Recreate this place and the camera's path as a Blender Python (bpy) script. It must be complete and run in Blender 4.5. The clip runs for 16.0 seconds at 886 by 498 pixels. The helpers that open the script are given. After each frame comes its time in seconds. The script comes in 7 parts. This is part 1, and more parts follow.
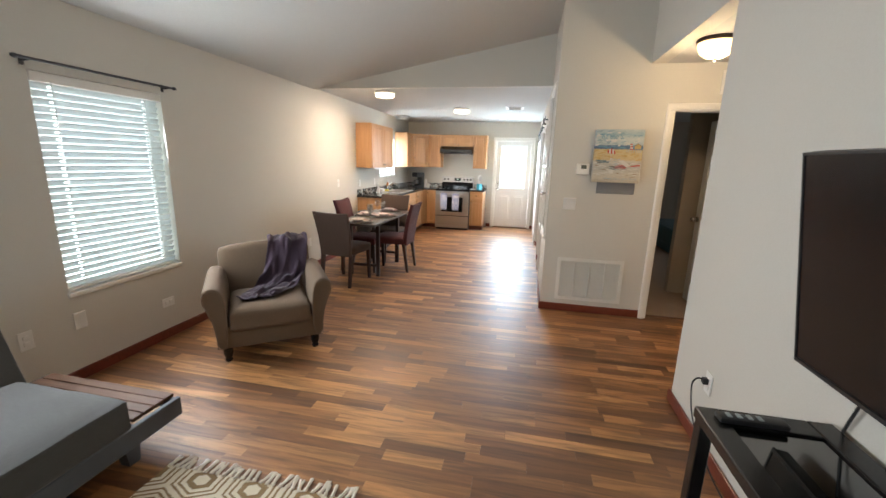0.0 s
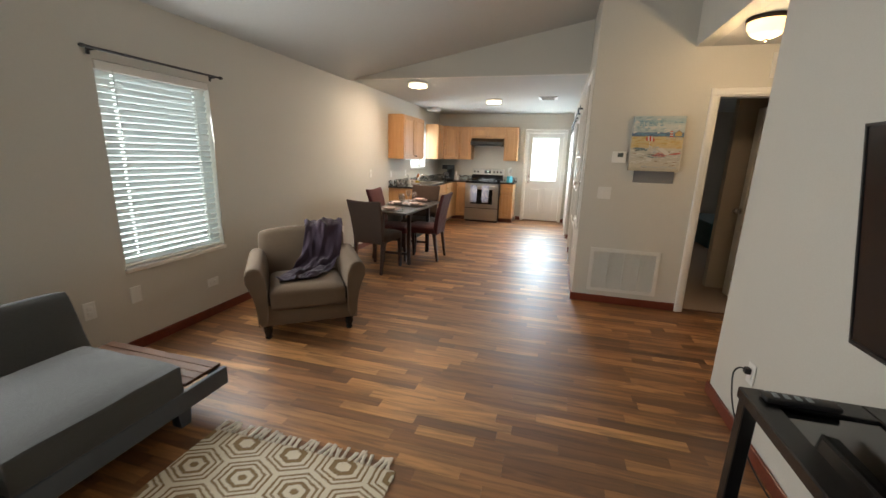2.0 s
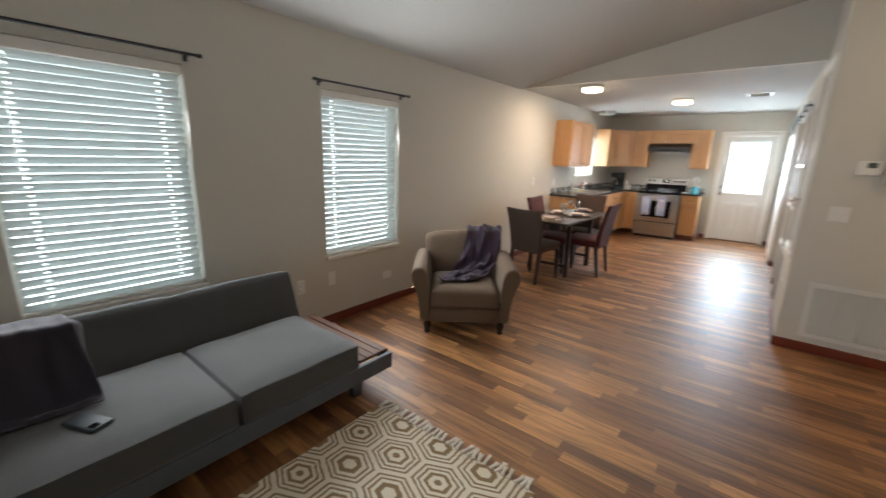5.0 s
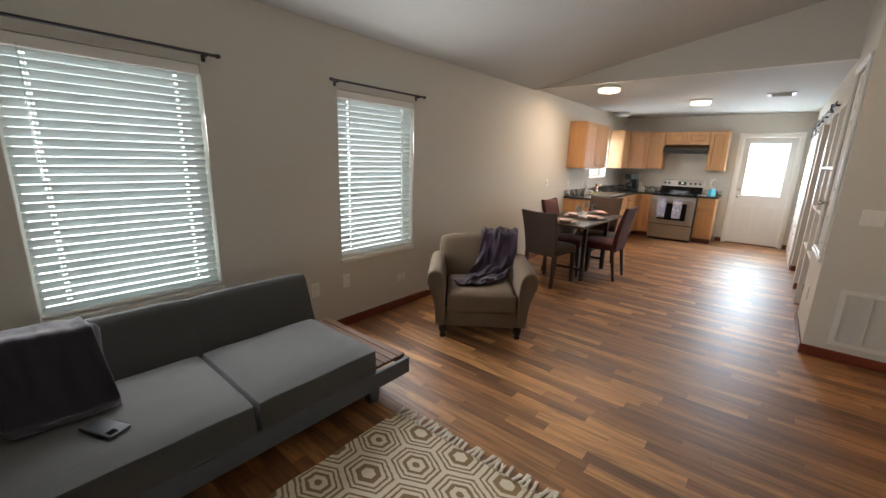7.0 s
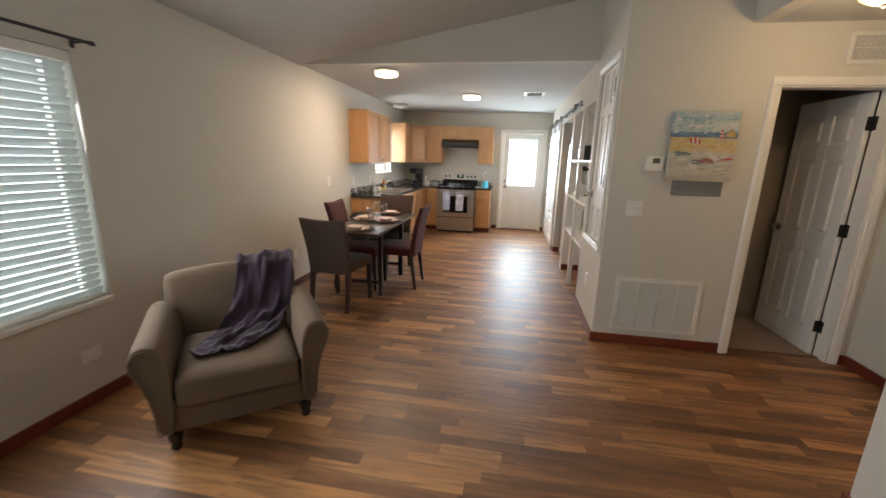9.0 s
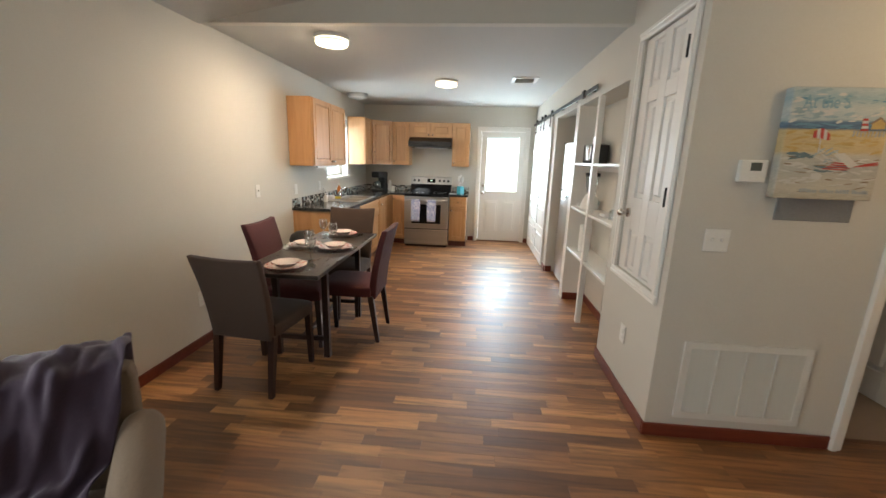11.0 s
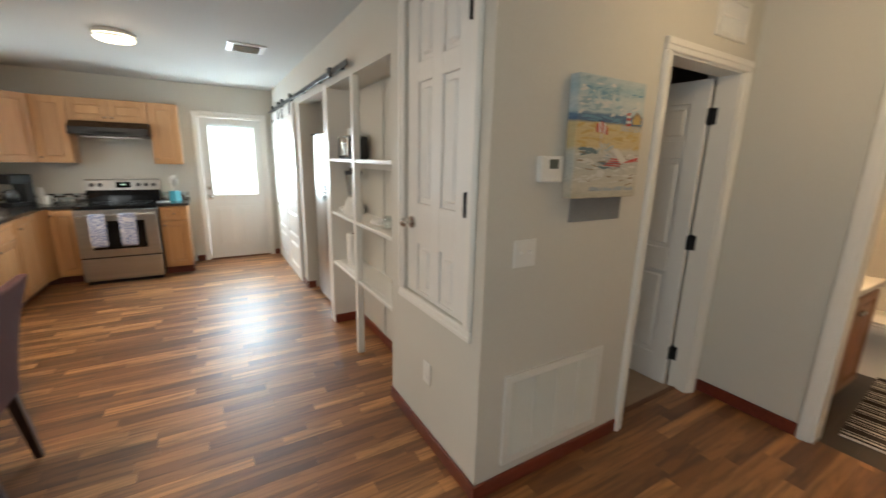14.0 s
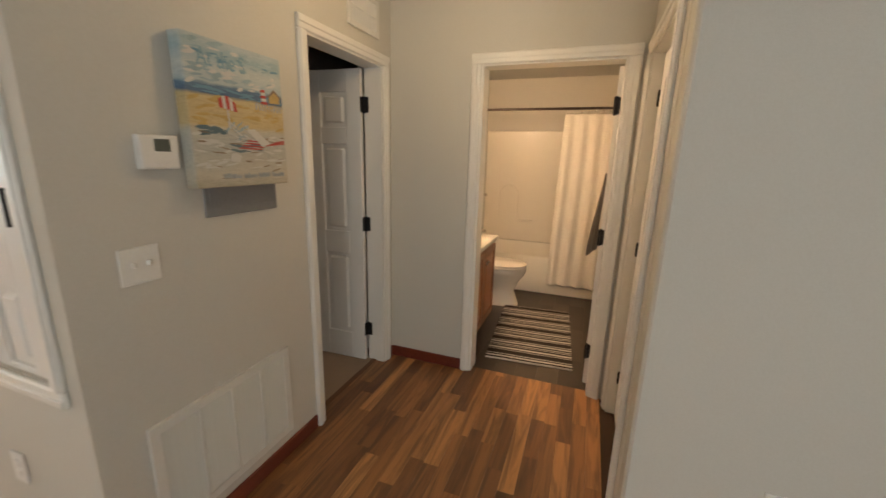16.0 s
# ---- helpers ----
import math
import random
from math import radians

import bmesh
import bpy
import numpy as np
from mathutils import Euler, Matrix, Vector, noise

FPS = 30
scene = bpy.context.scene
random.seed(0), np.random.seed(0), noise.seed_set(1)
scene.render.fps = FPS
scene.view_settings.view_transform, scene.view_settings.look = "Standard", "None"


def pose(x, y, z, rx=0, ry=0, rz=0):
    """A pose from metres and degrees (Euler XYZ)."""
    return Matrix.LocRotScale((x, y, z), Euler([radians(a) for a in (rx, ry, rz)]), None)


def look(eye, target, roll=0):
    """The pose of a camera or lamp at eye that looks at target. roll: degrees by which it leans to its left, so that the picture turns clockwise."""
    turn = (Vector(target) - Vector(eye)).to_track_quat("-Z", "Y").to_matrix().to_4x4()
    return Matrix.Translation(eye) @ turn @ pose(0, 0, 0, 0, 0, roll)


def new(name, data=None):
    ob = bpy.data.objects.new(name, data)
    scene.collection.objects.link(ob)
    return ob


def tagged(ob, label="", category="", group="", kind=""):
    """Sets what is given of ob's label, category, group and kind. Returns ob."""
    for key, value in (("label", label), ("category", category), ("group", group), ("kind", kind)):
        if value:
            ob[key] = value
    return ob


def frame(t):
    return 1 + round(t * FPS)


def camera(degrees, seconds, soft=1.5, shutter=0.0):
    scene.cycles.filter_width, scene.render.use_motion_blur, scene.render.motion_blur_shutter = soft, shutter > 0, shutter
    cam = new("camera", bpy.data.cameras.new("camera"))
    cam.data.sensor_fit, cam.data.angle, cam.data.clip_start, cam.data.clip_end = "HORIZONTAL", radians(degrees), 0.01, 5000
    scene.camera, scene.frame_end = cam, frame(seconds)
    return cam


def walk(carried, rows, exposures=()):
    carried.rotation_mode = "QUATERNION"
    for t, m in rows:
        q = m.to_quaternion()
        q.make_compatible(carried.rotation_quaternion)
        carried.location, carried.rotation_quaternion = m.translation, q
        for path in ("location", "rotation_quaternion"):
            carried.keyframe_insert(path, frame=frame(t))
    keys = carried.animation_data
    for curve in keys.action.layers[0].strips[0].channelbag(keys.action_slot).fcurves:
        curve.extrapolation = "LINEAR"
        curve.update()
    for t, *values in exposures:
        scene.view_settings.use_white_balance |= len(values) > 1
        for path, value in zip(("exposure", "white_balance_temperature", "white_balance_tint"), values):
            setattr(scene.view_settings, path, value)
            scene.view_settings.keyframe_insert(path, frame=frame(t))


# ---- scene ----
cam = camera(97.14, 16.0, shutter=0.4)
PATH = [
    (0, (0.705, 0.848, 1.524), (0.313, 2.760, 1.087), 1.57),
    (0.5, (0.762, 1.073, 1.468), (0.363, 2.980, 1.015), 1.69),
    (1, (0.798, 1.149, 1.435), (0.380, 3.050, 0.975), 1.68),
    (1.5, (0.743, 1.050, 1.425), (0.279, 2.939, 0.961), 1.68),
    (2, (0.674, 0.795, 1.452), (0.151, 2.669, 0.989), 1.66),
    (2.5, (0.677, 0.679, 1.457), (0.090, 2.535, 0.996), 1.60),
    (3, (0.703, 0.673, 1.455), (0.060, 2.511, 0.998), 1.62),
    (3.5, (0.698, 0.674, 1.455), (0.003, 2.491, 0.994), 1.59),
    (4, (0.663, 0.706, 1.459), (-0.085, 2.502, 0.998), 1.69),
    (4.5, (0.639, 0.788, 1.470), (-0.280, 2.505, 1.013), 1.61),
    (5, (0.639, 0.791, 1.487), (-0.571, 2.316, 1.027), 1.60),
    (5.2, (0.634, 0.750, 1.480), (-0.683, 2.185, 1.028), 1.54),
    (7.3, (0.502, 0.813, 1.484), (-0.694, 2.350, 1.030), 1.69),
    (7.5, (0.462, 0.926, 1.474), (-0.624, 2.543, 1.022), 1.72),
    (8, (0.393, 1.155, 1.473), (-0.410, 2.930, 1.020), 1.62),
    (8.5, (0.248, 1.437, 1.491), (-0.278, 3.312, 1.036), 1.54),
    (9, (0.183, 1.715, 1.482), (-0.139, 3.636, 1.030), 1.64),
    (9.2, (0.166, 1.854, 1.482), (-0.097, 3.784, 1.030), 1.64),
    (11.3, (-0.103, 3.132, 1.505), (-0.249, 5.076, 1.060), 1.55),
    (11.5, (-0.121, 3.263, 1.521), (-0.258, 5.208, 1.072), 1.38),
    (12, (-0.180, 3.553, 1.497), (-0.290, 5.500, 1.051), 1.39),
    (12.5, (-0.196, 3.796, 1.503), (-0.221, 5.746, 1.059), 1.26),
    (13, (-0.154, 3.851, 1.525), (0.091, 5.784, 1.073), 1.24),
    (13.5, (-0.065, 3.830, 1.518), (0.555, 5.678, 1.069), 1.21),
    (14, (0.035, 3.795, 1.513), (1.036, 5.469, 1.070), 1.34),
    (14.5, (0.117, 3.752, 1.513), (1.433, 5.190, 1.069), 1.35),
    (15, (0.183, 3.714, 1.520), (1.734, 4.892, 1.066), 1.36),
    (15.5, (0.265, 3.693, 1.514), (1.983, 4.605, 1.051), 1.52),
    (16, (0.367, 3.693, 1.497), (2.195, 4.361, 1.036), 1.52),
]
walk(cam, [(t, look(eye, target, roll)) for t, eye, target, roll in PATH],
     [(0.0, 0.68, 6200, 15), (1.0, 0.58, 6250, 15), (1.7, 0.30, 6400, 14), (2.5, 0.14, 6750, 14), (3.5, 0.24, 6600, 15), (5.0, 0.22, 6300, 16), (7.5, 0.06, 6550, 18),
      (9.0, 0.04, 6500, 16), (11.5, 0.20, 6300, 12), (12.5, 0.12, 6300, 11), (13.5, 0.08, 6250, 9), (14.0, 0.07, 6400, 12), (15.0, 0.04, 6700, 14), (16.0, 0.12, 6700, 14)])

# ---------- world and light ----------
world = bpy.data.worlds.new("world")
scene.world = world
world.use_nodes = True
sky = world.node_tree.nodes.new("ShaderNodeTexSky")
sky.sky_type = 'NISHITA'
sky.sun_disc = False
sky.sun_elevation = radians(50)
sky.sun_rotation = radians(200)
world.node_tree.nodes["Background"].inputs[1].default_value = 0.1
world.node_tree.links.new(sky.outputs[0], world.node_tree.nodes["Background"].inputs[0])

# plan (metres)
XL, XR, XT, XE = -2.18, 0.943, 1.748, 2.83     # left wall, closet wall, television wall, hall end
YS, YP, YB, YG, YH = -1.6, 4.99, 10.36, 5.97, 3.46   # south wall, picture wall, back wall, gable, hall south
ZC = 2.443                                     # flat ceiling
SLOPE = 0.186


def vault(x):
    return 2.425 + SLOPE * (x - XL)


def window_light(name, x, y, z, w, h, aim, watts, col=(0.93, 0.985, 0.97)):
    d = bpy.data.lights.new(name, 'AREA')
    d.shape, d.size, d.size_y, d.energy, d.color = 'RECTANGLE', w, h, watts, col
    ob = new(name, d)
    ob.matrix_world = look((x, y, z), (x + aim[0], y + aim[1], z + aim[2]))
    return ob


WIN = [(0.91, 1.775), (2.735, 3.60)]           # living room windows along the left wall
WZ0, WZ1 = 0.61, 1.985
DAY = 28
for a, b in WIN:
    window_light("daylight", XL + 0.006, (a + b) / 2, (WZ0 + WZ1) / 2, WZ1 - WZ0 - 0.10, b - a - 0.04, (1, 0, 0.05), DAY)
window_light("daylight", XL - 0.10, 8.855, 1.665, 0.86, 0.86, (1, 0, 0.0), 17, (0.82, 0.95, 1.0))
window_light("daylight", 0.385, YB + 0.10, 1.44, 0.56, 0.94, (0, -1, 0.0), 62, (0.76, 0.93, 1.0))
# bedroom lamp: window is out of view, placed by assumption to lift the room
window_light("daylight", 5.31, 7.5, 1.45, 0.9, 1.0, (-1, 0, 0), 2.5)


def bulb(name, x, y, z, watts, col, r=0.06):
    d = bpy.data.lights.new(name, 'POINT')
    d.energy, d.color, d.shadow_soft_size = watts, col, r
    ob = new(name, d)
    ob.location = (x, y, z)
    return ob


WARM = (1.0, 0.78, 0.54)


def diffuser_light(name, x, y, z, watts, r):
    """The round diffuser of a flush lamp, shining down."""
    d = bpy.data.lights.new(name, 'AREA')
    d.shape, d.size, d.energy, d.color = 'DISK', 2 * r, watts, WARM
    ob = new(name, d)
    ob.matrix_world = look((x, y, z), (x, y, z - 1))
    return ob


diffuser_light("kitchen_diffuser", -1.30, 6.325, 2.362, 19, 0.12)
diffuser_light("kitchen_diffuser", -0.50, 8.06, 2.362, 9, 0.12)
KITCHEN_BULBS = ((-1.30, 6.325, 9), (-0.50, 8.06, 6))
for x, y, watts in KITCHEN_BULBS:
    bulb("kitchen_bulb", x, y, 2.372, watts, WARM, 0.05)
bulb("hall_bulb", 1.99, 4.28, 2.27, 8.5, (1.0, 0.74, 0.42), 0.03)
bulb("bath_bulb", 3.45, 4.72, 2.05, 41, (1.0, 0.66, 0.37), 0.06)

# ---------- materials ----------


class Nodes:
    def __init__(self, name):
        self.m = bpy.data.materials.new(name)
        self.m.use_nodes = True
        self.t = self.m.node_tree
        self.b = self.t.nodes["Principled BSDF"]
        self.o = self.t.nodes["Material Output"]

    def n(self, kind, operation="", blend_type="", wave_type="", bands_direction="", feature=""):
        nd = self.t.nodes.new(kind)
        if operation:
            nd.operation = operation
        if blend_type:
            nd.blend_type = blend_type
        if wave_type:
            nd.wave_type, nd.bands_direction = wave_type, bands_direction
        if feature:
            nd.feature = feature
        return nd

    def put(self, v, sock):
        if isinstance(v, (int, float)):
            sock.default_value = v
        elif isinstance(v, tuple):
            sock.default_value = v if len(v) == len(sock.default_value) else (*v, 1.0)
        else:
            self.t.links.new(v, sock)

    def math(self, op, a, b=0.0, c=0.0):
        nd = self.n("ShaderNodeMath", operation=op)
        self.put(a, nd.inputs[0]), self.put(b, nd.inputs[1]), self.put(c, nd.inputs[2])
        return nd.outputs[0]

    def mix(self, f, a, b, blend='MIX'):
        nd = self.n("ShaderNodeMixRGB", blend_type=blend)
        self.put(f, nd.inputs[0]), self.put(a, nd.inputs[1]), self.put(b, nd.inputs[2])
        return nd.outputs[0]

    def coord(self, scale=(1, 1, 1), kind="Object"):
        tc, mp = self.n("ShaderNodeTexCoord"), self.n("ShaderNodeMapping")
        mp.inputs["Scale"].default_value = scale
        self.t.links.new(tc.outputs[kind], mp.inputs[0])
        return mp.outputs[0]

    def noise(self, vec, scale, detail=3.0, rough=0.55, dist=0.0):
        nd = self.n("ShaderNodeTexNoise")
        self.put(vec, nd.inputs["Vector"])
        nd.inputs["Scale"].default_value, nd.inputs["Detail"].default_value = scale, detail
        nd.inputs["Roughness"].default_value, nd.inputs["Distortion"].default_value = rough, dist
        return nd.outputs[0]

    def ramp(self, f, stops):
        nd = self.n("ShaderNodeValToRGB")
        self.put(f, nd.inputs[0])
        e = nd.color_ramp.elements
        while len(e) < len(stops):
            e.new(0.5)
        for el, (p, c) in zip(e, stops):
            el.position, el.color = p, (*c, 1.0)
        return nd.outputs[0]

    def bump(self, h, strength, dist=0.002):
        nd = self.n("ShaderNodeBump")
        self.put(h, nd.inputs["Height"])
        nd.inputs["Strength"].default_value, nd.inputs["Distance"].default_value = strength, dist
        self.t.links.new(nd.outputs[0], self.b.inputs["Normal"])

    def done(self, color=None, rough=None, **kw):
        if color is not None:
            self.put(color, self.b.inputs["Base Color"])
        if rough is not None:
            self.put(rough, self.b.inputs["Roughness"])
        for k, v in kw.items():
            self.put(v, self.b.inputs[k.replace("_", " ")])
        return self.m


def surf(name, col, rough=0.6, metal=0.0, var=0.10, vs=2.5, gs=90.0, grain=0.05, bump=0.15, bs=260.0, stretch=(1, 1, 1), rvar=0.08, **kw):
    k = Nodes(name)
    v = k.coord(stretch)
    big, fine = k.noise(v, vs, 4), k.noise(v, gs, 3)
    lo = tuple(max(0.0, c * (1 - var)) for c in col)
    hi = tuple(min(1.0, c * (1 + var)) for c in col)
    c = k.mix(big, lo, hi)
    c = k.mix(grain, c, k.ramp(fine, [(0.3, (0, 0, 0)), (0.7, (1, 1, 1))]), 'OVERLAY')
    r = k.math('MULTIPLY_ADD', k.noise(v, vs * 3, 3), rvar * 2, rough - rvar)
    if bump:
        k.bump(k.noise(v, bs, 2), bump)
    return k.done(c, r, Metallic=metal, **kw)


def wood(name, dark, light, rough=0.4, along=2, ring=9.0, var=0.35, coat=0.0):
    k = Nodes(name)
    s = [ring, ring, ring]
    s[along] = ring * 0.07
    v = k.coord(tuple(s))
    info = k.n("ShaderNodeObjectInfo")
    off = k.n("ShaderNodeVectorMath", operation='ADD')
    k.put(v, off.inputs[0])
    k.t.links.new(info.outputs["Random"], off.inputs[1])
    f = k.noise(off.outputs[0], 1.6, 6, 0.62, 1.2)
    fine = k.noise(off.outputs[0], 14, 3, 0.6)
    c = k.mix(k.ramp(f, [(0.3, (0, 0, 0)), (0.7, (1, 1, 1))]), dark, light)
    c = k.mix(0.25, c, k.mix(fine, dark, light))
    tone = k.math('MULTIPLY_ADD', info.outputs["Random"], var, 1 - var / 2)
    hsv = k.n("ShaderNodeHueSaturation")
    k.put(c, hsv.inputs["Color"]), k.put(tone, hsv.inputs["Value"])
    k.bump(fine, 0.08, 0.001)
    return k.done(hsv.outputs[0], k.math('MULTIPLY_ADD', fine, 0.12, rough - 0.06), Coat_Weight=coat, Coat_Roughness=0.25)


def glow(name, col, power):
    k = Nodes(name)
    return k.done((0.8, 0.8, 0.78), 0.3, Emission_Color=col, Emission_Strength=power)


def fabric(name, col, weave=520.0, var=0.14, rough=0.9, sheen=0.25):
    k = Nodes(name)
    v = k.coord()
    wx = k.n("ShaderNodeTexWave", wave_type='BANDS', bands_direction='X')
    wz = k.n("ShaderNodeTexWave", wave_type='BANDS', bands_direction='Z')
    for w in (wx, wz):
        k.put(v, w.inputs[0])
        w.inputs["Scale"].default_value, w.inputs["Distortion"].default_value = weave / 6.0, 1.5
    h = k.math('ADD', wx.outputs[1], wz.outputs[1])
    big, mid = k.noise(v, 3.5, 4), k.noise(v, 160, 3)
    c = k.mix(big, tuple(x * (1 - var) for x in col), tuple(min(1, x * (1 + var)) for x in col))
    c = k.mix(0.22, c, k.ramp(mid, [(0.35, tuple(x * 0.6 for x in col)), (0.65, tuple(min(1, x * 1.35) for x in col))]))
    k.bump(k.math('ADD', h, mid), 0.25, 0.0015)
    return k.done(c, rough, Sheen_Weight=sheen, Sheen_Roughness=0.5)


M_WALL = surf("wall_paint", (0.59, 0.566, 0.505), 0.75, var=0.035, vs=0.9, grain=0.03, gs=140, bump=0.22, bs=210)
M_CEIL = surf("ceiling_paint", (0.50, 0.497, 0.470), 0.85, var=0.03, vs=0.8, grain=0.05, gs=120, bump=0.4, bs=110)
M_TRIM = surf("white_trim_paint", (0.78, 0.76, 0.71), 0.38, var=0.03, vs=3, grain=0.02, bump=0.06)
M_DOOR = surf("white_door_paint", (0.76, 0.745, 0.71), 0.42, var=0.03, vs=3, grain=0.02, bump=0.08, stretch=(1, 1, 0.15))
M_BASE = wood("cherry_baseboard", (0.10, 0.017, 0.010), (0.20, 0.042, 0.022), 0.32, along=0, ring=14, var=0.15, coat=0.2)
M_MAPLE = wood("maple", (0.46, 0.232, 0.092), (0.62, 0.355, 0.165), 0.36, along=2, ring=7, var=0.22, coat=0.15)
M_KICK = wood("toe_kick_wood", (0.07, 0.015, 0.010), (0.13, 0.03, 0.018), 0.4, along=0, ring=12)
M_LEG = wood("dark_leg_wood", (0.020, 0.009, 0.006), (0.050, 0.020, 0.013), 0.35, along=2, ring=12)
M_SLAT = wood("bench_wood", (0.095, 0.042, 0.022), (0.18, 0.088, 0.046), 0.62, along=0, ring=10, var=0.25)
M_TABLE = surf("dark_tabletop", (0.050, 0.040, 0.034), 0.30, var=0.25, vs=5, grain=0.10, bump=0.06, stretch=(6, 1, 1))
M_BLACK = surf("black_lacquer", (0.012, 0.011, 0.011), 0.24, var=0.2, bump=0.03)
M_IRON = surf("black_iron", (0.010, 0.010, 0.011), 0.50, metal=0.1, var=0.2, bump=0.1)
M_BRONZE = surf("bronze_ring", (0.055, 0.040, 0.032), 0.40, metal=0.7, var=0.2)
M_ROD = surf("dark_rod", (0.035, 0.033, 0.036), 0.45, metal=0.5)
M_STEEL = surf("brushed_steel", (0.52, 0.51, 0.49), 0.30, metal=1.0, var=0.06, vs=2, gs=40, grain=0.06, bump=0.05, stretch=(1, 1, 0.02))
M_STEELH = surf("brushed_steel_h", (0.50, 0.49, 0.47), 0.30, metal=1.0, var=0.06, vs=2, gs=40, grain=0.06, bump=0.05, stretch=(0.02, 1, 1))
M_CHROME = surf("nickel", (0.58, 0.56, 0.53), 0.20, metal=1.0, var=0.04, bump=0)
M_GLASSBLK = surf("black_glass", (0.010, 0.010, 0.011), 0.08, var=0.1, bump=0)
M_SCREEN = surf("tv_screen", (0.006, 0.006, 0.007), 0.26, var=0.05, bump=0, rvar=0.01)
M_PLASTIC = surf("white_plastic", (0.74, 0.73, 0.69), 0.40, var=0.03, bump=0.03)
M_VENT = surf("vent_enamel", (0.70, 0.685, 0.635), 0.45, var=0.03, bump=0.03)
M_BLKPL = surf("black_plastic", (0.018, 0.018, 0.019), 0.45, var=0.2, bump=0.05)
M_PORC = surf("porcelain", (0.80, 0.77, 0.70), 0.14, var=0.02, bump=0)
M_SURR = surf("tub_surround", (0.78, 0.73, 0.64), 0.22, var=0.03, bump=0.02)
M_SOFA = fabric("grey_sofa_cloth", (0.061, 0.062, 0.060))
M_SOFAF = surf("grey_blue_frame", (0.075, 0.088, 0.105), 0.55, var=0.12, stretch=(1, 6, 1))
M_ARM = fabric("taupe_velvet", (0.146, 0.099, 0.062), sheen=0.06)
M_CHG = fabric("grey_chair_cloth", (0.068, 0.043, 0.031), sheen=0.04)
M_CHR = fabric("burgundy_chair_cloth", (0.085, 0.020, 0.021), sheen=0.05)
M_THROW = fabric("plum_throw", (0.036, 0.019, 0.036), sheen=0.22)
M_PILLOW = fabric("dark_plum_pillow", (0.026, 0.021, 0.031), sheen=0.3)
M_CURT = fabric("white_curtain_cloth", (0.74, 0.70, 0.64), sheen=0.1, var=0.05)
M_TOWELG = fabric("grey_towel_cloth", (0.10, 0.085, 0.080))
M_TEAL = fabric("teal_bedding", (0.010, 0.100, 0.120))
M_CARPET = surf("carpet", (0.36, 0.27, 0.20), 0.95, var=0.12, vs=6, gs=300, grain=0.5, bump=0.9, bs=420)
# darker beige than wall_paint, for the rooms past the doorways
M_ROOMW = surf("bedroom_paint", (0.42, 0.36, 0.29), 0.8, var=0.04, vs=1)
M_PAPER = surf("paper", (0.80, 0.79, 0.76), 0.9, var=0.03, bump=0.3)
M_TURQ = surf("turquoise_glaze", (0.09, 0.42, 0.52), 0.25, var=0.06, bump=0)
M_YEL = surf("yellow_sponge", (0.75, 0.62, 0.10), 0.9, var=0.1, bump=0.6)
M_ORANGE = surf("amber_soap", (0.62, 0.20, 0.04), 0.3)
M_PHONE = surf("phone_case", (0.030, 0.036, 0.042), 0.55)


def glass(name, tint=(0.95, 0.97, 0.96), gloss=0.08, rough=0.02):
    k = Nodes(name)
    tr, gl, mx = k.n("ShaderNodeBsdfTransparent"), k.n("ShaderNodeBsdfGlossy"), k.n("ShaderNodeMixShader")
    lw = k.n("ShaderNodeLayerWeight")
    lw.inputs[0].default_value = 0.25
    k.put(tint, tr.inputs[0])
    gl.inputs["Roughness"].default_value = rough
    k.put(k.math('MULTIPLY_ADD', lw.outputs[1], 0.5, gloss), mx.inputs[0])
    k.t.links.new(tr.outputs[0], mx.inputs[1]), k.t.links.new(gl.outputs[0], mx.inputs[2])
    k.t.links.new(mx.outputs[0], k.o.inputs[0])
    return k.m


M_PANE = glass("window_glass")
M_WINE = glass("drinking_glass", (0.93, 0.94, 0.94), 0.13)
M_TINT = glass("smoked_glass", (0.10, 0.11, 0.11), 0.12, 0.03)
M_JAR = glass("jar_glass", (0.93, 0.95, 0.95), 0.05)


def slat_material():
    k = Nodes("blind_slat")
    tl = k.n("ShaderNodeBsdfTranslucent")
    k.put((0.80, 0.86, 0.86), tl.inputs[0])
    mx = k.n("ShaderNodeMixShader")
    mx.inputs[0].default_value = 0.34
    k.done((0.76, 0.78, 0.77), 0.4)
    k.t.links.new(k.b.outputs[0], mx.inputs[1]), k.t.links.new(tl.outputs[0], mx.inputs[2])
    k.t.links.new(mx.outputs[0], k.o.inputs[0])
    return k.m


M_BLIND = slat_material()


def lamp_glass(name, col, power):
    k = Nodes(name)
    v = k.coord()
    c = k.mix(k.noise(v, 12, 3), tuple(x * 0.9 for x in col), col)
    return k.done((0.85, 0.82, 0.75), 0.35, Emission_Color=c, Emission_Strength=power)


M_LAMPK = lamp_glass("lit_kitchen_glass", (1.0, 0.85, 0.58), 3.6)
M_LAMPH = lamp_glass("lit_hall_glass", (1.0, 0.62, 0.25), 2.4)
M_LAMPO = surf("unlit_lamp_glass", (0.62, 0.62, 0.58), 0.3, bump=0)


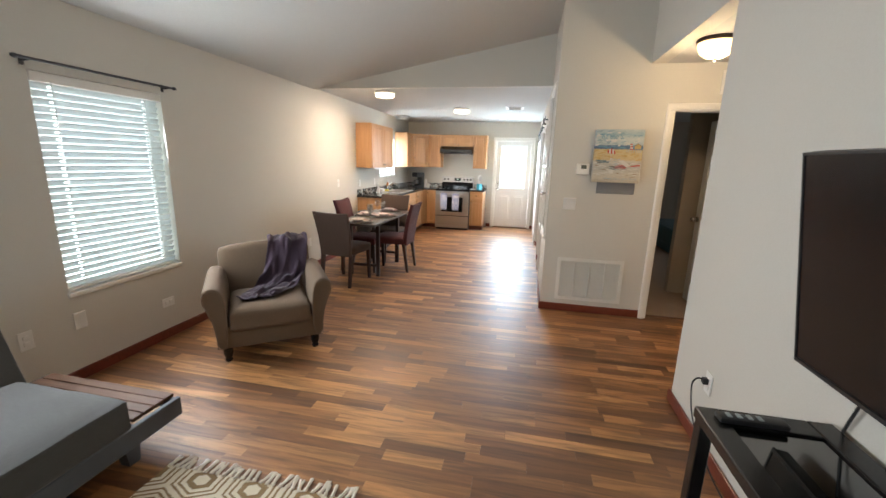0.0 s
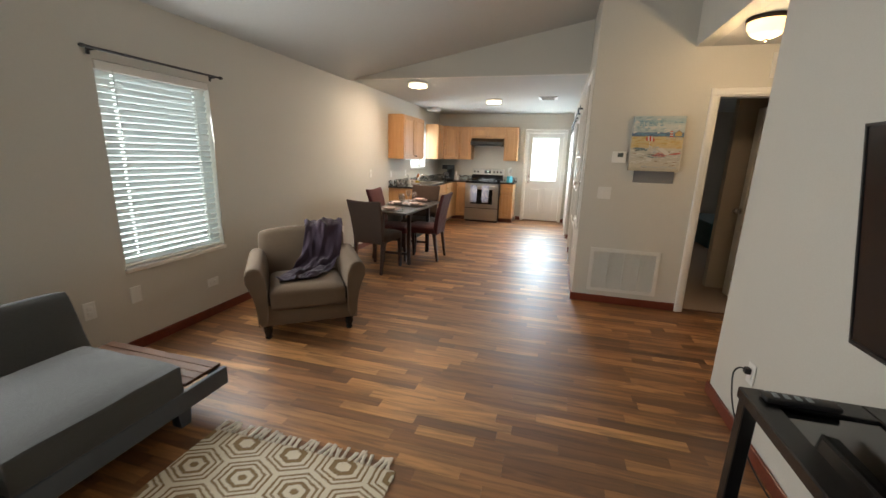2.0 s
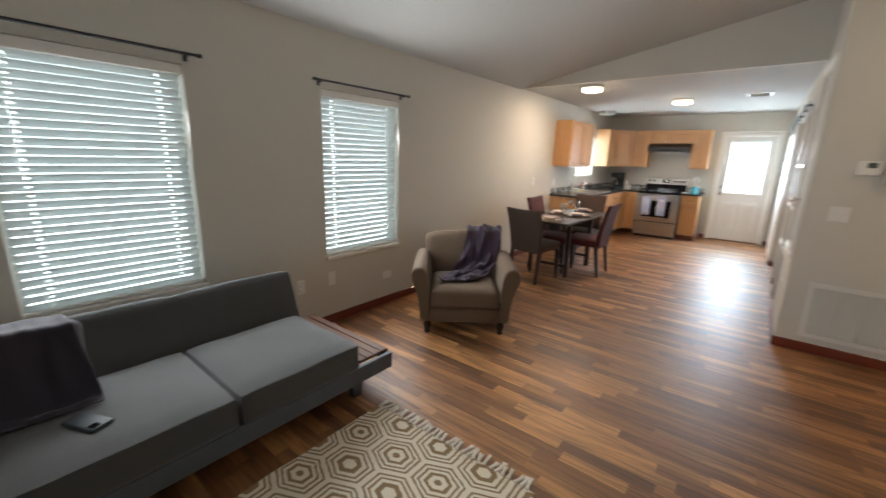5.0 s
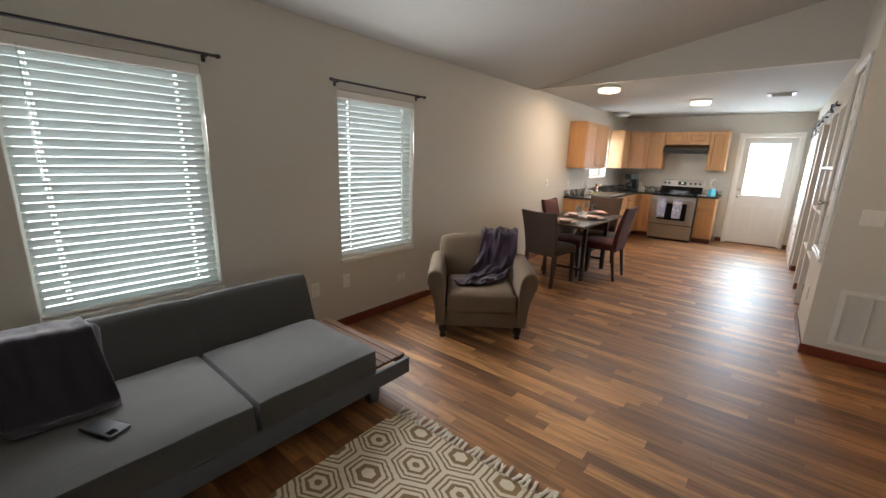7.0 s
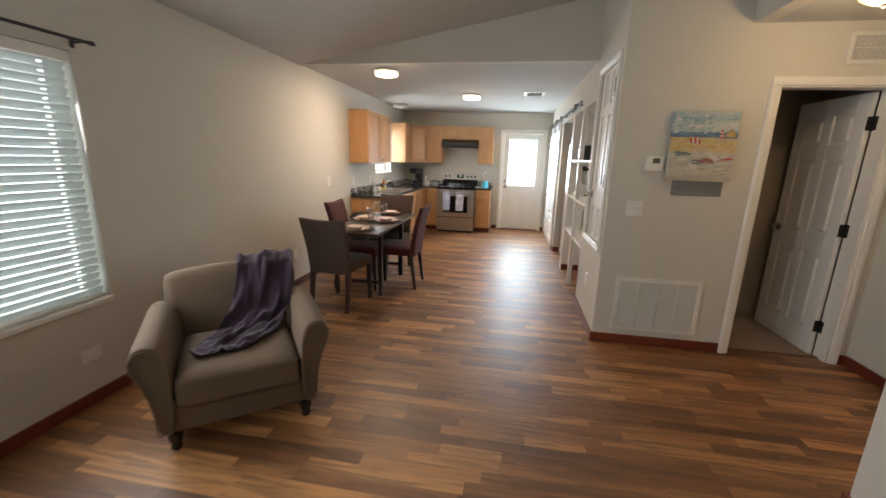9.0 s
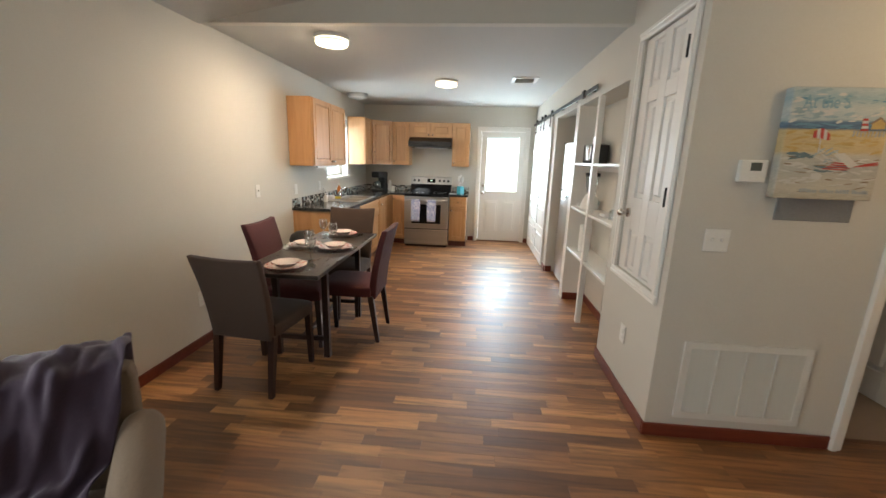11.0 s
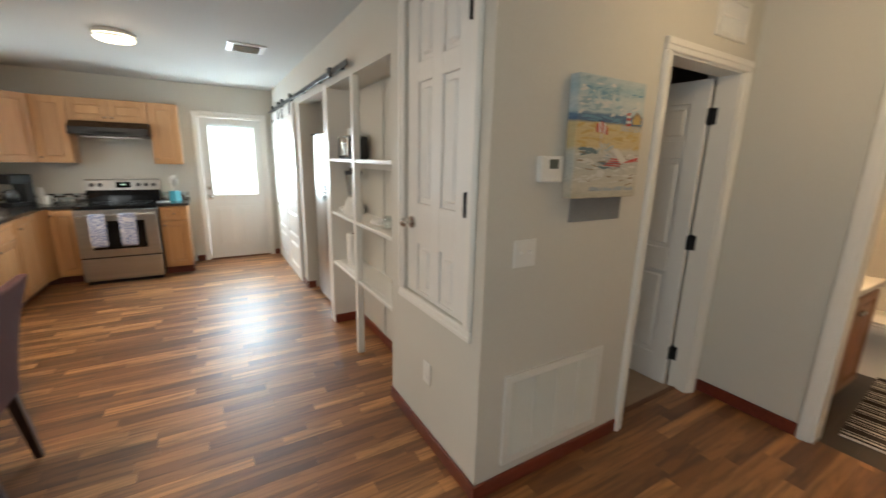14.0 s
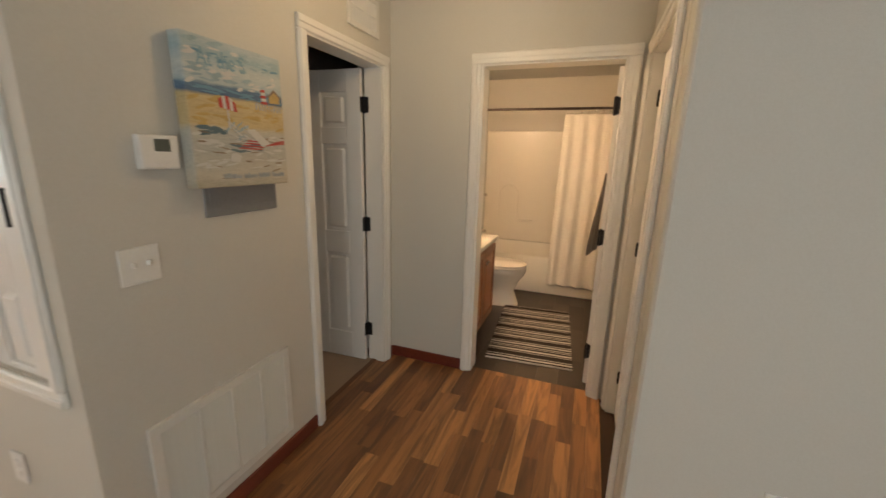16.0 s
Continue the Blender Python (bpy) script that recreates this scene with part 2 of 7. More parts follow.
def plank_material():
    k = Nodes("laminate_strip")
    geo, info = k.n("ShaderNodeNewGeometry"), k.n("ShaderNodeObjectInfo")
    r = k.math('FRACT', k.math('ADD', geo.outputs["Random Per Island"], k.math('MULTIPLY', info.outputs["Random"], 7.31)))
    r2 = k.math('FRACT', k.math('MULTIPLY', r, 17.7))
    tc = k.n("ShaderNodeTexCoord")
    mp = k.n("ShaderNodeMapping")
    mp.inputs["Scale"].default_value = (1.3, 16, 16)
    k.t.links.new(geo.outputs["Position"], mp.inputs[0])
    cb = k.n("ShaderNodeCombineXYZ")
    k.put(k.math('MULTIPLY', r, 40.0), cb.inputs[0]), k.put(k.math('MULTIPLY', r2, 30.0), cb.inputs[1])
    ad = k.n("ShaderNodeVectorMath", operation='ADD')
    k.put(mp.outputs[0], ad.inputs[0]), k.put(cb.outputs[0], ad.inputs[1])
    g1 = k.noise(ad.outputs[0], 1.0, 5, 0.6, 1.6)
    g2 = k.noise(ad.outputs[0], 7.0, 4, 0.6, 0.5)
    base = k.ramp(r, [(0.0, (0.168, 0.068, 0.024)), (0.35, (0.300, 0.124, 0.041)), (0.7, (0.440, 0.196, 0.066)), (1.0, (0.680, 0.330, 0.116))])
    dark = k.mix(0.66, base, (0.062, 0.028, 0.013))
    c = k.mix(k.ramp(g1, [(0.38, (0, 0, 0)), (0.58, (1, 1, 1))]), dark, base)
    c = k.mix(k.math('MULTIPLY', g2, 0.35), c, dark)
    k.bump(g2, 0.05, 0.0008)
    big = k.noise(geo.outputs["Position"], 1.2, 4)
    return k.done(c, k.math('MULTIPLY_ADD', big, 0.14, k.math('MULTIPLY_ADD', g2, 0.06, 0.340)), Specular_IOR_Level=0.72)


M_PLANK = plank_material()
M_UNDER = surf("floor_joint", (0.05, 0.025, 0.013), 0.8)


def vinyl_material():
    k = Nodes("grey_vinyl_strip")
    geo, info = k.n("ShaderNodeNewGeometry"), k.n("ShaderNodeObjectInfo")
    r = k.math('FRACT', k.math('ADD', geo.outputs["Random Per Island"], k.math('MULTIPLY', info.outputs["Random"], 5.1)))
    v = k.coord((1.2, 14, 14))
    g = k.noise(v, 2.0, 5, 0.6, 1.0)
    c = k.mix(r, (0.048, 0.036, 0.028), (0.112, 0.086, 0.066))
    c = k.mix(k.math('MULTIPLY', g, 0.5), c, (0.05, 0.042, 0.036))
    return k.done(c, 0.42)


M_VINYL = vinyl_material()


def granite():
    k = Nodes("dark_granite")
    v = k.coord()
    a, b = k.noise(v, 90, 4, 0.7), k.noise(v, 26, 4, 0.6)
    c = k.ramp(a, [(0.35, (0.012, 0.012, 0.012)), (0.55, (0.055, 0.050, 0.045)), (0.72, (0.20, 0.175, 0.150))])
    c = k.mix(k.math('MULTIPLY', b, 0.6), c, (0.022, 0.021, 0.021))
    return k.done(c, 0.16)


M_GRAN = granite()


def mosaic():
    k = Nodes("mosaic_tile")
    geo, info = k.n("ShaderNodeNewGeometry"), k.n("ShaderNodeObjectInfo")
    r = k.math('FRACT', k.math('ADD', geo.outputs["Random Per Island"], k.math('MULTIPLY', info.outputs["Random"], 9.7)))
    rp = k.n("ShaderNodeValToRGB")
    rp.color_ramp.interpolation = 'CONSTANT'
    k.put(r, rp.inputs[0])
    e = rp.color_ramp.elements
    cols = [(0.0, (0.02, 0.02, 0.022)), (0.28, (0.30, 0.29, 0.27)), (0.5, (0.55, 0.54, 0.50)), (0.66, (0.10, 0.085, 0.07)), (0.84, (0.36, 0.42, 0.42))]
    while len(e) < len(cols):
        e.new(0.5)
    for el, (p, c) in zip(e, cols):
        el.position, el.color = p, (*c, 1)
    return k.done(rp.outputs[0], 0.12)


M_MOSAIC = mosaic()
M_GROUT = surf("grout", (0.50, 0.48, 0.44), 0.9)


def rug_material():
    k = Nodes("woven_rug")
    tc, sp = k.n("ShaderNodeTexCoord"), k.n("ShaderNodeSeparateXYZ")
    nz = k.n("ShaderNodeTexNoise")
    nz.inputs["Scale"].default_value = 45
    k.t.links.new(tc.outputs["Object"], nz.inputs[0])
    k.t.links.new(tc.outputs["Object"], sp.inputs[0])
    wob = k.math('MULTIPLY_ADD', nz.outputs[0], 0.010, -0.005)
    px, py = k.math('ADD', sp.outputs[0], wob), k.math('ADD', sp.outputs[1], wob)
    W, H = 0.270, 0.372

    def cell(ox):
        a = k.math('ABSOLUTE', k.math('SUBTRACT', k.math('FLOORED_MODULO', k.math('ADD', px, ox * W), W), W / 2))
        b = k.math('ABSOLUTE', k.math('SUBTRACT', k.math('FLOORED_MODULO', k.math('ADD', py, ox * H), H), H / 2))
        return k.math('MAXIMUM', k.math('MULTIPLY', a, 2.0 / W), k.math('MULTIPLY_ADD', a, 1.0 / W, k.math('MULTIPLY', b, 3.0 / H)))
    d1, d2 = cell(0.0), cell(0.5)
    d = k.math('MINIMUM', d1, d2)

    def band(lo, hi):
        return k.math('MULTIPLY', k.math('GREATER_THAN', d, lo), k.math('LESS_THAN', d, hi))
    dark_core = k.math('LESS_THAN', d1, d2)
    core = k.math('MULTIPLY', band(-1.0, 0.14), dark_core)
    ring = k.math('MAXIMUM', k.math('MULTIPLY', band(0.34, 0.48), dark_core), k.math('MULTIPLY', band(0.26, 0.46), k.math('SUBTRACT', 1.0, dark_core)))
    line = k.math('MAXIMUM', k.math('MAXIMUM', core, ring), k.math('MAXIMUM', band(0.615, 0.70), band(0.81, 0.895)))
    c = k.mix(line, (0.86, 0.77, 0.61), (0.30, 0.185, 0.075))
    v = k.coord()
    wv = k.n("ShaderNodeTexWave", wave_type='BANDS', bands_direction='Y')
    k.put(v, wv.inputs[0])
    wv.inputs["Scale"].default_value, wv.inputs["Distortion"].default_value = 42, 2.0
    c = k.mix(k.math('MULTIPLY', k.noise(v, 120, 3), 0.18), c, (0.50, 0.42, 0.31))
    k.bump(k.math('ADD', wv.outputs[1], k.math('MULTIPLY', line, -0.6)), 0.7, 0.004)
    return k.done(c, 0.95)


M_RUG = rug_material()
M_FRINGE = surf("cotton_fringe", (0.80, 0.73, 0.62), 0.95, var=0.08, bump=0.4)


def stripes_material():
    k = Nodes("striped_mat")
    tc, sp = k.n("ShaderNodeTexCoord"), k.n("ShaderNodeSeparateXYZ")
    k.t.links.new(tc.outputs["Object"], sp.inputs[0])
    u = k.math('FRACT', k.math('MULTIPLY', sp.outputs[0], 1 / 0.245))
    rp = k.n("ShaderNodeValToRGB")
    rp.color_ramp.interpolation = 'CONSTANT'
    k.put(u, rp.inputs[0])
    D, L = (0.020, 0.014, 0.012), (0.72, 0.68, 0.63)
    cols = [(0, D), (0.26, L), (0.29, D), (0.36, L), (0.45, D), (0.56, L), (0.59, D), (0.66, L), (0.70, D), (0.80, L), (0.88, D), (0.96, L)]
    e = rp.color_ramp.elements
    while len(e) < len(cols):
        e.new(0.5)
    for el, (p, c) in zip(e, cols):
        el.position, el.color = p, (*c, 1)
    v = k.coord()
    k.bump(k.noise(v, 300, 2), 0.8, 0.003)
    return k.done(k.mix(k.math('MULTIPLY', k.noise(v, 150, 2), 0.15), rp.outputs[0], (0.10, 0.08, 0.07)), 0.95)


M_STRIPE = stripes_material()


def towel_pattern():
    k = Nodes("blue_patterned_towel")
    v = k.coord((1, 1, 1))
    vo = k.n("ShaderNodeTexVoronoi", feature='DISTANCE_TO_EDGE')
    k.put(v, vo.inputs["Vector"])
    vo.inputs["Scale"].default_value = 34
    c = k.mix(k.ramp(vo.outputs[0], [(0.05, (1, 1, 1)), (0.16, (0, 0, 0))]), (0.20, 0.25, 0.46), (0.72, 0.72, 0.76))
    return k.done(c, 0.95)


M_DISHT = towel_pattern()


def plate_material():
    k = Nodes("floral_plate")
    tc, sp = k.n("ShaderNodeTexCoord"), k.n("ShaderNodeSeparateXYZ")
    k.t.links.new(tc.outputs["Object"], sp.inputs[0])
    r = k.math('SQRT', k.math('ADD', k.math('POWER', sp.outputs[0], 2.0), k.math('POWER', sp.outputs[1], 2.0)))
    rim = k.math('GREATER_THAN', r, 0.088)
    v = k.coord()
    fl = k.ramp(k.noise(v, 55, 2, 0.5), [(0.50, (0, 0, 0)), (0.58, (1, 1, 1))])
    c = k.mix(k.math('MULTIPLY', rim, fl), (0.74, 0.66, 0.60), (0.55, 0.17, 0.17))
    return k.done(c, 0.15)


M_PLATE = plate_material()


def canvas_material():
    k = Nodes("beach_canvas")
    tc, sp = k.n("ShaderNodeTexCoord"), k.n("ShaderNodeSeparateXYZ")
    k.t.links.new(tc.outputs["Generated"], sp.inputs[0])
    v = k.coord((3, 3, 9))
    w = k.math('MULTIPLY_ADD', k.noise(v, 2.0, 4), 0.07, -0.035)
    z = k.math('ADD', sp.outputs[2], w)
    c = k.ramp(z, [(0.00, (0.50, 0.44, 0.33)), (0.10, (0.62, 0.57, 0.46)), (0.30, (0.52, 0.53, 0.49)), (0.40, (0.60, 0.58, 0.50)),
                   (0.44, (0.66, 0.49, 0.21)), (0.62, (0.66, 0.50, 0.22)), (0.65, (0.06, 0.15, 0.30)), (0.70, (0.10, 0.22, 0.38)),
                   (0.72, (0.48, 0.60, 0.63)), (0.82, (0.62, 0.68, 0.66)), (0.90, (0.35, 0.52, 0.60)), (1.0, (0.52, 0.61, 0.63))])
    brush = k.noise(k.coord((7, 7, 30)), 2.4, 6, 0.75, 1.5)
    c = k.mix(0.8, c, k.ramp(brush, [(0.3, (0.25, 0.30, 0.32)), (0.5, (0.58, 0.55, 0.47)), (0.7, (0.78, 0.76, 0.70))]), 'SOFT_LIGHT')
    k.bump(k.noise(v, 60, 3), 0.3, 0.001)
    hs = k.n("ShaderNodeHueSaturation")
    hs.inputs["Saturation"].default_value, hs.inputs["Value"].default_value = 0.85, 0.82
    k.put(c, hs.inputs["Color"])
    return k.done(hs.outputs[0], 0.7)


M_CANVAS = canvas_material()
M_PRED = surf("painted_red", (0.50, 0.07, 0.05), 0.7)
M_PWHITE = surf("painted_white", (0.60, 0.585, 0.54), 0.7)
M_PBLUE = surf("painted_blue", (0.14, 0.28, 0.38), 0.7)
M_PANEL = surf("grey_panel_enamel", (0.20, 0.205, 0.21), 0.45, var=0.05, bump=0.05)
M_PPALE = surf("painted_pale_blue", (0.33, 0.43, 0.46), 0.7, var=0.25, vs=30)
M_POCHRE = surf("painted_ochre", (0.52, 0.36, 0.13), 0.7, var=0.25, vs=30)
M_PBROWN = surf("painted_brown", (0.27, 0.20, 0.13), 0.7, var=0.25, vs=30)
M_PTEAL = surf("painted_teal", (0.14, 0.20, 0.22), 0.7, var=0.25, vs=30)
M_PTITLE = surf("painted_title_blue", (0.22, 0.36, 0.43), 0.7)
M_PGREY = surf("painted_grey", (0.38, 0.42, 0.43), 0.7)

# ---------- building kit ----------


def box(bm, x0, x1, y0, y1, z0, z1, bev=0.0, seg=1):
    m = Matrix.Translation(((x0 + x1) / 2, (y0 + y1) / 2, (z0 + z1) / 2)) @ Matrix.Diagonal((x1 - x0, y1 - y0, z1 - z0, 1))
    vs = bmesh.ops.create_cube(bm, size=1, matrix=m)["verts"]
    if bev:
        es = list({e for v in vs for e in v.link_edges})
        bmesh.ops.bevel(bm, geom=es, offset=bev, segments=seg, profile=0.5, affect='EDGES')
    return bm


def mk():
    return bmesh.new()


def bx(*a, **k):
    return box(mk(), *a, **k)


def tube(bm, p, q, r0, r1=None, seg=14):
    p, q = Vector(p), Vector(q)
    r1 = r0 if r1 is None else r1
    d = q - p
    m = Matrix.Translation((p + q) / 2) @ d.to_track_quat('Z', 'Y').to_matrix().to_4x4()
    bmesh.ops.create_cone(bm, cap_ends=True, segments=seg, radius1=r0, radius2=r1, depth=d.length, matrix=m)
    return bm


def lathe(bm, prof, seg=28, at=(0, 0, 0)):
    """Turn the profile [(r, z), ...] about the z axis."""
    rings = []
    for r, z in prof:
        if r < 1e-5:
            rings.append([bm.verts.new((at[0], at[1], at[2] + z))])
        else:
            rings.append([bm.verts.new((at[0] + r * math.cos(a), at[1] + r * math.sin(a), at[2] + z)) for a in [2 * math.pi * i / seg for i in range(seg)]])
    for a, b in zip(rings, rings[1:]):
        for i in range(seg):
            j = (i + 1) % seg
            if len(a) == 1 and len(b) == 1:
                continue
            f = [a[0], b[j], b[i]] if len(a) == 1 else ([a[i], a[j], b[0]] if len(b) == 1 else [a[i], a[j], b[j], b[i]])
            bm.faces.new(f)
    bmesh.ops.recalc_face_normals(bm, faces=bm.faces)
    return bm


def prism(bm, pts, lo, hi, axis='y'):
    """Extrude a flat outline: (x, z) along y, (y, z) along x, or (x, y) along z."""
    def at(p, t):
        return {'y': (p[0], t, p[1]), 'x': (t, p[0], p[1]), 'z': (p[0], p[1], t)}[axis]
    a, b = [bm.verts.new(at(p, lo)) for p in pts], [bm.verts.new(at(p, hi)) for p in pts]
    bm.faces.new(a), bm.faces.new(b[::-1])
    for i in range(len(pts)):
        j = (i + 1) % len(pts)
        bm.faces.new([a[i], b[i], b[j], a[j]])
    bmesh.ops.recalc_face_normals(bm, faces=bm.faces)
    return bm


def mesh_of(name, bm, mat, smooth=False):
    me = bpy.data.meshes.new(name)
    bm.to_mesh(me)
    bm.free()
    me.materials.append(mat)
    if smooth:
        for p in me.polygons:
            p.use_smooth = True
        me.set_sharp_from_angle(angle=radians(40))
    return me


def part(name, bm, mat, parent, label="", smooth=False):
    ob = new(name, mesh_of(name, bm, mat, smooth))
    ob.parent = parent
    if label:
        tagged(ob, label)
    return ob


def same(name, me, parent, m):
    """One more piece on a mesh that exists already."""
    ob = new(name, me)
    ob.parent = parent
    ob.matrix_basis = m
    return ob


def thing(name, x, y, z, rz=0, label="", category="", group="", kind=""):
    ob = new(name)
    ob.matrix_world = pose(x, y, z, 0, 0, rz)
    return tagged(ob, label, category, group, kind)


def solo(name, bm, mat, label, category, group="", kind="", smooth=False, m=None):
    ob = new(name, mesh_of(name, bm, mat, smooth))
    if m is not None:
        ob.matrix_world = m
    return tagged(ob, label, category, group, kind)


def subsurf(ob, lv=2):
    s = ob.modifiers.new("round", 'SUBSURF')
    s.levels = s.render_levels = lv
    for p in ob.data.polygons:
        p.use_smooth = True
    return ob


def cushion(bm, x0, x1, y0, y1, z0, z1, puff=0.015, r=0.03, n=8):
    """A soft upholstered block with rounded edges and slightly crowned faces."""
    box(bm, x0, x1, y0, y1, z0, z1)
    bmesh.ops.subdivide_edges(bm, edges=bm.edges[:], cuts=n, use_grid_fill=True)
    c = Vector(((x0 + x1) / 2, (y0 + y1) / 2, (z0 + z1) / 2))
    h = Vector(((x1 - x0) / 2, (y1 - y0) / 2, (z1 - z0) / 2))
    for v in bm.verts:
        d = v.co - c
        u = Vector((d.x / h.x, d.y / h.y, d.z / h.z))
        inner = Vector((max(-h.x + r, min(h.x - r, d.x)), max(-h.y + r, min(h.y - r, d.y)), max(-h.z + r, min(h.z - r, d.z))))
        off = d - inner
        if off.length > 1e-6:
            d = inner + off.normalized() * r
        w = (1 - u.x ** 4) * (1 - u.y ** 4) * (1 if abs(u.z) > 0.98 else 0) * puff
        v.co = c + d + Vector((0, 0, w if u.z > 0 else 0)) + 0.004 * Vector(noise.noise_vector(v.co * 9))
    return bm


def wall_piece(bm, x0, x1, y0, y1, z0, z1, holes=(), along='x'):
    """A wall slab with rectangular openings (a0, a1, z0, z1) cut right through it."""
    a0, a1 = (x0, x1) if along == 'x' else (y0, y1)
    cuts = sorted({a0, a1, *[h[0] for h in holes], *[h[1] for h in holes]})
    for s, e in zip(cuts, cuts[1:]):
        zs = [(z0, z1)]
        for h in holes:
            if h[0] <= s and h[1] >= e:
                zs = [q for lo, hi in zs for q in ((lo, min(hi, h[2])), (max(lo, h[3]), hi)) if q[1] - q[0] > 1e-4]
        for lo, hi in zs:
            if along == 'x':
                box(bm, s, e, y0, y1, lo, hi)
            else:
                box(bm, x0, x1, s, e, lo, hi)
    bmesh.ops.remove_doubles(bm, verts=bm.verts, dist=1e-5)
    inner = [f for f in bm.faces if sum(1 for g in bm.faces if g is not f and (g.calc_center_median() - f.calc_center_median()).length < 1e-4)]
    if inner:
        bmesh.ops.delete(bm, geom=inner, context='FACES_ONLY')
    return bm

# ---------- structure ----------
T = 0.12
w = mk()
wall_piece(w, XL - 0.16, XL, YS, YB + T, -0.05, 2.46, [(WIN[0][0], WIN[0][1], WZ0, WZ1), (WIN[1][0], WIN[1][1], WZ0, WZ1), (8.40, 9.31, 1.20, 2.13)], 'y')
solo("wall_west", w, M_WALL, "greige painted long living room wall with windows", "wall", kind="structure")
w = mk()
wall_piece(w, XL, XR + 1.2, YB, YB + T, -0.05, 2.46, [(-0.03, 0.785, -0.05, 2.035)], 'x')
solo("wall_north", w, M_WALL, "greige painted kitchen wall behind the stove", "wall", kind="structure")
solo("wall_south", bx(XL - 0.16, XT + T, YS - T, YS, -0.05, 3.3), M_WALL, "greige painted end wall of the living room", "wall", kind="structure")
# television wall, header over the hall mouth included
w = mk()
box(w, XT, XT + T, YS, YH, -0.05, vault(XT) + 0.05, bev=0.012)
solo("wall_television", w, M_WALL, "greige painted wall carrying the television", "wall", kind="structure")
solo("wall_hall_header", bx(XT, XT + T, YH, YP, ZC, vault(XT) + 0.05), M_WALL, "greige painted header over the hall mouth", "wall", kind="structure")
DC = (2.00, 2.71)
w = mk()
wall_piece(w, XT + T, XE, YH - T, YH, -0.05, ZC, [(DC[0], DC[1], -0.05, 2.035)], 'x')
solo("wall_hall_south", w, M_WALL, "greige painted hall wall with a door", "wall", kind="structure")
DB = (3.56, 4.372)
w = mk()
wall_piece(w, XE, XE + T, YH - 0.35, YP + 0.25, -0.05, ZC, [(DB[0], DB[1], -0.05, 2.045)], 'y')
solo("wall_hall_end", w, M_WALL, "greige painted hall end wall with the bathroom doorway", "wall", kind="structure")
DA = (1.988, 2.712)
w = mk()
wall_piece(w, XR, XT, YP, YP + T, -0.05, vault(XT) + 0.04, (), 'x')
wall_piece(w, XT, XE, YP, YP + T, -0.05, ZC, [(DA[0], DA[1], -0.05, 2.045)], 'x')
solo("wall_picture", w, M_WALL, "greige painted wall with a doorway and a canvas picture", "wall", kind="structure")
# closet block with the raised door, then the shelf and fridge niches
NZ = 2.07
w = mk()
wall_piece(w, XR, XR + T, YP + T, 5.91, -0.05, 3.05, [(5.11, 5.715, 0.803, 2.262)], 'y')
box(w, XR, XR + T, 5.91, YG + 0.08, NZ, 3.05)
box(w, XR, XR + T, YG + 0.08, 8.40, NZ, 2.46)
box(w, XR, XR + T, 8.60, YB, 2.02, 2.46)
solo("wall_closet", w, M_WALL, "greige painted kitchen wall with shelf and fridge niches", "wall", kind="structure")
solo("wall_pier", bx(XR, XR + 0.85, 8.40, 8.60, -0.05, 2.46), M_WALL, "greige painted wall end beside the fridge", "wall", kind="structure")
solo("wall_niche_side", bx(XR + T, XR + 0.40, 5.81, 5.91, -0.05, 2.46), M_WALL, "greige painted side of the shelf niche", "wall", kind="structure")
w = mk()
box(w, 1.19, 1.25, 5.91, 7.25, -0.05, 2.46)
box(w, XR + T, 1.19, 5.91, 7.25, NZ, NZ + 0.04)
solo("wall_shelf_back", w, M_WALL, "pale painted back of the shelf niche", "wall", kind="structure")
w = mk()
box(w, 1.76, 1.82, 5.2, YB, -0.05, 2.46)
box(w, XR + T, 1.76, 7.375, 8.40, 2.10, 2.14)
solo("wall_closet_back", w, M_WALL, "painted wall behind the fridge", "wall", kind="structure")

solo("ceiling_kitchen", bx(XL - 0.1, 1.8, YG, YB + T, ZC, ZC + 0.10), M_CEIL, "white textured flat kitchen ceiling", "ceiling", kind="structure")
w = prism(mk(), [(XL, ZC - 0.01), (XR + T, ZC - 0.01), (XR + T, vault(XR + T) + 0.06), (XL, vault(XL) + 0.06)], YG - 0.004, YG + 0.07, 'y')
solo("gable", w, M_WALL, "greige triangular gable over the kitchen opening", "wall", kind="structure")
w = prism(mk(), [(XL - 0.1, vault(XL - 0.1)), (XT + T, vault(XT + T)), (XT + T, vault(XT + T) + 0.1), (XL - 0.1, vault(XL - 0.1) + 0.1)], YS - T, YG, 'y')
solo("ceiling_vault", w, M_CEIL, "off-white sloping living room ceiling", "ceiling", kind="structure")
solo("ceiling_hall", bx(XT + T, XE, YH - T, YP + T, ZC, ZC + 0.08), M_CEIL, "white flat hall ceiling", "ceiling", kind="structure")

# bathroom shell
BX1, BY0, BY1 = 5.50, 3.16, 5.00
w = mk()
box(w, XE + T, BX1, BY1, BY1 + T, -0.05, ZC)
box(w, XE + T, BX1, BY0 - T, BY0, -0.05, ZC)
box(w, BX1, BX1 + T, BY0, BY1, -0.05, ZC)
solo("wall_bathroom", w, M_WALL, "beige painted bathroom walls", "wall", kind="structure")
solo("ceiling_bathroom", bx(XE, BX1 + T, BY0 - T, BY1 + T, ZC, ZC + 0.08), M_CEIL, "white bathroom ceiling", "ceiling", kind="structure")
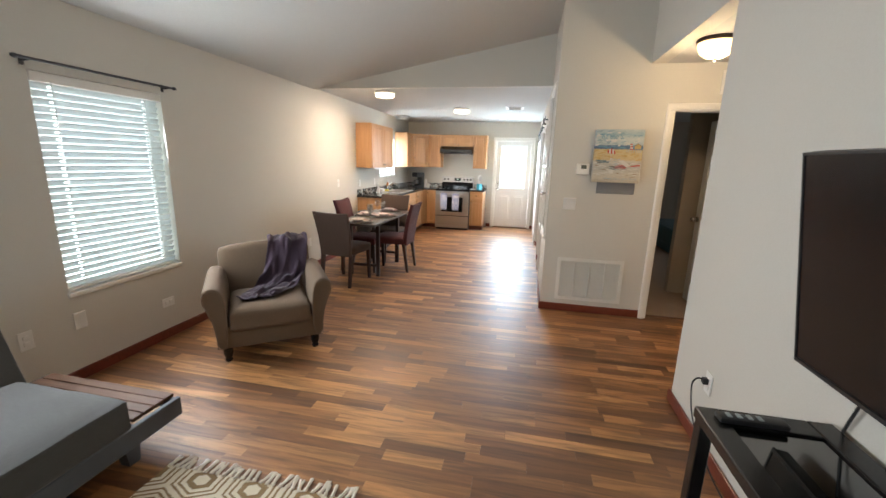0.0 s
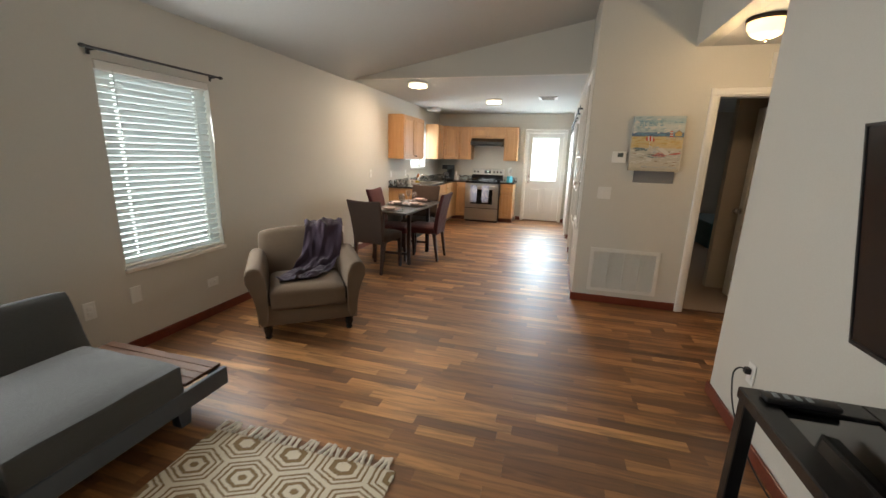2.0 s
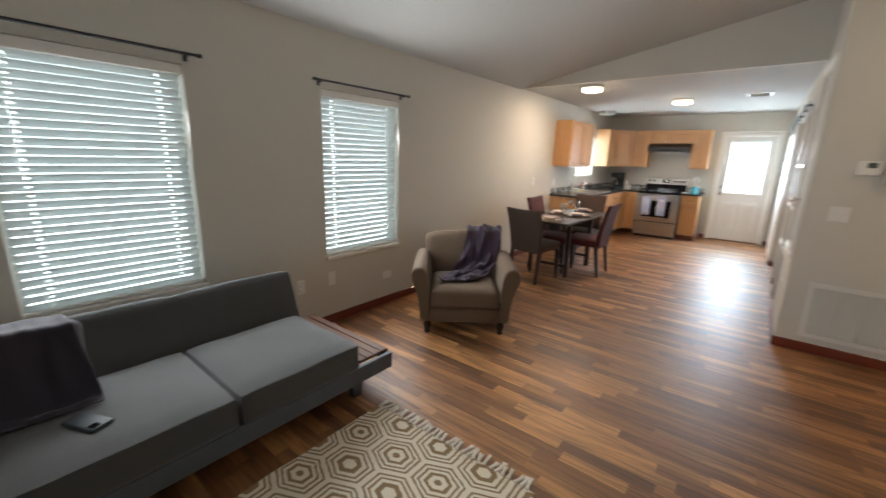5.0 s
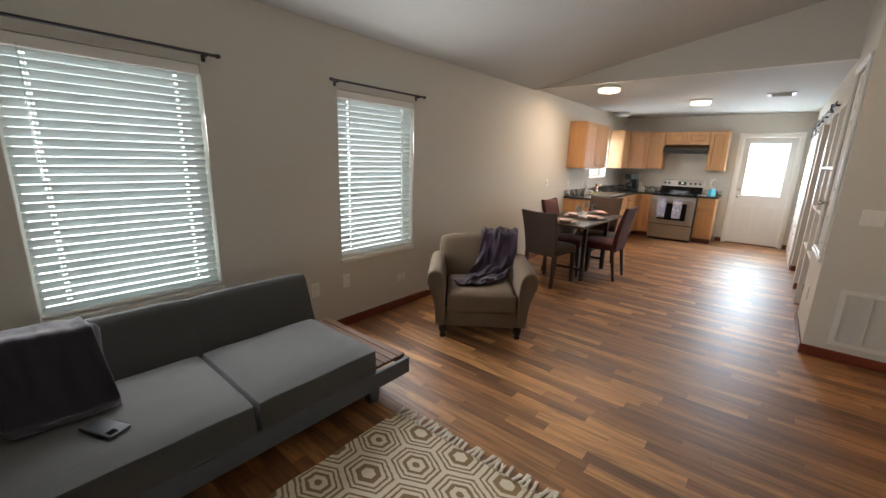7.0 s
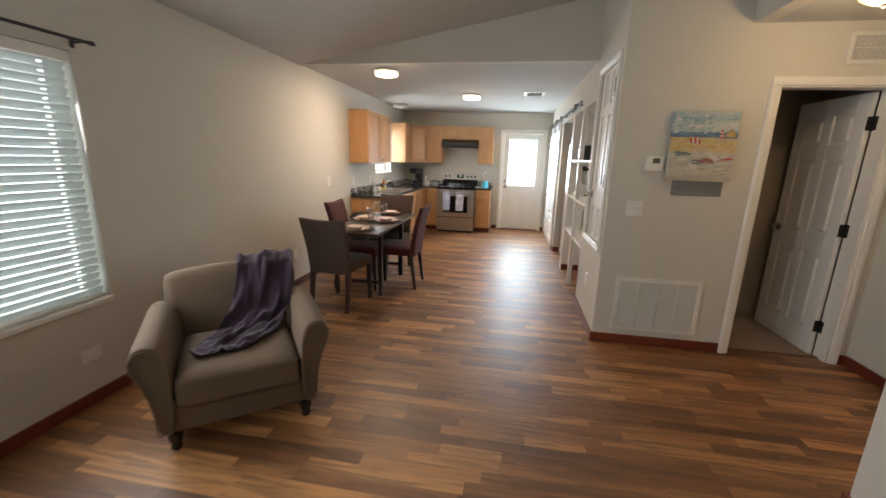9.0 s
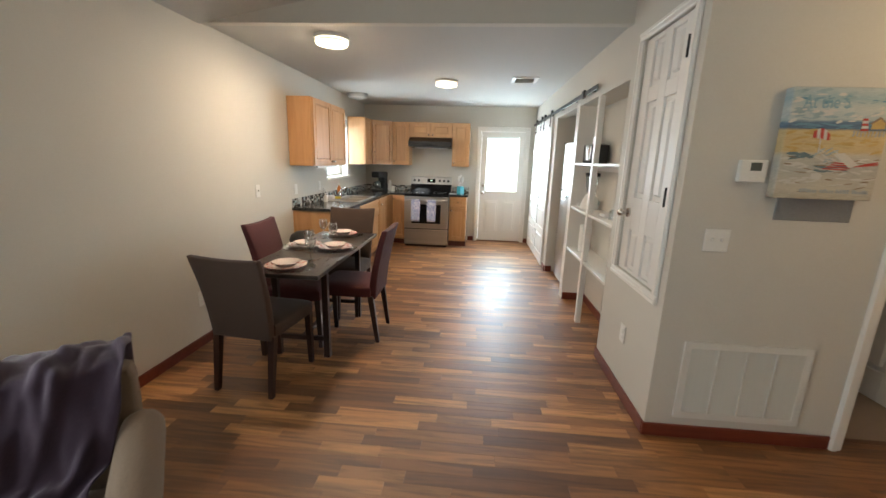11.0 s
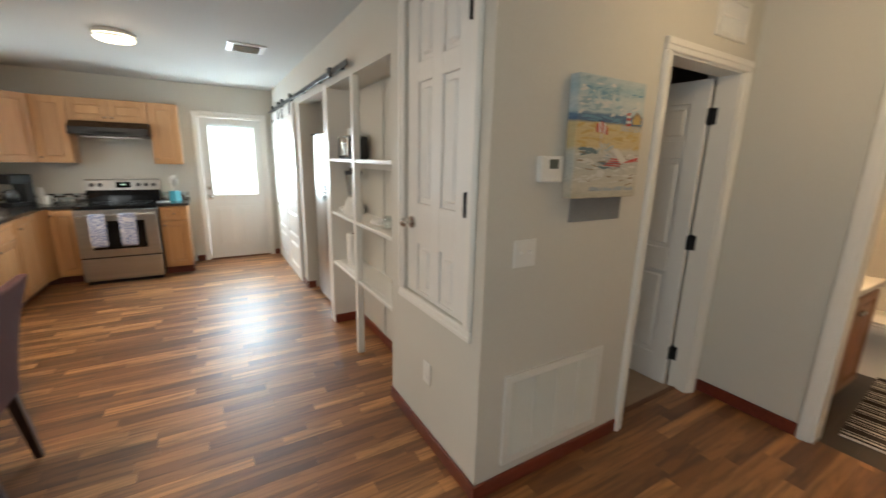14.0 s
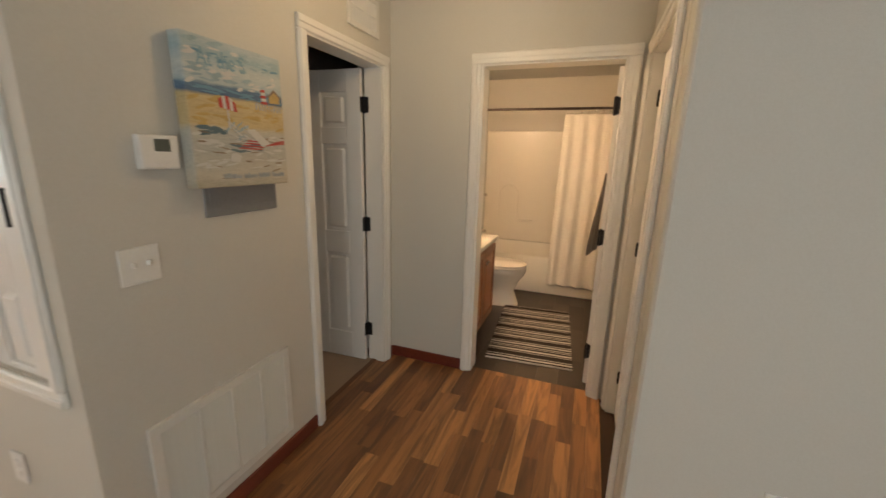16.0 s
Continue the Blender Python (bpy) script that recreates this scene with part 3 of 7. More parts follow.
# bedroom shell behind the picture wall and the room behind the hall's south door
w = mk()
box(w, 1.82, 1.90, YP + T, 10.2, -0.05, ZC)
box(w, 1.90, 5.4, 10.1, 10.2, -0.05, ZC)
# opening assumed for the unseen bedroom window
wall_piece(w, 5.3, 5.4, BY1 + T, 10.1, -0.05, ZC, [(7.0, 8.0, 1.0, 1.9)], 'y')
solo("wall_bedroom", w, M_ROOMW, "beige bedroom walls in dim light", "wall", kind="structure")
# added wall piece: keeps the doorway gap dark and hides the bed
solo("wall_bedroom_shade", bx(2.52, 5.3, 6.00, 6.10, -0.05, ZC), M_ROOMW, "plain beige wall piece added to darken the bedroom gap", "wall", kind="structure")
solo("ceiling_bedroom", bx(1.82, 5.4, YP + T, 10.2, ZC, ZC + 0.08), M_CEIL, "white bedroom ceiling", "ceiling", kind="structure")
w = mk()
box(w, XT + T, 4.6, 0.9, 1.0, -0.05, ZC)
box(w, 4.5, 4.6, 1.0, BY0 - T, -0.05, ZC)
box(w, XT + T, 4.6, 0.9, YH - T, ZC, ZC + 0.08)
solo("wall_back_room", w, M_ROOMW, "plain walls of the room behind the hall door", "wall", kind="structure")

solo("carpet_floor", bx(1.90, 5.3, YP + 0.066, 10.1, -0.05, 0.004), M_CARPET, "beige bedroom carpet", "carpet", kind="structure")
solo("carpet_floor", bx(XT + T, 4.5, 1.0, YH - 0.08, -0.05, 0.004), M_CARPET, "beige carpet behind the hall door", "carpet", kind="structure")
solo("ground", bx(-60, 60, -60, 60, -0.5, -0.3), surf("lawn", (0.06, 0.10, 0.03), 0.95, bump=0.5), "green lawn outside the house", "ground", kind="structure")


# ---------- trim ----------
def baseboard(x0, x1, y0, y1, label="red-brown stained wooden baseboard"):
    b = mk()
    box(b, x0, x1, y0, y1, 0.0, 0.080, bev=0.004)
    return solo("baseboard", b, M_BASE, label, "baseboard", kind="structure")


E2 = 0.014
baseboard(XL, XL + E2, YS, 7.04)
baseboard(XT - E2, XT, YS, YH + E2)
baseboard(XT, 1.93, YH, YH + E2)
baseboard(XR - E2, 1.925, YP - E2, YP)
baseboard(XR - E2, XR, YP, 5.91)
baseboard(XE - E2, XE, 4.437, YP - 0.005)
baseboard(2.776, XE - E2, YP - E2, YP)
baseboard(1.19 - E2, 1.19, 5.915, 7.23)
baseboard(XR + 0.004, 1.19 - E2, 7.25 - E2, 7.25)
baseboard(XR + 0.004, XR + 0.09, 8.40 - E2, 8.40)
baseboard(XR - E2, XR, 8.40, 8.60)
baseboard(-0.20, -0.097, YB - E2, YB)
baseboard(0.852, XR + 0.0, YB - E2, YB)


def casing(name, axis, a0, a1, z0, z1, face, out, sill=False, wd=0.062, th=0.018):
    """Mitred door trim round an opening a0..a1, standing out from the wall face in direction out."""
    g = thing(name, 0, 0, 0, label="white painted moulded door casing", category="door casing", kind="structure")
    f0, f1 = sorted((face, face + out * th))

    def strip(nm, p0, p1, q0, q1, rd):
        b = mk()
        if axis == 'x':
            box(b, p0, p1, f0, f1, q0, q1, bev=0.005)
            box(b, p0 + rd[0], p1 - rd[1], *sorted((face + out * th * 0.9, face + out * (th + 0.006))), q0 + rd[2], q1 - rd[3], bev=0.003)
        else:
            box(b, f0, f1, p0, p1, q0, q1, bev=0.005)
            box(b, *sorted((face + out * th * 0.9, face + out * (th + 0.006))), p0 + rd[0], p1 - rd[1], q0 + rd[2], q1 - rd[3], bev=0.003)
        part(nm, b, M_TRIM, g)
    i = 0.026
    strip("side_casing", a0 - wd, a0, z0, z1, (0.006, i, 0, 0))
    strip("side_casing", a1, a1 + wd, z0, z1, (i, 0.006, 0, 0))
    strip("head_casing", a0 - wd, a1 + wd, z1, z1 + wd, (0, 0, i, 0.006))
    if sill:
        strip("sill_casing", a0 - wd, a1 + wd, z0 - wd, z0, (0, 0, 0.006, i))
    return g


def jamb(axis, a0, a1, z1, d0, d1, z0=0.0):
    g = thing("door_jamb", 0, 0, 0, label="white painted door jamb lining", category="door jamb", kind="structure")
    for nm, s, e in (("side_jamb", a0, a0 + 0.016), ("side_jamb", a1 - 0.016, a1)):
        part(nm, bx(s, e, d0, d1, z0, z1) if axis == 'x' else bx(d0, d1, s, e, z0, z1), M_TRIM, g)
    part("head_jamb", bx(a0 + 0.016, a1 - 0.016, d0, d1, z1 - 0.016, z1) if axis == 'x' else bx(d0, d1, a0 + 0.016, a1 - 0.016, z1 - 0.016, z1), M_TRIM, g)
    return g


casing("casing_bedroom", 'x', DA[0], DA[1], 0.0, 2.04, YP, -1)
jamb('x', DA[0] - 0.001, DA[1] + 0.001, 2.046, YP - 0.002, YP + T + 0.002)
casing("casing_bath", 'y', DB[0], DB[1], 0.0, 2.04, XE, -1)
jamb('y', DB[0] - 0.001, DB[1] + 0.001, 2.046, XE - 0.002, XE + T + 0.002)
casing("casing_hall", 'x', DC[0], DC[1], 0.0, 2.03, YH, 1)
jamb('x', DC[0] - 0.001, DC[1] + 0.001, 2.036, YH - T - 0.002, YH + 0.002)
casing("casing_closet", 'y', 5.11, 5.715, 0.803, 2.26, XR, -1, sill=True, wd=0.055)
casing("casing_back_door", 'x', -0.03, 0.785, 0.0, 2.035, YB, -1, wd=0.065)
jamb('x', -0.031, 0.786, 2.036, YB - 0.002, YB + T)
solo("threshold", bx(-0.03, 0.785, YB - 0.02, YB + 0.06, 0.0, 0.016, bev=0.005), M_SLAT, "brown wooden threshold under the back door", "threshold", kind="structure")
solo("threshold", bx(DA[0], DA[1], YP + 0.06, YP + 0.095, 0.0, 0.008, bev=0.003), M_SLAT, "brown floor strip at the bedroom doorway", "threshold", kind="structure")


# ---------- doors ----------
def leaf(g, w_, h_, rows, cols=2, th=0.035, stile=0.105, z0=0.0):
    """A moulded panel door in local x 0..w, y 0..th; rows are (z0, z1) of the panels."""
    b = mk()
    box(b, 0.004, w_ - 0.004, 0.0155, th - 0.0155, z0 + 0.004, z0 + h_ - 0.004)
    xs = []
    pw = (w_ - stile * (cols + 1) + (0.02 if cols == 2 else 0)) / cols
    x = stile
    for c in range(cols):
        xs.append((x, x + pw))
        x += pw + stile - (0.02 if cols == 2 else 0)
    edges = [0.0] + [v for p in xs for v in p] + [w_]
    for i in range(0, len(edges), 2):
        box(b, edges[i], edges[i + 1], 0, th, z0, z0 + h_, bev=0.003)
    zs = [0.0] + [v for p in rows for v in p] + [h_]
    for p in xs:
        for i in range(0, len(zs), 2):
            box(b, p[0] - 0.001, p[1] + 0.001, 0.0004, th - 0.0004, z0 + zs[i], z0 + zs[i + 1], bev=0.003)
    slab = part("door_slab", b, M_DOOR, g)
    for p in xs:
        for r in rows:
            b = mk()
            box(b, p[0] + 0.026, p[1] - 0.026, 0.002, th - 0.002, z0 + r[0] + 0.026, z0 + r[1] - 0.026, bev=0.013)
            part("door_panel", b, M_DOOR, g)
    return slab


SIX = [(0.20, 0.80), (0.96, 1.55), (1.66, 1.88)]


def hinge(g, x, y, z, h=0.09, wd=0.03):
    b = mk()
    box(b, x - wd / 2, x + wd / 2, y - 0.006, y + 0.006, z - h / 2, z + h / 2, bev=0.004)
    tube(b, (x, y - 0.004, z - h / 2 - 0.004), (x, y - 0.004, z + h / 2 + 0.004), 0.008)
    part("hinge", b, M_IRON, g, "black iron hinge")


def knob(g, x, y, z, out):
    b = mk()
    tube(b, (x, y, z), (x, y + out * 0.012, z), 0.032)
    tube(b, (x, y + out * 0.010, z), (x, y + out * 0.045, z), 0.012)
    bmesh.ops.create_uvsphere(b, u_segments=16, v_segments=10, radius=0.028, matrix=Matrix.Translation((x, y + out * 0.055, z)))
    part("door_knob", b, M_CHROME, g, "brushed nickel door knob", True)


# bedroom door, open into the room
g = thing("door_1", DA[1] - 0.018, YP + T + 0.012, 0.008, 92, "white six-panel interior door standing open into the bedroom", "door")
leaf(g, 0.69, 2.015, SIX)
for z in (0.24, 1.02, 1.80):
    hinge(g, 0.0, -0.004, z, 0.10, 0.05)
    part("hinge_leaf", bx(-0.003, 0.001, 0.002, 0.037, z - 0.048, z + 0.048, bev=0.001), M_IRON, g)
    part("hinge_leaf", bx(-0.040, -0.004, -0.003, 0.005, z - 0.048, z + 0.048, bev=0.001), M_IRON, g)
for s, o in ((0.035, 1), (0.0, -1)):
    knob(g, 0.63, s, 0.95, o)
# bathroom door, open into the bathroom
g = thing("door_2", XE + T + 0.014, DB[0] + 0.006, 0.008, -13, "white six-panel bathroom door standing open with black hinges", "door")
leaf(g, 0.72, 2.015, SIX)
for z in (0.24, 1.02, 1.80):
    hinge(g, 0.0, 0.036, z, 0.10, 0.05)
    part("hinge_leaf", bx(-0.003, 0.001, 0.0, 0.037, z - 0.048, z + 0.048, bev=0.001), M_IRON, g)
# hall south door, shut
g = thing("door_3", DC[0] + 0.018, YH - 0.085, 0.008, 0, "white six-panel hall door, closed", "door")
leaf(g, DC[1] - DC[0] - 0.036, 2.005, SIX)
for z in (0.24, 1.02, 1.80):
    hinge(g, DC[1] - DC[0] - 0.036, 0.040, z, 0.07, 0.008)
# closet door, raised
g = thing("door_4", XR + 0.008, 5.708, 0.806, -90, "white panelled closet door set above the floor, closed", "door")
leaf(g, 0.592, 1.45, [(0.02, 0.28), (0.49, 1.07), (1.16, 1.42)], stile=0.112)
for z in (0.53, 1.27):
    hinge(g, 0.585, -0.018, z, 0.095, 0.034)
b = mk()
tube(b, (0.068, 0.0, 0.385), (0.068, -0.012, 0.385), 0.031)
tube(b, (0.068, -0.01, 0.385), (0.068, -0.045, 0.385), 0.011)
bmesh.ops.create_uvsphere(b, u_segments=14, v_segments=8, radius=0.027, matrix=Matrix.Translation((0.068, -0.055, 0.385)) @ Matrix.Diagonal((1.1, 0.8, 0.95, 1)))
part("door_knob", b, M_CHROME, g, "brushed nickel door knob", True)

# back door with a glazed upper half
g = thing("door_5", -0.012, YB + 0.02, 0.016, 0, "white half-glazed back door, closed, bright daylight behind", "door")
b = mk()
wall_piece(b, 0, 0.78, 0, 0.04, 0, 2.0, [(0.098, 0.682, 0.93, 1.92)], 'x')
part("door_slab", b, M_DOOR, g)
b = mk()
wall_piece(b, 0.068, 0.712, -0.012, 0.0, 0.90, 1.95, [(0.103, 0.677, 0.935, 1.915)], 'x')
part("glass_frame", b, M_DOOR, g)
part("pane", bx(0.099, 0.681, 0.018, 0.022, 0.931, 1.919), M_PANE, g).visible_shadow = False
for x0 in (0.105, 0.425):
    b = mk()
    box(b, x0, x0 + 0.25, -0.003, 0.006, 0.17, 0.76, bev=0.003)
    box(b, x0 + 0.03, x0 + 0.22, -0.009, 0.002, 0.20, 0.73, bev=0.006)
    part("door_panel", b, M_DOOR, g)
b = mk()
for i in range(6):
    box(b, 0.11, 0.67, -0.004, 0.014, 1.88 - i * 0.013, 1.886 - i * 0.013)
box(b, 0.105, 0.675, -0.008, 0.016, 1.885, 1.915, bev=0.003)
part("raised_blind", b, M_BLIND, g, "white mini blind pulled up")
knob(g, 0.055, 0.0, 0.90, -1)
b = mk()
tube(b, (0.055, 0.0, 1.03), (0.055, -0.016, 1.03), 0.026)
part("deadbolt", b, M_CHROME, g, "nickel deadbolt")


# barn doors on a rail
TR = thing("barn_door_track", 0, 0, 0, label="black iron sliding barn door rail", category="door track")
b = mk()
box(b, 0.895, 0.903, 6.53, YB - 0.03, 2.115, 2.155, bev=0.002)
part("rail", b, M_IRON, TR)
for y in (6.75, 7.4, 8.05, 8.7, 9.35, 10.0):
    b = tube(mk(), (0.891, y, 2.135), (XR, y, 2.135), 0.011)
    part("standoff", b, M_IRON, TR)
part("stop_block", bx(0.883, 0.907, 6.93, 7.0, 2.10, 2.17, bev=0.004), M_IRON, TR)


def barn_door(y0, wd):
    g = thing("barn_door", 0.916, y0 + wd, 0.02, -90, "white five-panel sliding barn door on black hangers", "barn door", "barn doors of the laundry closet")
    rows = [(0.13 + i * 0.392, 0.13 + i * 0.392 + 0.30) for i in range(5)]
    leaf(g, wd, 2.085, rows, cols=1, th=0.034, stile=0.12)
    for x in (0.14, wd - 0.14):
        b = mk()
        box(b, x - 0.020, x + 0.020, -0.006, 0.0, 1.96, 2.15, bev=0.002)
        for z in (1.99, 2.03):
            tube(b, (x, -0.008, z), (x, -0.014, z), 0.010)
        hk = part("hanger", b, M_IRON, g, "black iron hanger strap")
        b = tube(mk(), (x, -0.004, 2.155), (x, 0.022, 2.155), 0.038, seg=20)
        part("wheel", b, M_IRON, hk)
    return g


barn_door(8.625, 0.825)
barn_door(9.465, 0.82)


# ---------- windows and blinds ----------
def window(n, y0, y1, z0, z1, label):
    g = thing("window_%d" % n, 0, 0, 0, label=label, category="window", kind="structure")
    xi, xo = XL - 0.16, XL
    b = mk()
    f = 0.035
    wall_piece(b, xi + 0.015, xi + 0.045, y0, y1, z0, z1, [(y0 + f, y1 - f, z0 + f, z1 - f)], 'y')
    part("window_frame", b, M_TRIM, g)
    part("pane", bx(xi + 0.028, xi + 0.032, y0 + f, y1 - f, z0 + f, z1 - f), M_PANE, g).visible_shadow = False
    b = mk()
    box(b, xi + 0.05, xo + 0.016, y0 - 0.010, y1 + 0.010, z0 - 0.030, z0 + 0.004, bev=0.006)
    part("window_sill", b, M_TRIM, g)
    return g


window(1, WIN[0][0], WIN[0][1], WZ0, WZ1, "white single-pane window with a lowered blind, above the sofa")
window(2, WIN[1][0], WIN[1][1], WZ0, WZ1, "white single-pane window with a lowered blind, beside the armchair")
window(3, 8.40, 9.31, 1.20, 2.13, "white kitchen window over the sink")

SLATS = 29


def blind(y0, y1, z0, z1, tilt=-64, n=SLATS, grp="white blinds of the living room", label="white horizontal slat blind, lowered and nearly closed"):
    g = thing("window_blind", XL - 0.038, (y0 + y1) / 2, z0, label=label, category="window blind", group=grp)
    wd = (y1 - y0) - 0.012
    part("headrail", bx(-0.028, 0.040, -wd / 2, wd / 2, z1 - z0 - 0.062, z1 - z0 - 0.004, bev=0.004), M_TRIM, g)
    part("bottom_rail", bx(-0.026, 0.026, -wd / 2, wd / 2, 0.008, 0.026, bev=0.004), M_TRIM, g)
    b = mk()
    prof = [(-0.0225, 0.0), (-0.011, 0.0018), (0.0, 0.0024), (0.011, 0.0018), (0.0225, 0.0), (0.011, 0.0000), (0.0, 0.0006), (-0.011, 0.0)]
    hole = 0.36 * wd
    for a, c in ((-wd / 2 + 0.008, -hole - 0.010), (-hole + 0.010, hole - 0.010), (hole + 0.010, wd / 2 - 0.008)):
        prism(b, prof, a, c, 'y')
    for s in (-hole, hole):
        for lip in ([(-0.0225, 0.0), (-0.006, 0.0021), (-0.006, 0.0004)], [(0.0225, 0.0), (0.006, 0.0021), (0.006, 0.0004)]):
            prism(b, lip, s - 0.010, s + 0.010, 'y')
    me = mesh_of("slat", b, M_BLIND)
    for i in range(n):
        z = 0.045 + (z1 - z0 - 0.125) * i / (n - 1)
        same("slat", me, g, pose(0, 0, z, 0, tilt + random.uniform(-1.2, 1.2), 0))
    for y in (-wd * 0.36, wd * 0.36):
        b = mk()
        for x in (-0.021, 0.021):
            tube(b, (x, y, 0.02), (x, y, z1 - z0 - 0.05), 0.0014, seg=6)
        part("ladder_cord", b, M_TRIM, g)
    part("tilt_wand", tube(mk(), (0.046, -wd * 0.38, (z1 - z0) * 0.52), (0.046, -wd * 0.38, z1 - z0 - 0.05), 0.004, seg=8), M_JAR, g)
    return g


for a, b_ in WIN:
    blind(a, b_, WZ0, WZ1)
blind(8.40, 9.31, 1.93, 2.13, tilt=4, n=14, grp="white blind of the kitchen", label="white slat blind pulled up in the kitchen window")


def curtain_rod(y0, y1):
    g = thing("curtain_rod", XL, (y0 + y1) / 2, 2.037, label="dark metal curtain rod without a curtain", category="curtain rod", group="curtain rods over the windows")
    h = (y1 - y0) / 2
    part("pole", tube(mk(), (0.055, -h, 0), (0.055, h, 0), 0.0085), M_ROD, g)
    for s in (-1, 1):
        b = mk()
        lathe(b, [(0.0, 0.0), (0.012, 0.002), (0.014, 0.012), (0.010, 0.026), (0.0, 0.030)], 14)
        bmesh.ops.transform(b, matrix=Matrix.Translation((0.055, s * h, 0)) @ pose(0, 0, 0, -90 * s, 0, 0), verts=b.verts)
        part("finial", b, M_ROD, g, smooth=True)
        b = mk()
        box(b, 0.0, 0.006, s * (h - 0.05) - 0.012, s * (h - 0.05) + 0.012, -0.035, 0.02, bev=0.002)
        box(b, 0.004, 0.055, s * (h - 0.05) - 0.004, s * (h - 0.05) + 0.004, -0.014, -0.004)
        part("bracket", b, M_ROD, g)


curtain_rod(WIN[0][0] - 0.07, WIN[0][1] + 0.07)
curtain_rod(WIN[1][0] - 0.07, WIN[1][1] + 0.07)


# ---------- wall plates, vents, lamps ----------
def plate(x, y, z, rz, w_, h_, what, label, cat):
    """Electrical plate; local -y faces the room."""
    g = thing(cat.replace(" ", "_"), x, y, z, rz, label, cat)
    part("cover_plate", bx(-w_ / 2, w_ / 2, -0.007, 0, -h_ / 2, h_ / 2, bev=0.003), M_PLASTIC, g)
    if what == "outlet":
        for s in (-1, 1):
            b = mk()
            if w_ < h_:
                box(b, -0.016, 0.016, -0.010, -0.004, s * 0.02 - 0.014, s * 0.02 + 0.014, bev=0.003)
            else:
                box(b, s * 0.02 - 0.014, s * 0.02 + 0.014, -0.010, -0.004, -0.016, 0.016, bev=0.003)
            part("socket", b, M_PLASTIC, g)
    elif what == "switch":
        n = 2 if w_ > 0.1 else 1
        for i in range(n):
            x0 = (i - (n - 1) / 2) * 0.046
            b = mk()
            box(b, x0 - 0.005, x0 + 0.005, -0.020, -0.004, -0.004, 0.012, bev=0.002)
            part("toggle", b, M_PLASTIC, g)
    return g


OUT = "white plastic power outlet plate on the wall"
plate(XL, 0.43, 0.40, 90, 0.075, 0.118, "outlet", OUT, "wall outlet")
plate(XL, 2.465, 0.40, 90, 0.075, 0.118, "outlet", OUT, "wall outlet")
plate(XL, 2.768, 0.412, 90, 0.078, 0.120, "blank", "blank white cover plate low on the wall", "cover plate")
plate(XL, 3.43, 0.305, 90, 0.118, 0.075, "outlet", "white power outlet plate set sideways on the wall", "wall outlet")
plate(XL, 5.68, 0.38, 90, 0.075, 0.118, "outlet", OUT, "wall outlet")
plate(XL, 6.587, 1.148, 90, 0.075, 0.120, "switch", "white single light switch plate on the wall", "light switch")
plate(XL, 7.40, 1.11, 90, 0.075, 0.118, "outlet", "white power outlet over the kitchen counter", "wall outlet")
plate(XL, 8.10, 1.11, 90, 0.075, 0.118, "outlet", "white power outlet over the kitchen counter", "wall outlet")
plate(XR, 5.445, 0.41, -90, 0.078, 0.120, "outlet", "white power outlet below the closet door", "wall outlet")
plate(1.146, YP, 1.141, 0, 0.122, 0.118, "switch", "white double light switch plate on the wall", "light switch")
plate(XT, 3.01, 0.392, -90, 0.075, 0.118, "outlet", "white power outlet with a black plug beside the television stand", "wall outlet")
plate(-1.90, YB, 1.10, 0, 0.075, 0.118, "outlet", "white power outlet on the kitchen back wall", "wall outlet")

g = thing("thermostat", 1.24, YP, 1.487, 0, "white wall thermostat with a dark display", "thermostat")
part("body", bx(-0.062, 0.062, -0.030, 0, -0.052, 0.052, bev=0.006, seg=2), M_PLASTIC, g)
part("display", bx(-0.018, 0.032, -0.0315, -0.029, 0.002, 0.040), surf("lcd", (0.10, 0.115, 0.10), 0.25, bump=0), g, "dark green-grey display")
for i in range(2):
    part("button", bx(-0.015 + i * 0.03, 0.0 + i * 0.03, -0.033, -0.029, -0.032, -0.024, bev=0.001), M_PLASTIC, g)

# return-air grille
g = thing("return_air_grille", 1.41, YP, 0.357, 0, "large white louvred return-air grille low on the wall", "air vent")
GW, GH = 0.65, 0.455
b = mk()
wall_piece(b, -GW / 2, GW / 2, -0.014, 0, -GH / 2, GH / 2, [(-GW / 2 + 0.035, GW / 2 - 0.035, -GH / 2 + 0.035, GH / 2 - 0.035)], 'x')
part("grille_frame", b, M_VENT, g)
# darker sheet paints in the shade behind the louvres; no duct is cut
part("backing", bx(-GW / 2 + 0.03, GW / 2 - 0.03, -0.003, -0.001, -GH / 2 + 0.03, GH / 2 - 0.03), surf("grille_gap_shade", (0.36, 0.35, 0.32), 0.9), g)
b = mk()
box(b, -GW / 2 + 0.035, GW / 2 - 0.035, -0.0011, 0.0001, -0.0054, 0.0054)
bmesh.ops.rotate(b, verts=b.verts, cent=(0, 0, 0), matrix=Matrix.Rotation(radians(-52), 3, 'X'))
me = mesh_of("louvre", b, M_VENT)
NL = 36
for i in range(NL):
    same("louvre", me, g, pose(0, -0.009, -GH / 2 + 0.042 + (GH - 0.084) * i / (NL - 1)))
for i in (-1, 0, 1):
    part("divider", bx(i * 0.147 - 0.004, i * 0.147 + 0.004, -0.016, -0.003, -GH / 2 + 0.03, GH / 2 - 0.03), M_VENT, g)

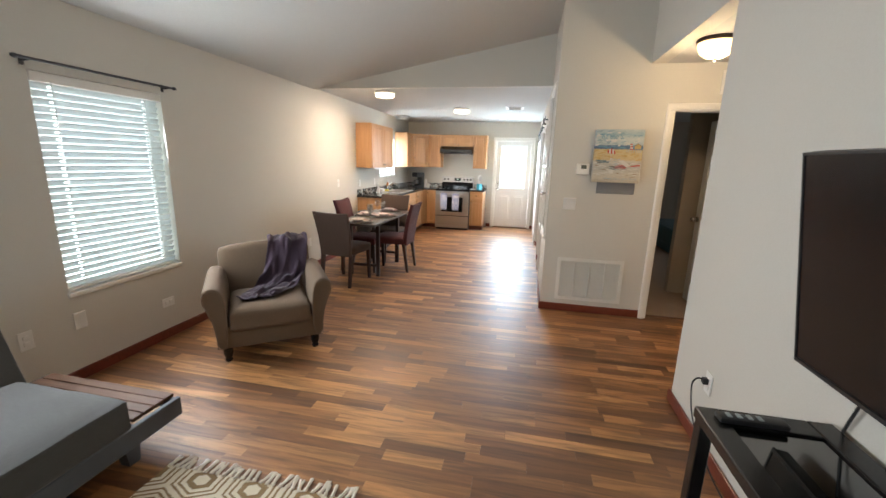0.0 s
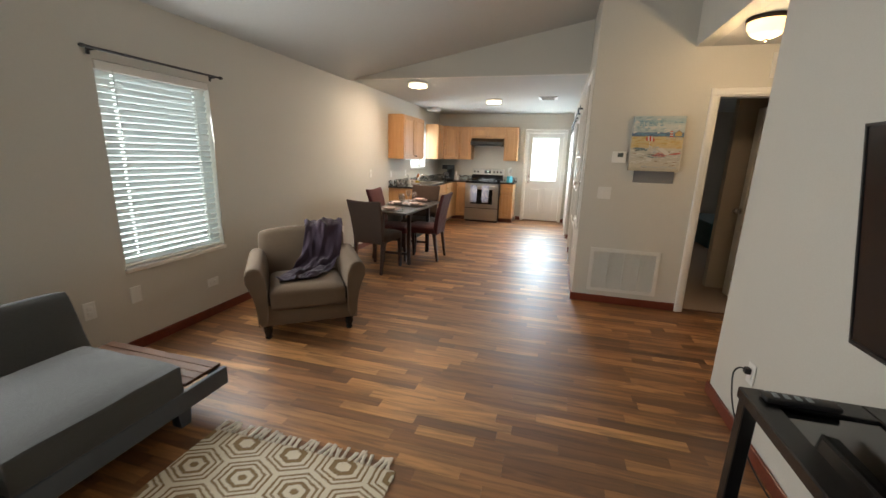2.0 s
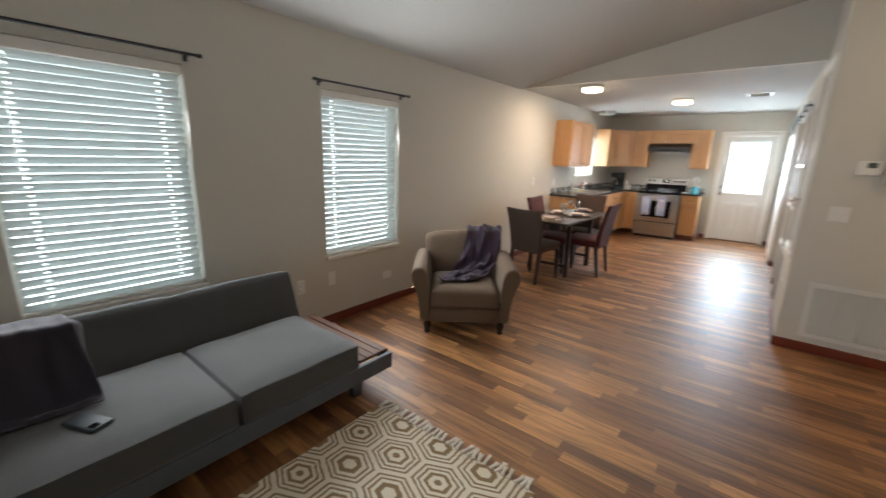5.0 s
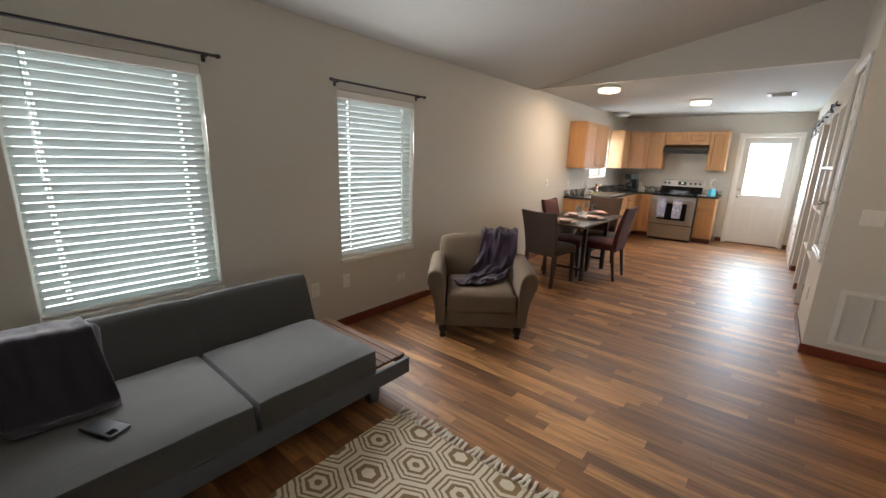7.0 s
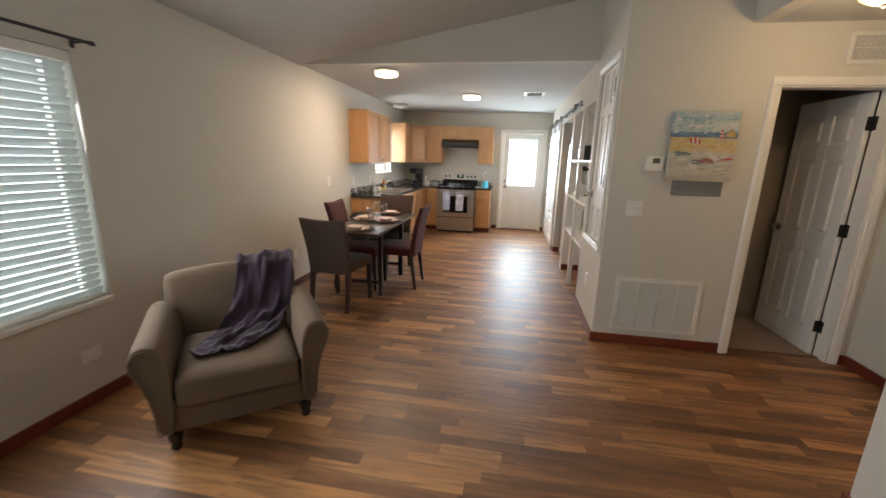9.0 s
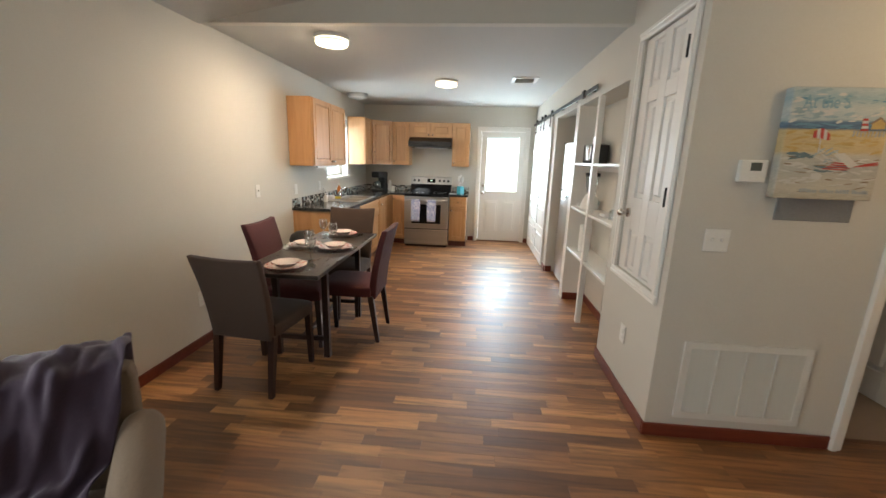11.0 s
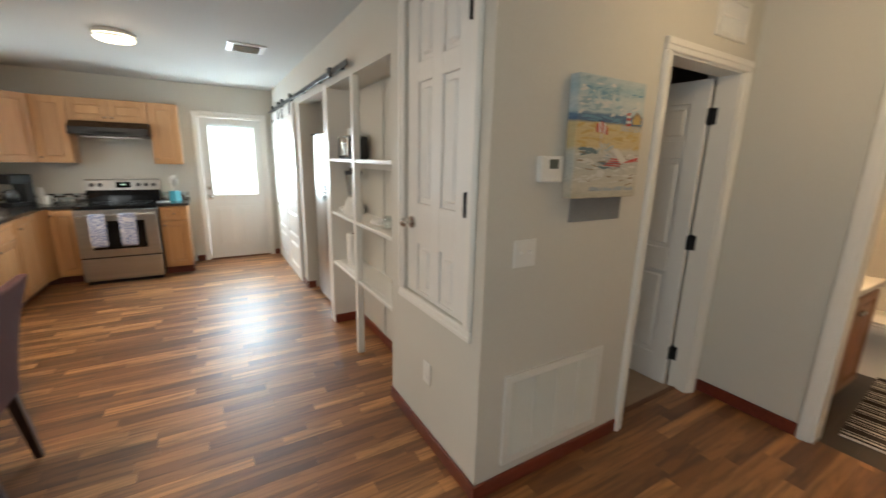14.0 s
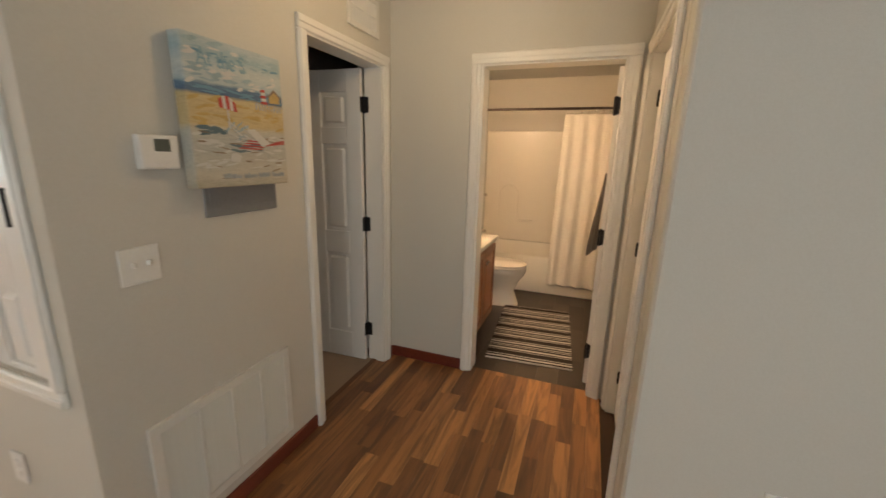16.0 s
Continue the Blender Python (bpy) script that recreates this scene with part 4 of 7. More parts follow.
g = thing("wall_register", 2.50, YP, 2.275, 0, "white supply-air register above the bedroom door", "air vent")
b = mk()
wall_piece(b, -0.16, 0.16, -0.012, 0, -0.10, 0.10, [(-0.13, 0.13, -0.075, 0.075)], 'x')
part("register_frame", b, M_VENT, g)
# shade between these louvres is a dark sheet on the wall
part("backing", bx(-0.135, 0.135, -0.003, -0.001, -0.08, 0.08), surf("register_gap_shade", (0.30, 0.28, 0.25), 0.9), g)
me = mesh_of("louvre", bx(-0.0016, 0.0016, -0.010, -0.003, -0.075, 0.075), M_VENT)
for i in range(20):
    same("louvre", me, g, pose(-0.125 + i * 0.0132, 0, 0, 0, 0, 25))
part("divider", bx(-0.13, 0.13, -0.011, -0.004, -0.004, 0.004), M_VENT, g)

g = thing("ceiling_register", 0.43, 7.93, ZC, 0, "white ceiling air register in the kitchen", "air vent")
b = mk()
bmesh.ops.create_cube(b, size=1, matrix=Matrix.Translation((0, 0, -0.006)) @ Matrix.Diagonal((0.30, 0.30, 0.012, 1)))
part("register_frame", b, M_VENT, g)
# not a hole: a dark plate paints the shade above the slats
part("opening", bx(-0.105, 0.105, -0.105, 0.105, -0.0135, -0.0121), surf("ceiling_gap_shade", (0.12, 0.12, 0.115), 0.9), g)
me = mesh_of("slat", bx(-0.105, 0.105, -0.010, 0.010, -0.0015, 0.0015), M_VENT)
for i in range(7):
    same("slat", me, g, pose(0, -0.09 + i * 0.03, -0.017, 35))


def flush_lamp(x, y, z, mat, ring, r, label, drum=True):
    g = thing("ceiling_lamp", x, y, z, 0, label, "ceiling lamp")
    b = lathe(mk(), [(0.0, 0.0), (r * 0.98, 0.0), (r, -0.012), (r * 0.99, -0.026), (r * 0.90, -0.030), (0.0, -0.030)])
    part("canopy", b, ring, g, smooth=True)
    if drum:
        prof = [(r * 0.92, -0.028), (r * 0.93, -0.050), (r * 0.86, -0.064), (r * 0.6, -0.072), (0.0, -0.075)]
    else:
        prof = [(r * 0.93, -0.028), (r * 0.90, -0.060), (r * 0.74, -0.098), (r * 0.45, -0.125), (0.0, -0.135)]
    s = part("shade", lathe(mk(), prof), mat, g, "frosted glass shade", True)
    s.visible_shadow = False
    if drum:
        part("band", lathe(mk(), [(r * 0.935, -0.040), (r * 0.955, -0.040), (r * 0.955, -0.050), (r * 0.935, -0.050), (r * 0.935, -0.040)]), ring, g)
    else:
        part("finial", lathe(mk(), [(0.0, -0.132), (0.012, -0.137), (0.010, -0.150), (0.0, -0.156)], 12), ring, g, smooth=True)
    return g


flush_lamp(-1.30, 6.325, ZC, M_LAMPK, M_TRIM, 0.142, "lit white flush-mount kitchen ceiling lamp")
flush_lamp(-0.50, 8.06, ZC, M_LAMPK, M_TRIM, 0.142, "lit white flush-mount kitchen ceiling lamp")
flush_lamp(-1.95, 9.16, ZC, M_LAMPO, M_STEEL, 0.155, "unlit white flush-mount ceiling lamp over the sink")
flush_lamp(1.99, 4.28, ZC, M_LAMPH, M_BRONZE, 0.135, "lit domed hall ceiling lamp with a bronze ring", drum=False)


# ---------- living room ----------
def drape(rows, n, thick=0.006, fold=0.012, freq=16.0, seed=0.0):
    """Cloth over a line of stations (left point, right point), each with its own folds."""
    b = mk()
    grid = []
    m = len(rows)
    for i in range((m - 1) * 5 + 1):
        k, f = divmod(i, 5)
        f /= 5.0
        if k == m - 1:
            k, f = m - 2, 1.0
        f = f * f * (3 - 2 * f) * 0.35 + f * 0.65
        l = Vector(rows[k][0]).lerp(Vector(rows[k + 1][0]), f)
        r = Vector(rows[k][1]).lerp(Vector(rows[k + 1][1]), f)
        line = []
        for j in range(n + 1):
            u = j / n
            p = l.lerp(r, u)
            q = fold * (0.32 * math.sin(freq * u + seed + 1.9 * math.sin(i * 0.21)) + 1.9 * noise.noise(Vector((u * 5.5 + i * 0.06, i * 0.15 - u, seed))) + 1.0 * noise.noise(Vector((u * 11 - i * 0.1, i * 0.33, seed + 9))))
            p = p + Vector((0.3 * q, -0.55 * q, 0.75 * abs(q) + 0.35 * q)) + Vector((0, 0, 0.010 * noise.noise(Vector((u * 4, i * 0.6, seed + 5)))))
            line.append(b.verts.new(p))
        grid.append(line)
    for a, c in zip(grid, grid[1:]):
        for j in range(n):
            b.faces.new([a[j], a[j + 1], c[j + 1], c[j]])
    bmesh.ops.recalc_face_normals(b, faces=b.faces)
    return b


def cloth(ob, thick=0.007, lv=1):
    s = ob.modifiers.new("thickness", 'SOLIDIFY')
    s.thickness, s.offset = thick, 0.0
    return subsurf(ob, lv)


def sofa():
    g = thing("sofa", 0, 0, 0, 0, "low grey two-seat platform sofa with a slatted end shelf", "sofa")
    xf, xb, y0, y1 = -1.05, -1.97, 0.58, 2.42
    b = mk()
    box(b, xf - 0.028, xf, y0, y1, 0.135, 0.240, bev=0.005)
    part("front_rail", b, M_SOFAF, g)
    part("back_rail", bx(xb, xb + 0.028, y0, y1, 0.165, 0.240, bev=0.005), M_SOFAF, g)
    for y in (y0, 1.455, 2.155):
        part("cross_rail", bx(xb + 0.028, xf - 0.028, y, y + 0.03, 0.165, 0.232, bev=0.003), M_SOFAF, g)
    part("deck", bx(xb + 0.028, xf - 0.028, y0 + 0.03, 2.155, 0.205, 0.226), M_SLAT, g)
    for x in (xf - 0.13, xb + 0.05):
        for y in (0.68, 2.16):
            b = mk()
            prism(b, [(y, 0.0), (y + 0.055, 0.0), (y + 0.075, 0.166), (y - 0.02, 0.166)], x, x + 0.06, 'x')
            part("leg", b, M_SOFAF, g)
    me = mesh_of("slat", bx(-0.42, 0.42, -0.027, 0.027, -0.010, 0.010, bev=0.003), M_SLAT)
    for i in range(4):
        same("slat", me, g, pose((xf + xb) / 2 - 0.005, 2.215 + i * 0.059, 0.243))
    part("end_rail", bx(xb + 0.028, xf - 0.028, y1 - 0.022, y1, 0.170, 0.230, bev=0.003), M_SOFAF, g)
    for a, c in ((0.585, 1.450), (1.462, 2.15)):
        part("seat_cushion", cushion(mk(), xb + 0.24, xf + 0.005, a, c, 0.236, 0.398, 0.012, 0.022, 10), M_SOFA, g, smooth=True)
        b = cushion(mk(), -0.075, 0.075, a + 0.003, c + 0.05, 0.0, 0.445, 0.008, 0.026, 10)
        bmesh.ops.transform(b, matrix=Matrix.Translation((xb + 0.19, 0, 0.236)) @ Matrix.Rotation(radians(-20), 4, 'Y'), verts=b.verts)
        part("back_cushion", b, M_SOFA, g, smooth=True)
    for y in (0.81, 1.44, 2.06):
        b = bx(-0.02, 0.01, y, y + 0.05, 0.0, 0.34, bev=0.004)
        bmesh.ops.transform(b, matrix=Matrix.Translation((xb + 0.085, 0, 0.236)) @ Matrix.Rotation(radians(-20), 4, 'Y'), verts=b.verts)
        part("back_support", b, M_SOFAF, g)


sofa()
b = cushion(mk(), -0.19, 0.19, -0.065, 0.065, -0.175, 0.175, 0.0, 0.05, 10)
for v in b.verts:
    s = max(abs(v.co.x) / 0.19, abs(v.co.z) / 0.175)
    v.co.y *= 1.15 - 0.75 * s ** 3
    v.co.x *= 1 + 0.06 * (abs(v.co.z) / 0.2) ** 2
solo("throw_pillow", b, M_PILLOW, "dark plum square throw pillow leaning on the sofa back", "pillow", smooth=True,
     m=pose(-1.62, 0.86, 0.575, 0, 0, 0) @ pose(0, 0, 0, -18, 0, 80))
b = drape([((-1.720, 0.70, 0.76), (-1.680, 1.01, 0.76)), ((-1.580, 0.70, 0.75), (-1.560, 1.03, 0.745)), ((-1.530, 0.71, 0.59), (-1.510, 1.05, 0.58)),
           ((-1.490, 0.72, 0.435), (-1.460, 1.07, 0.43)), ((-1.440, 0.74, 0.42), (-1.415, 1.06, 0.42))], 22, fold=0.008, freq=11, seed=2)
cloth(solo("sofa_throw", b, M_PILLOW, "dark plum throw blanket over the pillow", "throw blanket"))

g = thing("phone", -1.30, 0.98, 0.412, 24, "dark smartphone in a case lying on the sofa seat", "phone")
part("case", bx(-0.085, 0.085, -0.042, 0.042, 0, 0.012, bev=0.008, seg=3), M_PHONE, g, smooth=True)
part("camera_bump", bx(0.045, 0.075, -0.032, 0.0, 0.011, 0.015, bev=0.002), M_GLASSBLK, g)


def rug():
    g = thing("area_rug", -0.425, 1.425, 0.0, 1.0, "cream and brown woven rug with a hexagon pattern and fringe", "rug")
    b = mk()
    nx, ny = 24, 40
    vs = []
    for z in (0.011, 0.001):
        for i in range(nx + 1):
            for j in range(ny + 1):
                x, y = -0.505 + 1.02 * i / nx, -0.79 + 1.58 * j / ny
                vs.append(b.verts.new((x + 0.006 * noise.noise(Vector((0, y * 5, 2))), y + 0.005 * noise.noise(Vector((x * 5, 0, 4))),
                                       z + (0.003 * noise.noise(Vector((x * 6, y * 6, 1))) if z > 0.005 else 0))))
    o = (nx + 1) * (ny + 1)

    def at(i, j, k=0):
        return vs[k * o + i * (ny + 1) + j]
    for i in range(nx):
        for j in range(ny):
            b.faces.new([at(i, j), at(i + 1, j), at(i + 1, j + 1), at(i, j + 1)])
            b.faces.new([at(i, j, 1), at(i, j + 1, 1), at(i + 1, j + 1, 1), at(i + 1, j, 1)])
    for i in range(nx):
        b.faces.new([at(i, 0), at(i, 0, 1), at(i + 1, 0, 1), at(i + 1, 0)])
        b.faces.new([at(i, ny), at(i + 1, ny), at(i + 1, ny, 1), at(i, ny, 1)])
    for j in range(ny):
        b.faces.new([at(0, j), at(0, j + 1), at(0, j + 1, 1), at(0, j, 1)])
        b.faces.new([at(nx, j), at(nx, j, 1), at(nx, j + 1, 1), at(nx, j + 1)])
    part("woven_field", b, M_RUG, g, smooth=True)
    rng = random.Random(3)
    for s in (-1, 1):
        for i in range(30):
            x = -0.49 + i * 0.0333
            b = mk()
            dx = rng.uniform(-0.022, 0.022)
            ln = rng.uniform(0.055, 0.08)
            tube(b, (x, s * 0.785, 0.010), (x + dx * 0.3, s * 0.80, 0.012), 0.009, 0.010, 7)
            for k in range(4):
                q = rng.uniform(-0.012, 0.012)
                tube(b, (x + dx * 0.3, s * 0.80, 0.010), (x + dx + q, s * (0.795 + ln), 0.004), 0.0065, 0.0045, 6)
            part("tassel", b, M_FRINGE, g)


rug()


def armchair():
    g = thing("armchair", -1.362, 3.632, 0, 38, "taupe velvet armchair with rolled flared arms and black feet", "armchair")
    b = mk()
    box(b, -0.335, 0.335, -0.355, 0.34, 0.108, 0.285, bev=0.012, seg=2)
    part("seat_frame", b, M_ARM, g, smooth=True)
    b = cushion(mk(), -0.292, 0.292, -0.385, 0.20, 0.235, 0.405, 0.020, 0.038, 10)
    part("seat_cushion", b, M_ARM, g, smooth=True)
    b = cushion(mk(), -0.375, 0.375, 0.0, 0.17, 0.0, 0.54, 0.0, 0.045, 10)
    for v in b.verts:
        u = v.co.x / 0.375
        v.co.z -= 0.035 * u * u * max(0, v.co.z / 0.56)
        v.co.x *= 1.0 - 0.04 * (1 - min(1, v.co.z / 0.3))
        v.co.y -= 0.018 * (1 - u * u) * (1 if v.co.y < 0.085 else 0) * math.sin(min(1, v.co.z / 0.56) * 3.0)
    bmesh.ops.transform(b, matrix=Matrix.Translation((0, 0.20, 0.26)) @ Matrix.Rotation(radians(-10), 4, 'X'), verts=b.verts)
    part("backrest", b, M_ARM, g, smooth=True)
    prof = [(0.315, 0.108), (0.372, 0.108), (0.376, 0.22), (0.392, 0.33), (0.425, 0.43), (0.452, 0.492), (0.455, 0.545), (0.430, 0.585), (0.390, 0.598),
            (0.345, 0.585), (0.318, 0.545), (0.302, 0.47), (0.298, 0.38), (0.300, 0.22)]
    for s in (-1, 1):
        b = mk()
        rings = []
        ys = [-0.375, -0.372, -0.355, -0.20, 0.0, 0.18, 0.30]
        for k, y in enumerate(ys):
            sc = 0.93 if k == 0 else (0.985 if k == 1 else 1.0)
            cz, cx = 0.36, 0.37
            h = 1.0 + 0.05 * (y + 0.375) / 0.675
            rings.append([b.verts.new((s * (cx + (x - cx) * sc), y, (cz + (z - cz) * sc) * (h if z > 0.4 else 1))) for x, z in prof])
        for a, c in zip(rings, rings[1:]):
            for i in range(len(prof)):
                j = (i + 1) % len(prof)
                b.faces.new([a[i], a[j], c[j], c[i]])
        b.faces.new(rings[0][::-1]), b.faces.new(rings[-1])
        bmesh.ops.recalc_face_normals(b, faces=b.faces)
        arm = part("armrest", b, M_ARM, g)
        subsurf(arm, 2)
        b = mk()
        cr = [(s * (0.37 + (x - 0.37) * 0.90), -0.384, 0.36 + (z - 0.36) * 0.92) for x, z in prof]
        for p, q in zip(cr, cr[1:] + cr[:1]):
            tube(b, p, q, 0.004, seg=6)
        part("piping", b, M_ARM, g)
        for y in (-0.325, 0.29):
            b = lathe(mk(), [(0.0, 0.0), (0.020, 0.0), (0.028, 0.014), (0.022, 0.030), (0.034, 0.066), (0.034, 0.108), (0.0, 0.108)], 16, (s * 0.315, y, 0))
            part("foot", b, M_BLACK, g, "black turned wooden foot", True)
    return g


armchair()
P = pose(-1.362, 3.632, 0, 0, 0, 38)
rows = []
for x0, x1, y, z in ((0.04, 0.35, 0.50, 0.60), (0.03, 0.37, 0.475, 0.785), (0.03, 0.375, 0.36, 0.815), (0.03, 0.36, 0.235, 0.785), (0.00, 0.345, 0.165, 0.66), (-0.03, 0.31, 0.115, 0.52),
                     (-0.10, 0.265, 0.045, 0.445), (-0.19, 0.19, -0.06, 0.432), (-0.24, 0.10, -0.17, 0.438), (-0.20, 0.03, -0.235, 0.436)):
    rows.append((P @ Vector((x0, y, z)), P @ Vector((x1, y, z + 0.004))))
b = drape(rows, 34, fold=0.027, freq=13, seed=1.3)
cloth(solo("throw_blanket", b, M_THROW, "plum throw blanket draped over the armchair", "throw blanket"), 0.008, 1)


# television and its stand
g = thing("television", 1.655, 1.685, 0.895, 0, "black flat-screen television tilted forward on the wall, switched off", "television")
TM = Matrix.Rotation(radians(-9), 4, 'Y')


def tilted(bm):
    bmesh.ops.transform(bm, matrix=TM, verts=bm.verts)
    return bm


part("housing", tilted(bx(-0.002, 0.045, -0.615, 0.615, 0, 0.695, bev=0.006)), M_BLKPL, g)
part("screen", tilted(bx(-0.006, -0.0015, -0.608, 0.608, 0.016, 0.688)), M_SCREEN, g, "glossy black screen")
part("bezel", tilted(wall_piece(mk(), -0.009, -0.001, -0.615, 0.615, 0, 0.695, [(-0.607, 0.607, 0.014, 0.687)], 'y')), M_BLKPL, g)
part("wall_mount", bx(0.02, XT - 1.655, -0.2, 0.2, 0.25, 0.48, bev=0.004), M_IRON, g)


def stand():
    g = thing("tv_stand", 1.53, 1.57, 0, 0, "black lacquered television stand with a glass top panel", "tv stand")
    x0, x1, y0, y1, zt = -0.205, 0.20, -0.63, 0.63, 0.73
    for a in ((x0, x0 + 0.075, y0, y1), (x1 - 0.075, x1, y0, y1)):
        part("top_rail", bx(*a, zt - 0.04, zt, bev=0.004), M_BLACK, g)
    for a in ((y0, y0 + 0.085), (y1 - 0.085, y1), (-0.03, 0.03)):
        part("top_rail", bx(x0 + 0.075, x1 - 0.075, *a, zt - 0.039, zt - 0.001, bev=0.003), M_BLACK, g)
    for a in ((y0 + 0.08, -0.028), (0.028, y1 - 0.08)):
        part("glass_panel", bx(x0 + 0.07, x1 - 0.07, *a, zt - 0.016, zt - 0.010), M_TINT, g, "smoked glass insert")
    for x in (x0 + 0.006, x1 - 0.050):
        for y in (y0 + 0.006, y1 - 0.050):
            b = mk()
            box(b, x, x + 0.044, y, y + 0.044, 0.0, zt - 0.04, bev=0.003)
            part("leg", b, M_BLACK, g)
    part("shelf", bx(x0 + 0.03, x1 - 0.03, y0 + 0.03, y1 - 0.03, 0.16, 0.18, bev=0.003), M_BLACK, g)
    return g


stand()
g = thing("remote_control", 1.465, 2.135, 0.73, 1, "black remote control lying on the television stand", "remote control")
part("body", bx(-0.10, 0.10, -0.024, 0.024, 0, 0.020, bev=0.008, seg=2), M_BLKPL, g, smooth=True)
for i in range(4):
    part("button", bx(-0.075 + i * 0.03, -0.06 + i * 0.03, -0.012, 0.012, 0.019, 0.0225, bev=0.001), M_PGREY, g)


def cable(name, pts, r, mat, label, cat="cable"):
    cu = bpy.data.curves.new(name, 'CURVE')
    cu.dimensions, cu.bevel_depth, cu.bevel_resolution, cu.resolution_u = '3D', r, 2, 8
    sp = cu.splines.new('BEZIER')
    sp.bezier_points.add(len(pts) - 1)
    for bp, p in zip(sp.bezier_points, pts):
        bp.co = p
        bp.handle_left_type = bp.handle_right_type = 'AUTO'
    cu.materials.append(mat)
    return tagged(new(name, cu), label, cat)


cable("power_cable", [(1.738, 3.01, 0.405), (1.683, 3.01, 0.415), (1.648, 2.96, 0.345), (1.683, 2.80, 0.10), (1.70, 2.45, 0.03), (1.70, 2.10, 0.05)], 0.004, M_BLKPL, "black power cable plugged into the wall outlet")
part("plug", bx(1.711, 1.739, 2.994, 3.026, 0.390, 0.423, bev=0.004), M_BLKPL, bpy.data.objects["power_cable"])
cable("tv_cable", [(1.70, 2.07, 0.93), (1.725, 2.12, 0.85), (1.733, 2.17, 0.68), (1.73, 2.19, 0.40), (1.725, 2.15, 0.10)], 0.005, M_BLKPL, "black television cable hanging down the wall")

# breaker panel half hidden behind the canvas
g = thing("electrical_panel", 1.562, YP, 1.256, 0, "grey flush metal breaker panel half hidden behind the canvas", "electrical panel")
part("cover", bx(-0.175, 0.175, -0.008, 0.0, 0.0, 0.42, bev=0.003), M_PANEL, g)
part("panel_door", bx(-0.155, 0.155, -0.0095, -0.008, 0.03, 0.39, bev=0.0015), M_PANEL, g)

# canvas picture on the hall wall
g = thing("canvas_picture", 1.54, YP - 0.004, 1.37, 0, "beach scene canvas picture with umbrella and boats", "picture")
g.matrix_world = pose(1.54, YP - 0.012, 1.367, -1.0, 0, 0)
part("canvas", bx(-0.215, 0.215, -0.050, 0.0, 0, 0.495, bev=0.003), M_CANVAS, g)
YF = -0.0505


def dab(pts, mat, nm, k=0):
    part(nm, prism(mk(), pts, YF - 0.0012 - 0.0004 * k, YF + 0.0005, 'y'), mat, g)


def strokes(nm, mat, n, area, size, slant, seed, k=0):
    """Loose brush marks of one colour inside area (x0, x1, z0, z1)."""
    rng = random.Random(seed)
    b = mk()
    for _ in range(n):
        x, z = rng.uniform(area[0], area[1]), rng.uniform(area[2], area[3])
        l, h = size[0] * rng.uniform(0.5, 1.5), size[1] * rng.uniform(0.5, 1.5)
        q = slant + rng.uniform(-0.25, 0.25)
        p = [(-l, -h * 0.3), (-l * 0.4, -h), (l * 0.6, -h * 0.8), (l, 0.1 * h), (l * 0.5, h), (-l * 0.5, h * 0.7)]
        p = [(min(0.213, max(-0.213, x + a * math.cos(q) - c * math.sin(q))), min(0.492, max(0.004, z + a * math.sin(q) + c * math.cos(q)))) for a, c in p]
        prism(b, p, YF - 0.0008 - 0.0003 * k, YF + 0.0005, 'y')
    tagged(part(nm, b, mat, g), kind="stuff")


strokes("sky_paint", M_PPALE, 34, (-0.20, 0.20, 0.36, 0.48), (0.026, 0.006), 0.05, 11)
strokes("cloud_paint", M_PWHITE, 26, (-0.20, 0.20, 0.345, 0.47), (0.018, 0.005), 0.1, 12, 1)
strokes("sea_paint", M_PBLUE, 18, (-0.20, 0.20, 0.318, 0.338), (0.030, 0.003), 0.0, 13, 1)
strokes("upper_sea_paint", M_PBLUE, 9, (-0.20, 0.18, 0.425, 0.455), (0.020, 0.003), 0.0, 14, 2)
strokes("sand_paint", M_POCHRE, 30, (-0.20, 0.20, 0.215, 0.31), (0.024, 0.005), 0.05, 15)
strokes("foam_paint", M_PWHITE, 40, (-0.20, 0.20, 0.06, 0.205), (0.026, 0.004), 0.0, 16, 1)
strokes("shore_paint", M_PBROWN, 18, (-0.20, 0.20, 0.03, 0.20), (0.022, 0.0025), 0.0, 17, 2)
strokes("teal_paint", M_PTEAL, 9, (-0.19, -0.08, 0.185, 0.215), (0.022, 0.006), 0.1, 18, 2)
strokes("shadow_paint", M_PTEAL, 12, (-0.11, 0.07, 0.125, 0.155), (0.024, 0.004), 0.0, 19, 2)
for i in range(5):
    a0, a1 = -0.098 + i * 0.0145, -0.098 + (i + 1) * 0.0145
    h0, h1 = 0.318 - 0.0035 * (i - 2) ** 2, 0.318 - 0.0035 * (i - 1.4) ** 2
    dab([(a0 + 0.004, 0.276 - 0.002 * i), (a1 + 0.003, 0.275 - 0.002 * i), (a1 - 0.001, h1), (a0 + 0.001, h0)], M_PRED if i % 2 == 0 else M_PWHITE, "painted_umbrella", 3)
dab([(-0.062, 0.205), (-0.057, 0.205), (-0.060, 0.276), (-0.064, 0.276)], M_PWHITE, "painted_pole", 3)
strokes("chair_paint", M_PPALE, 16, (-0.07, 0.05, 0.165, 0.222), (0.016, 0.003), 0.5, 20, 3)
strokes("chair_frame_paint", M_PWHITE, 12, (-0.06, 0.04, 0.165, 0.225), (0.022, 0.002), -0.5, 21, 4)
dab([(0.012, 0.205), (0.050, 0.212), (0.125, 0.160), (0.085, 0.146)], M_PWHITE, "painted_towel", 4)
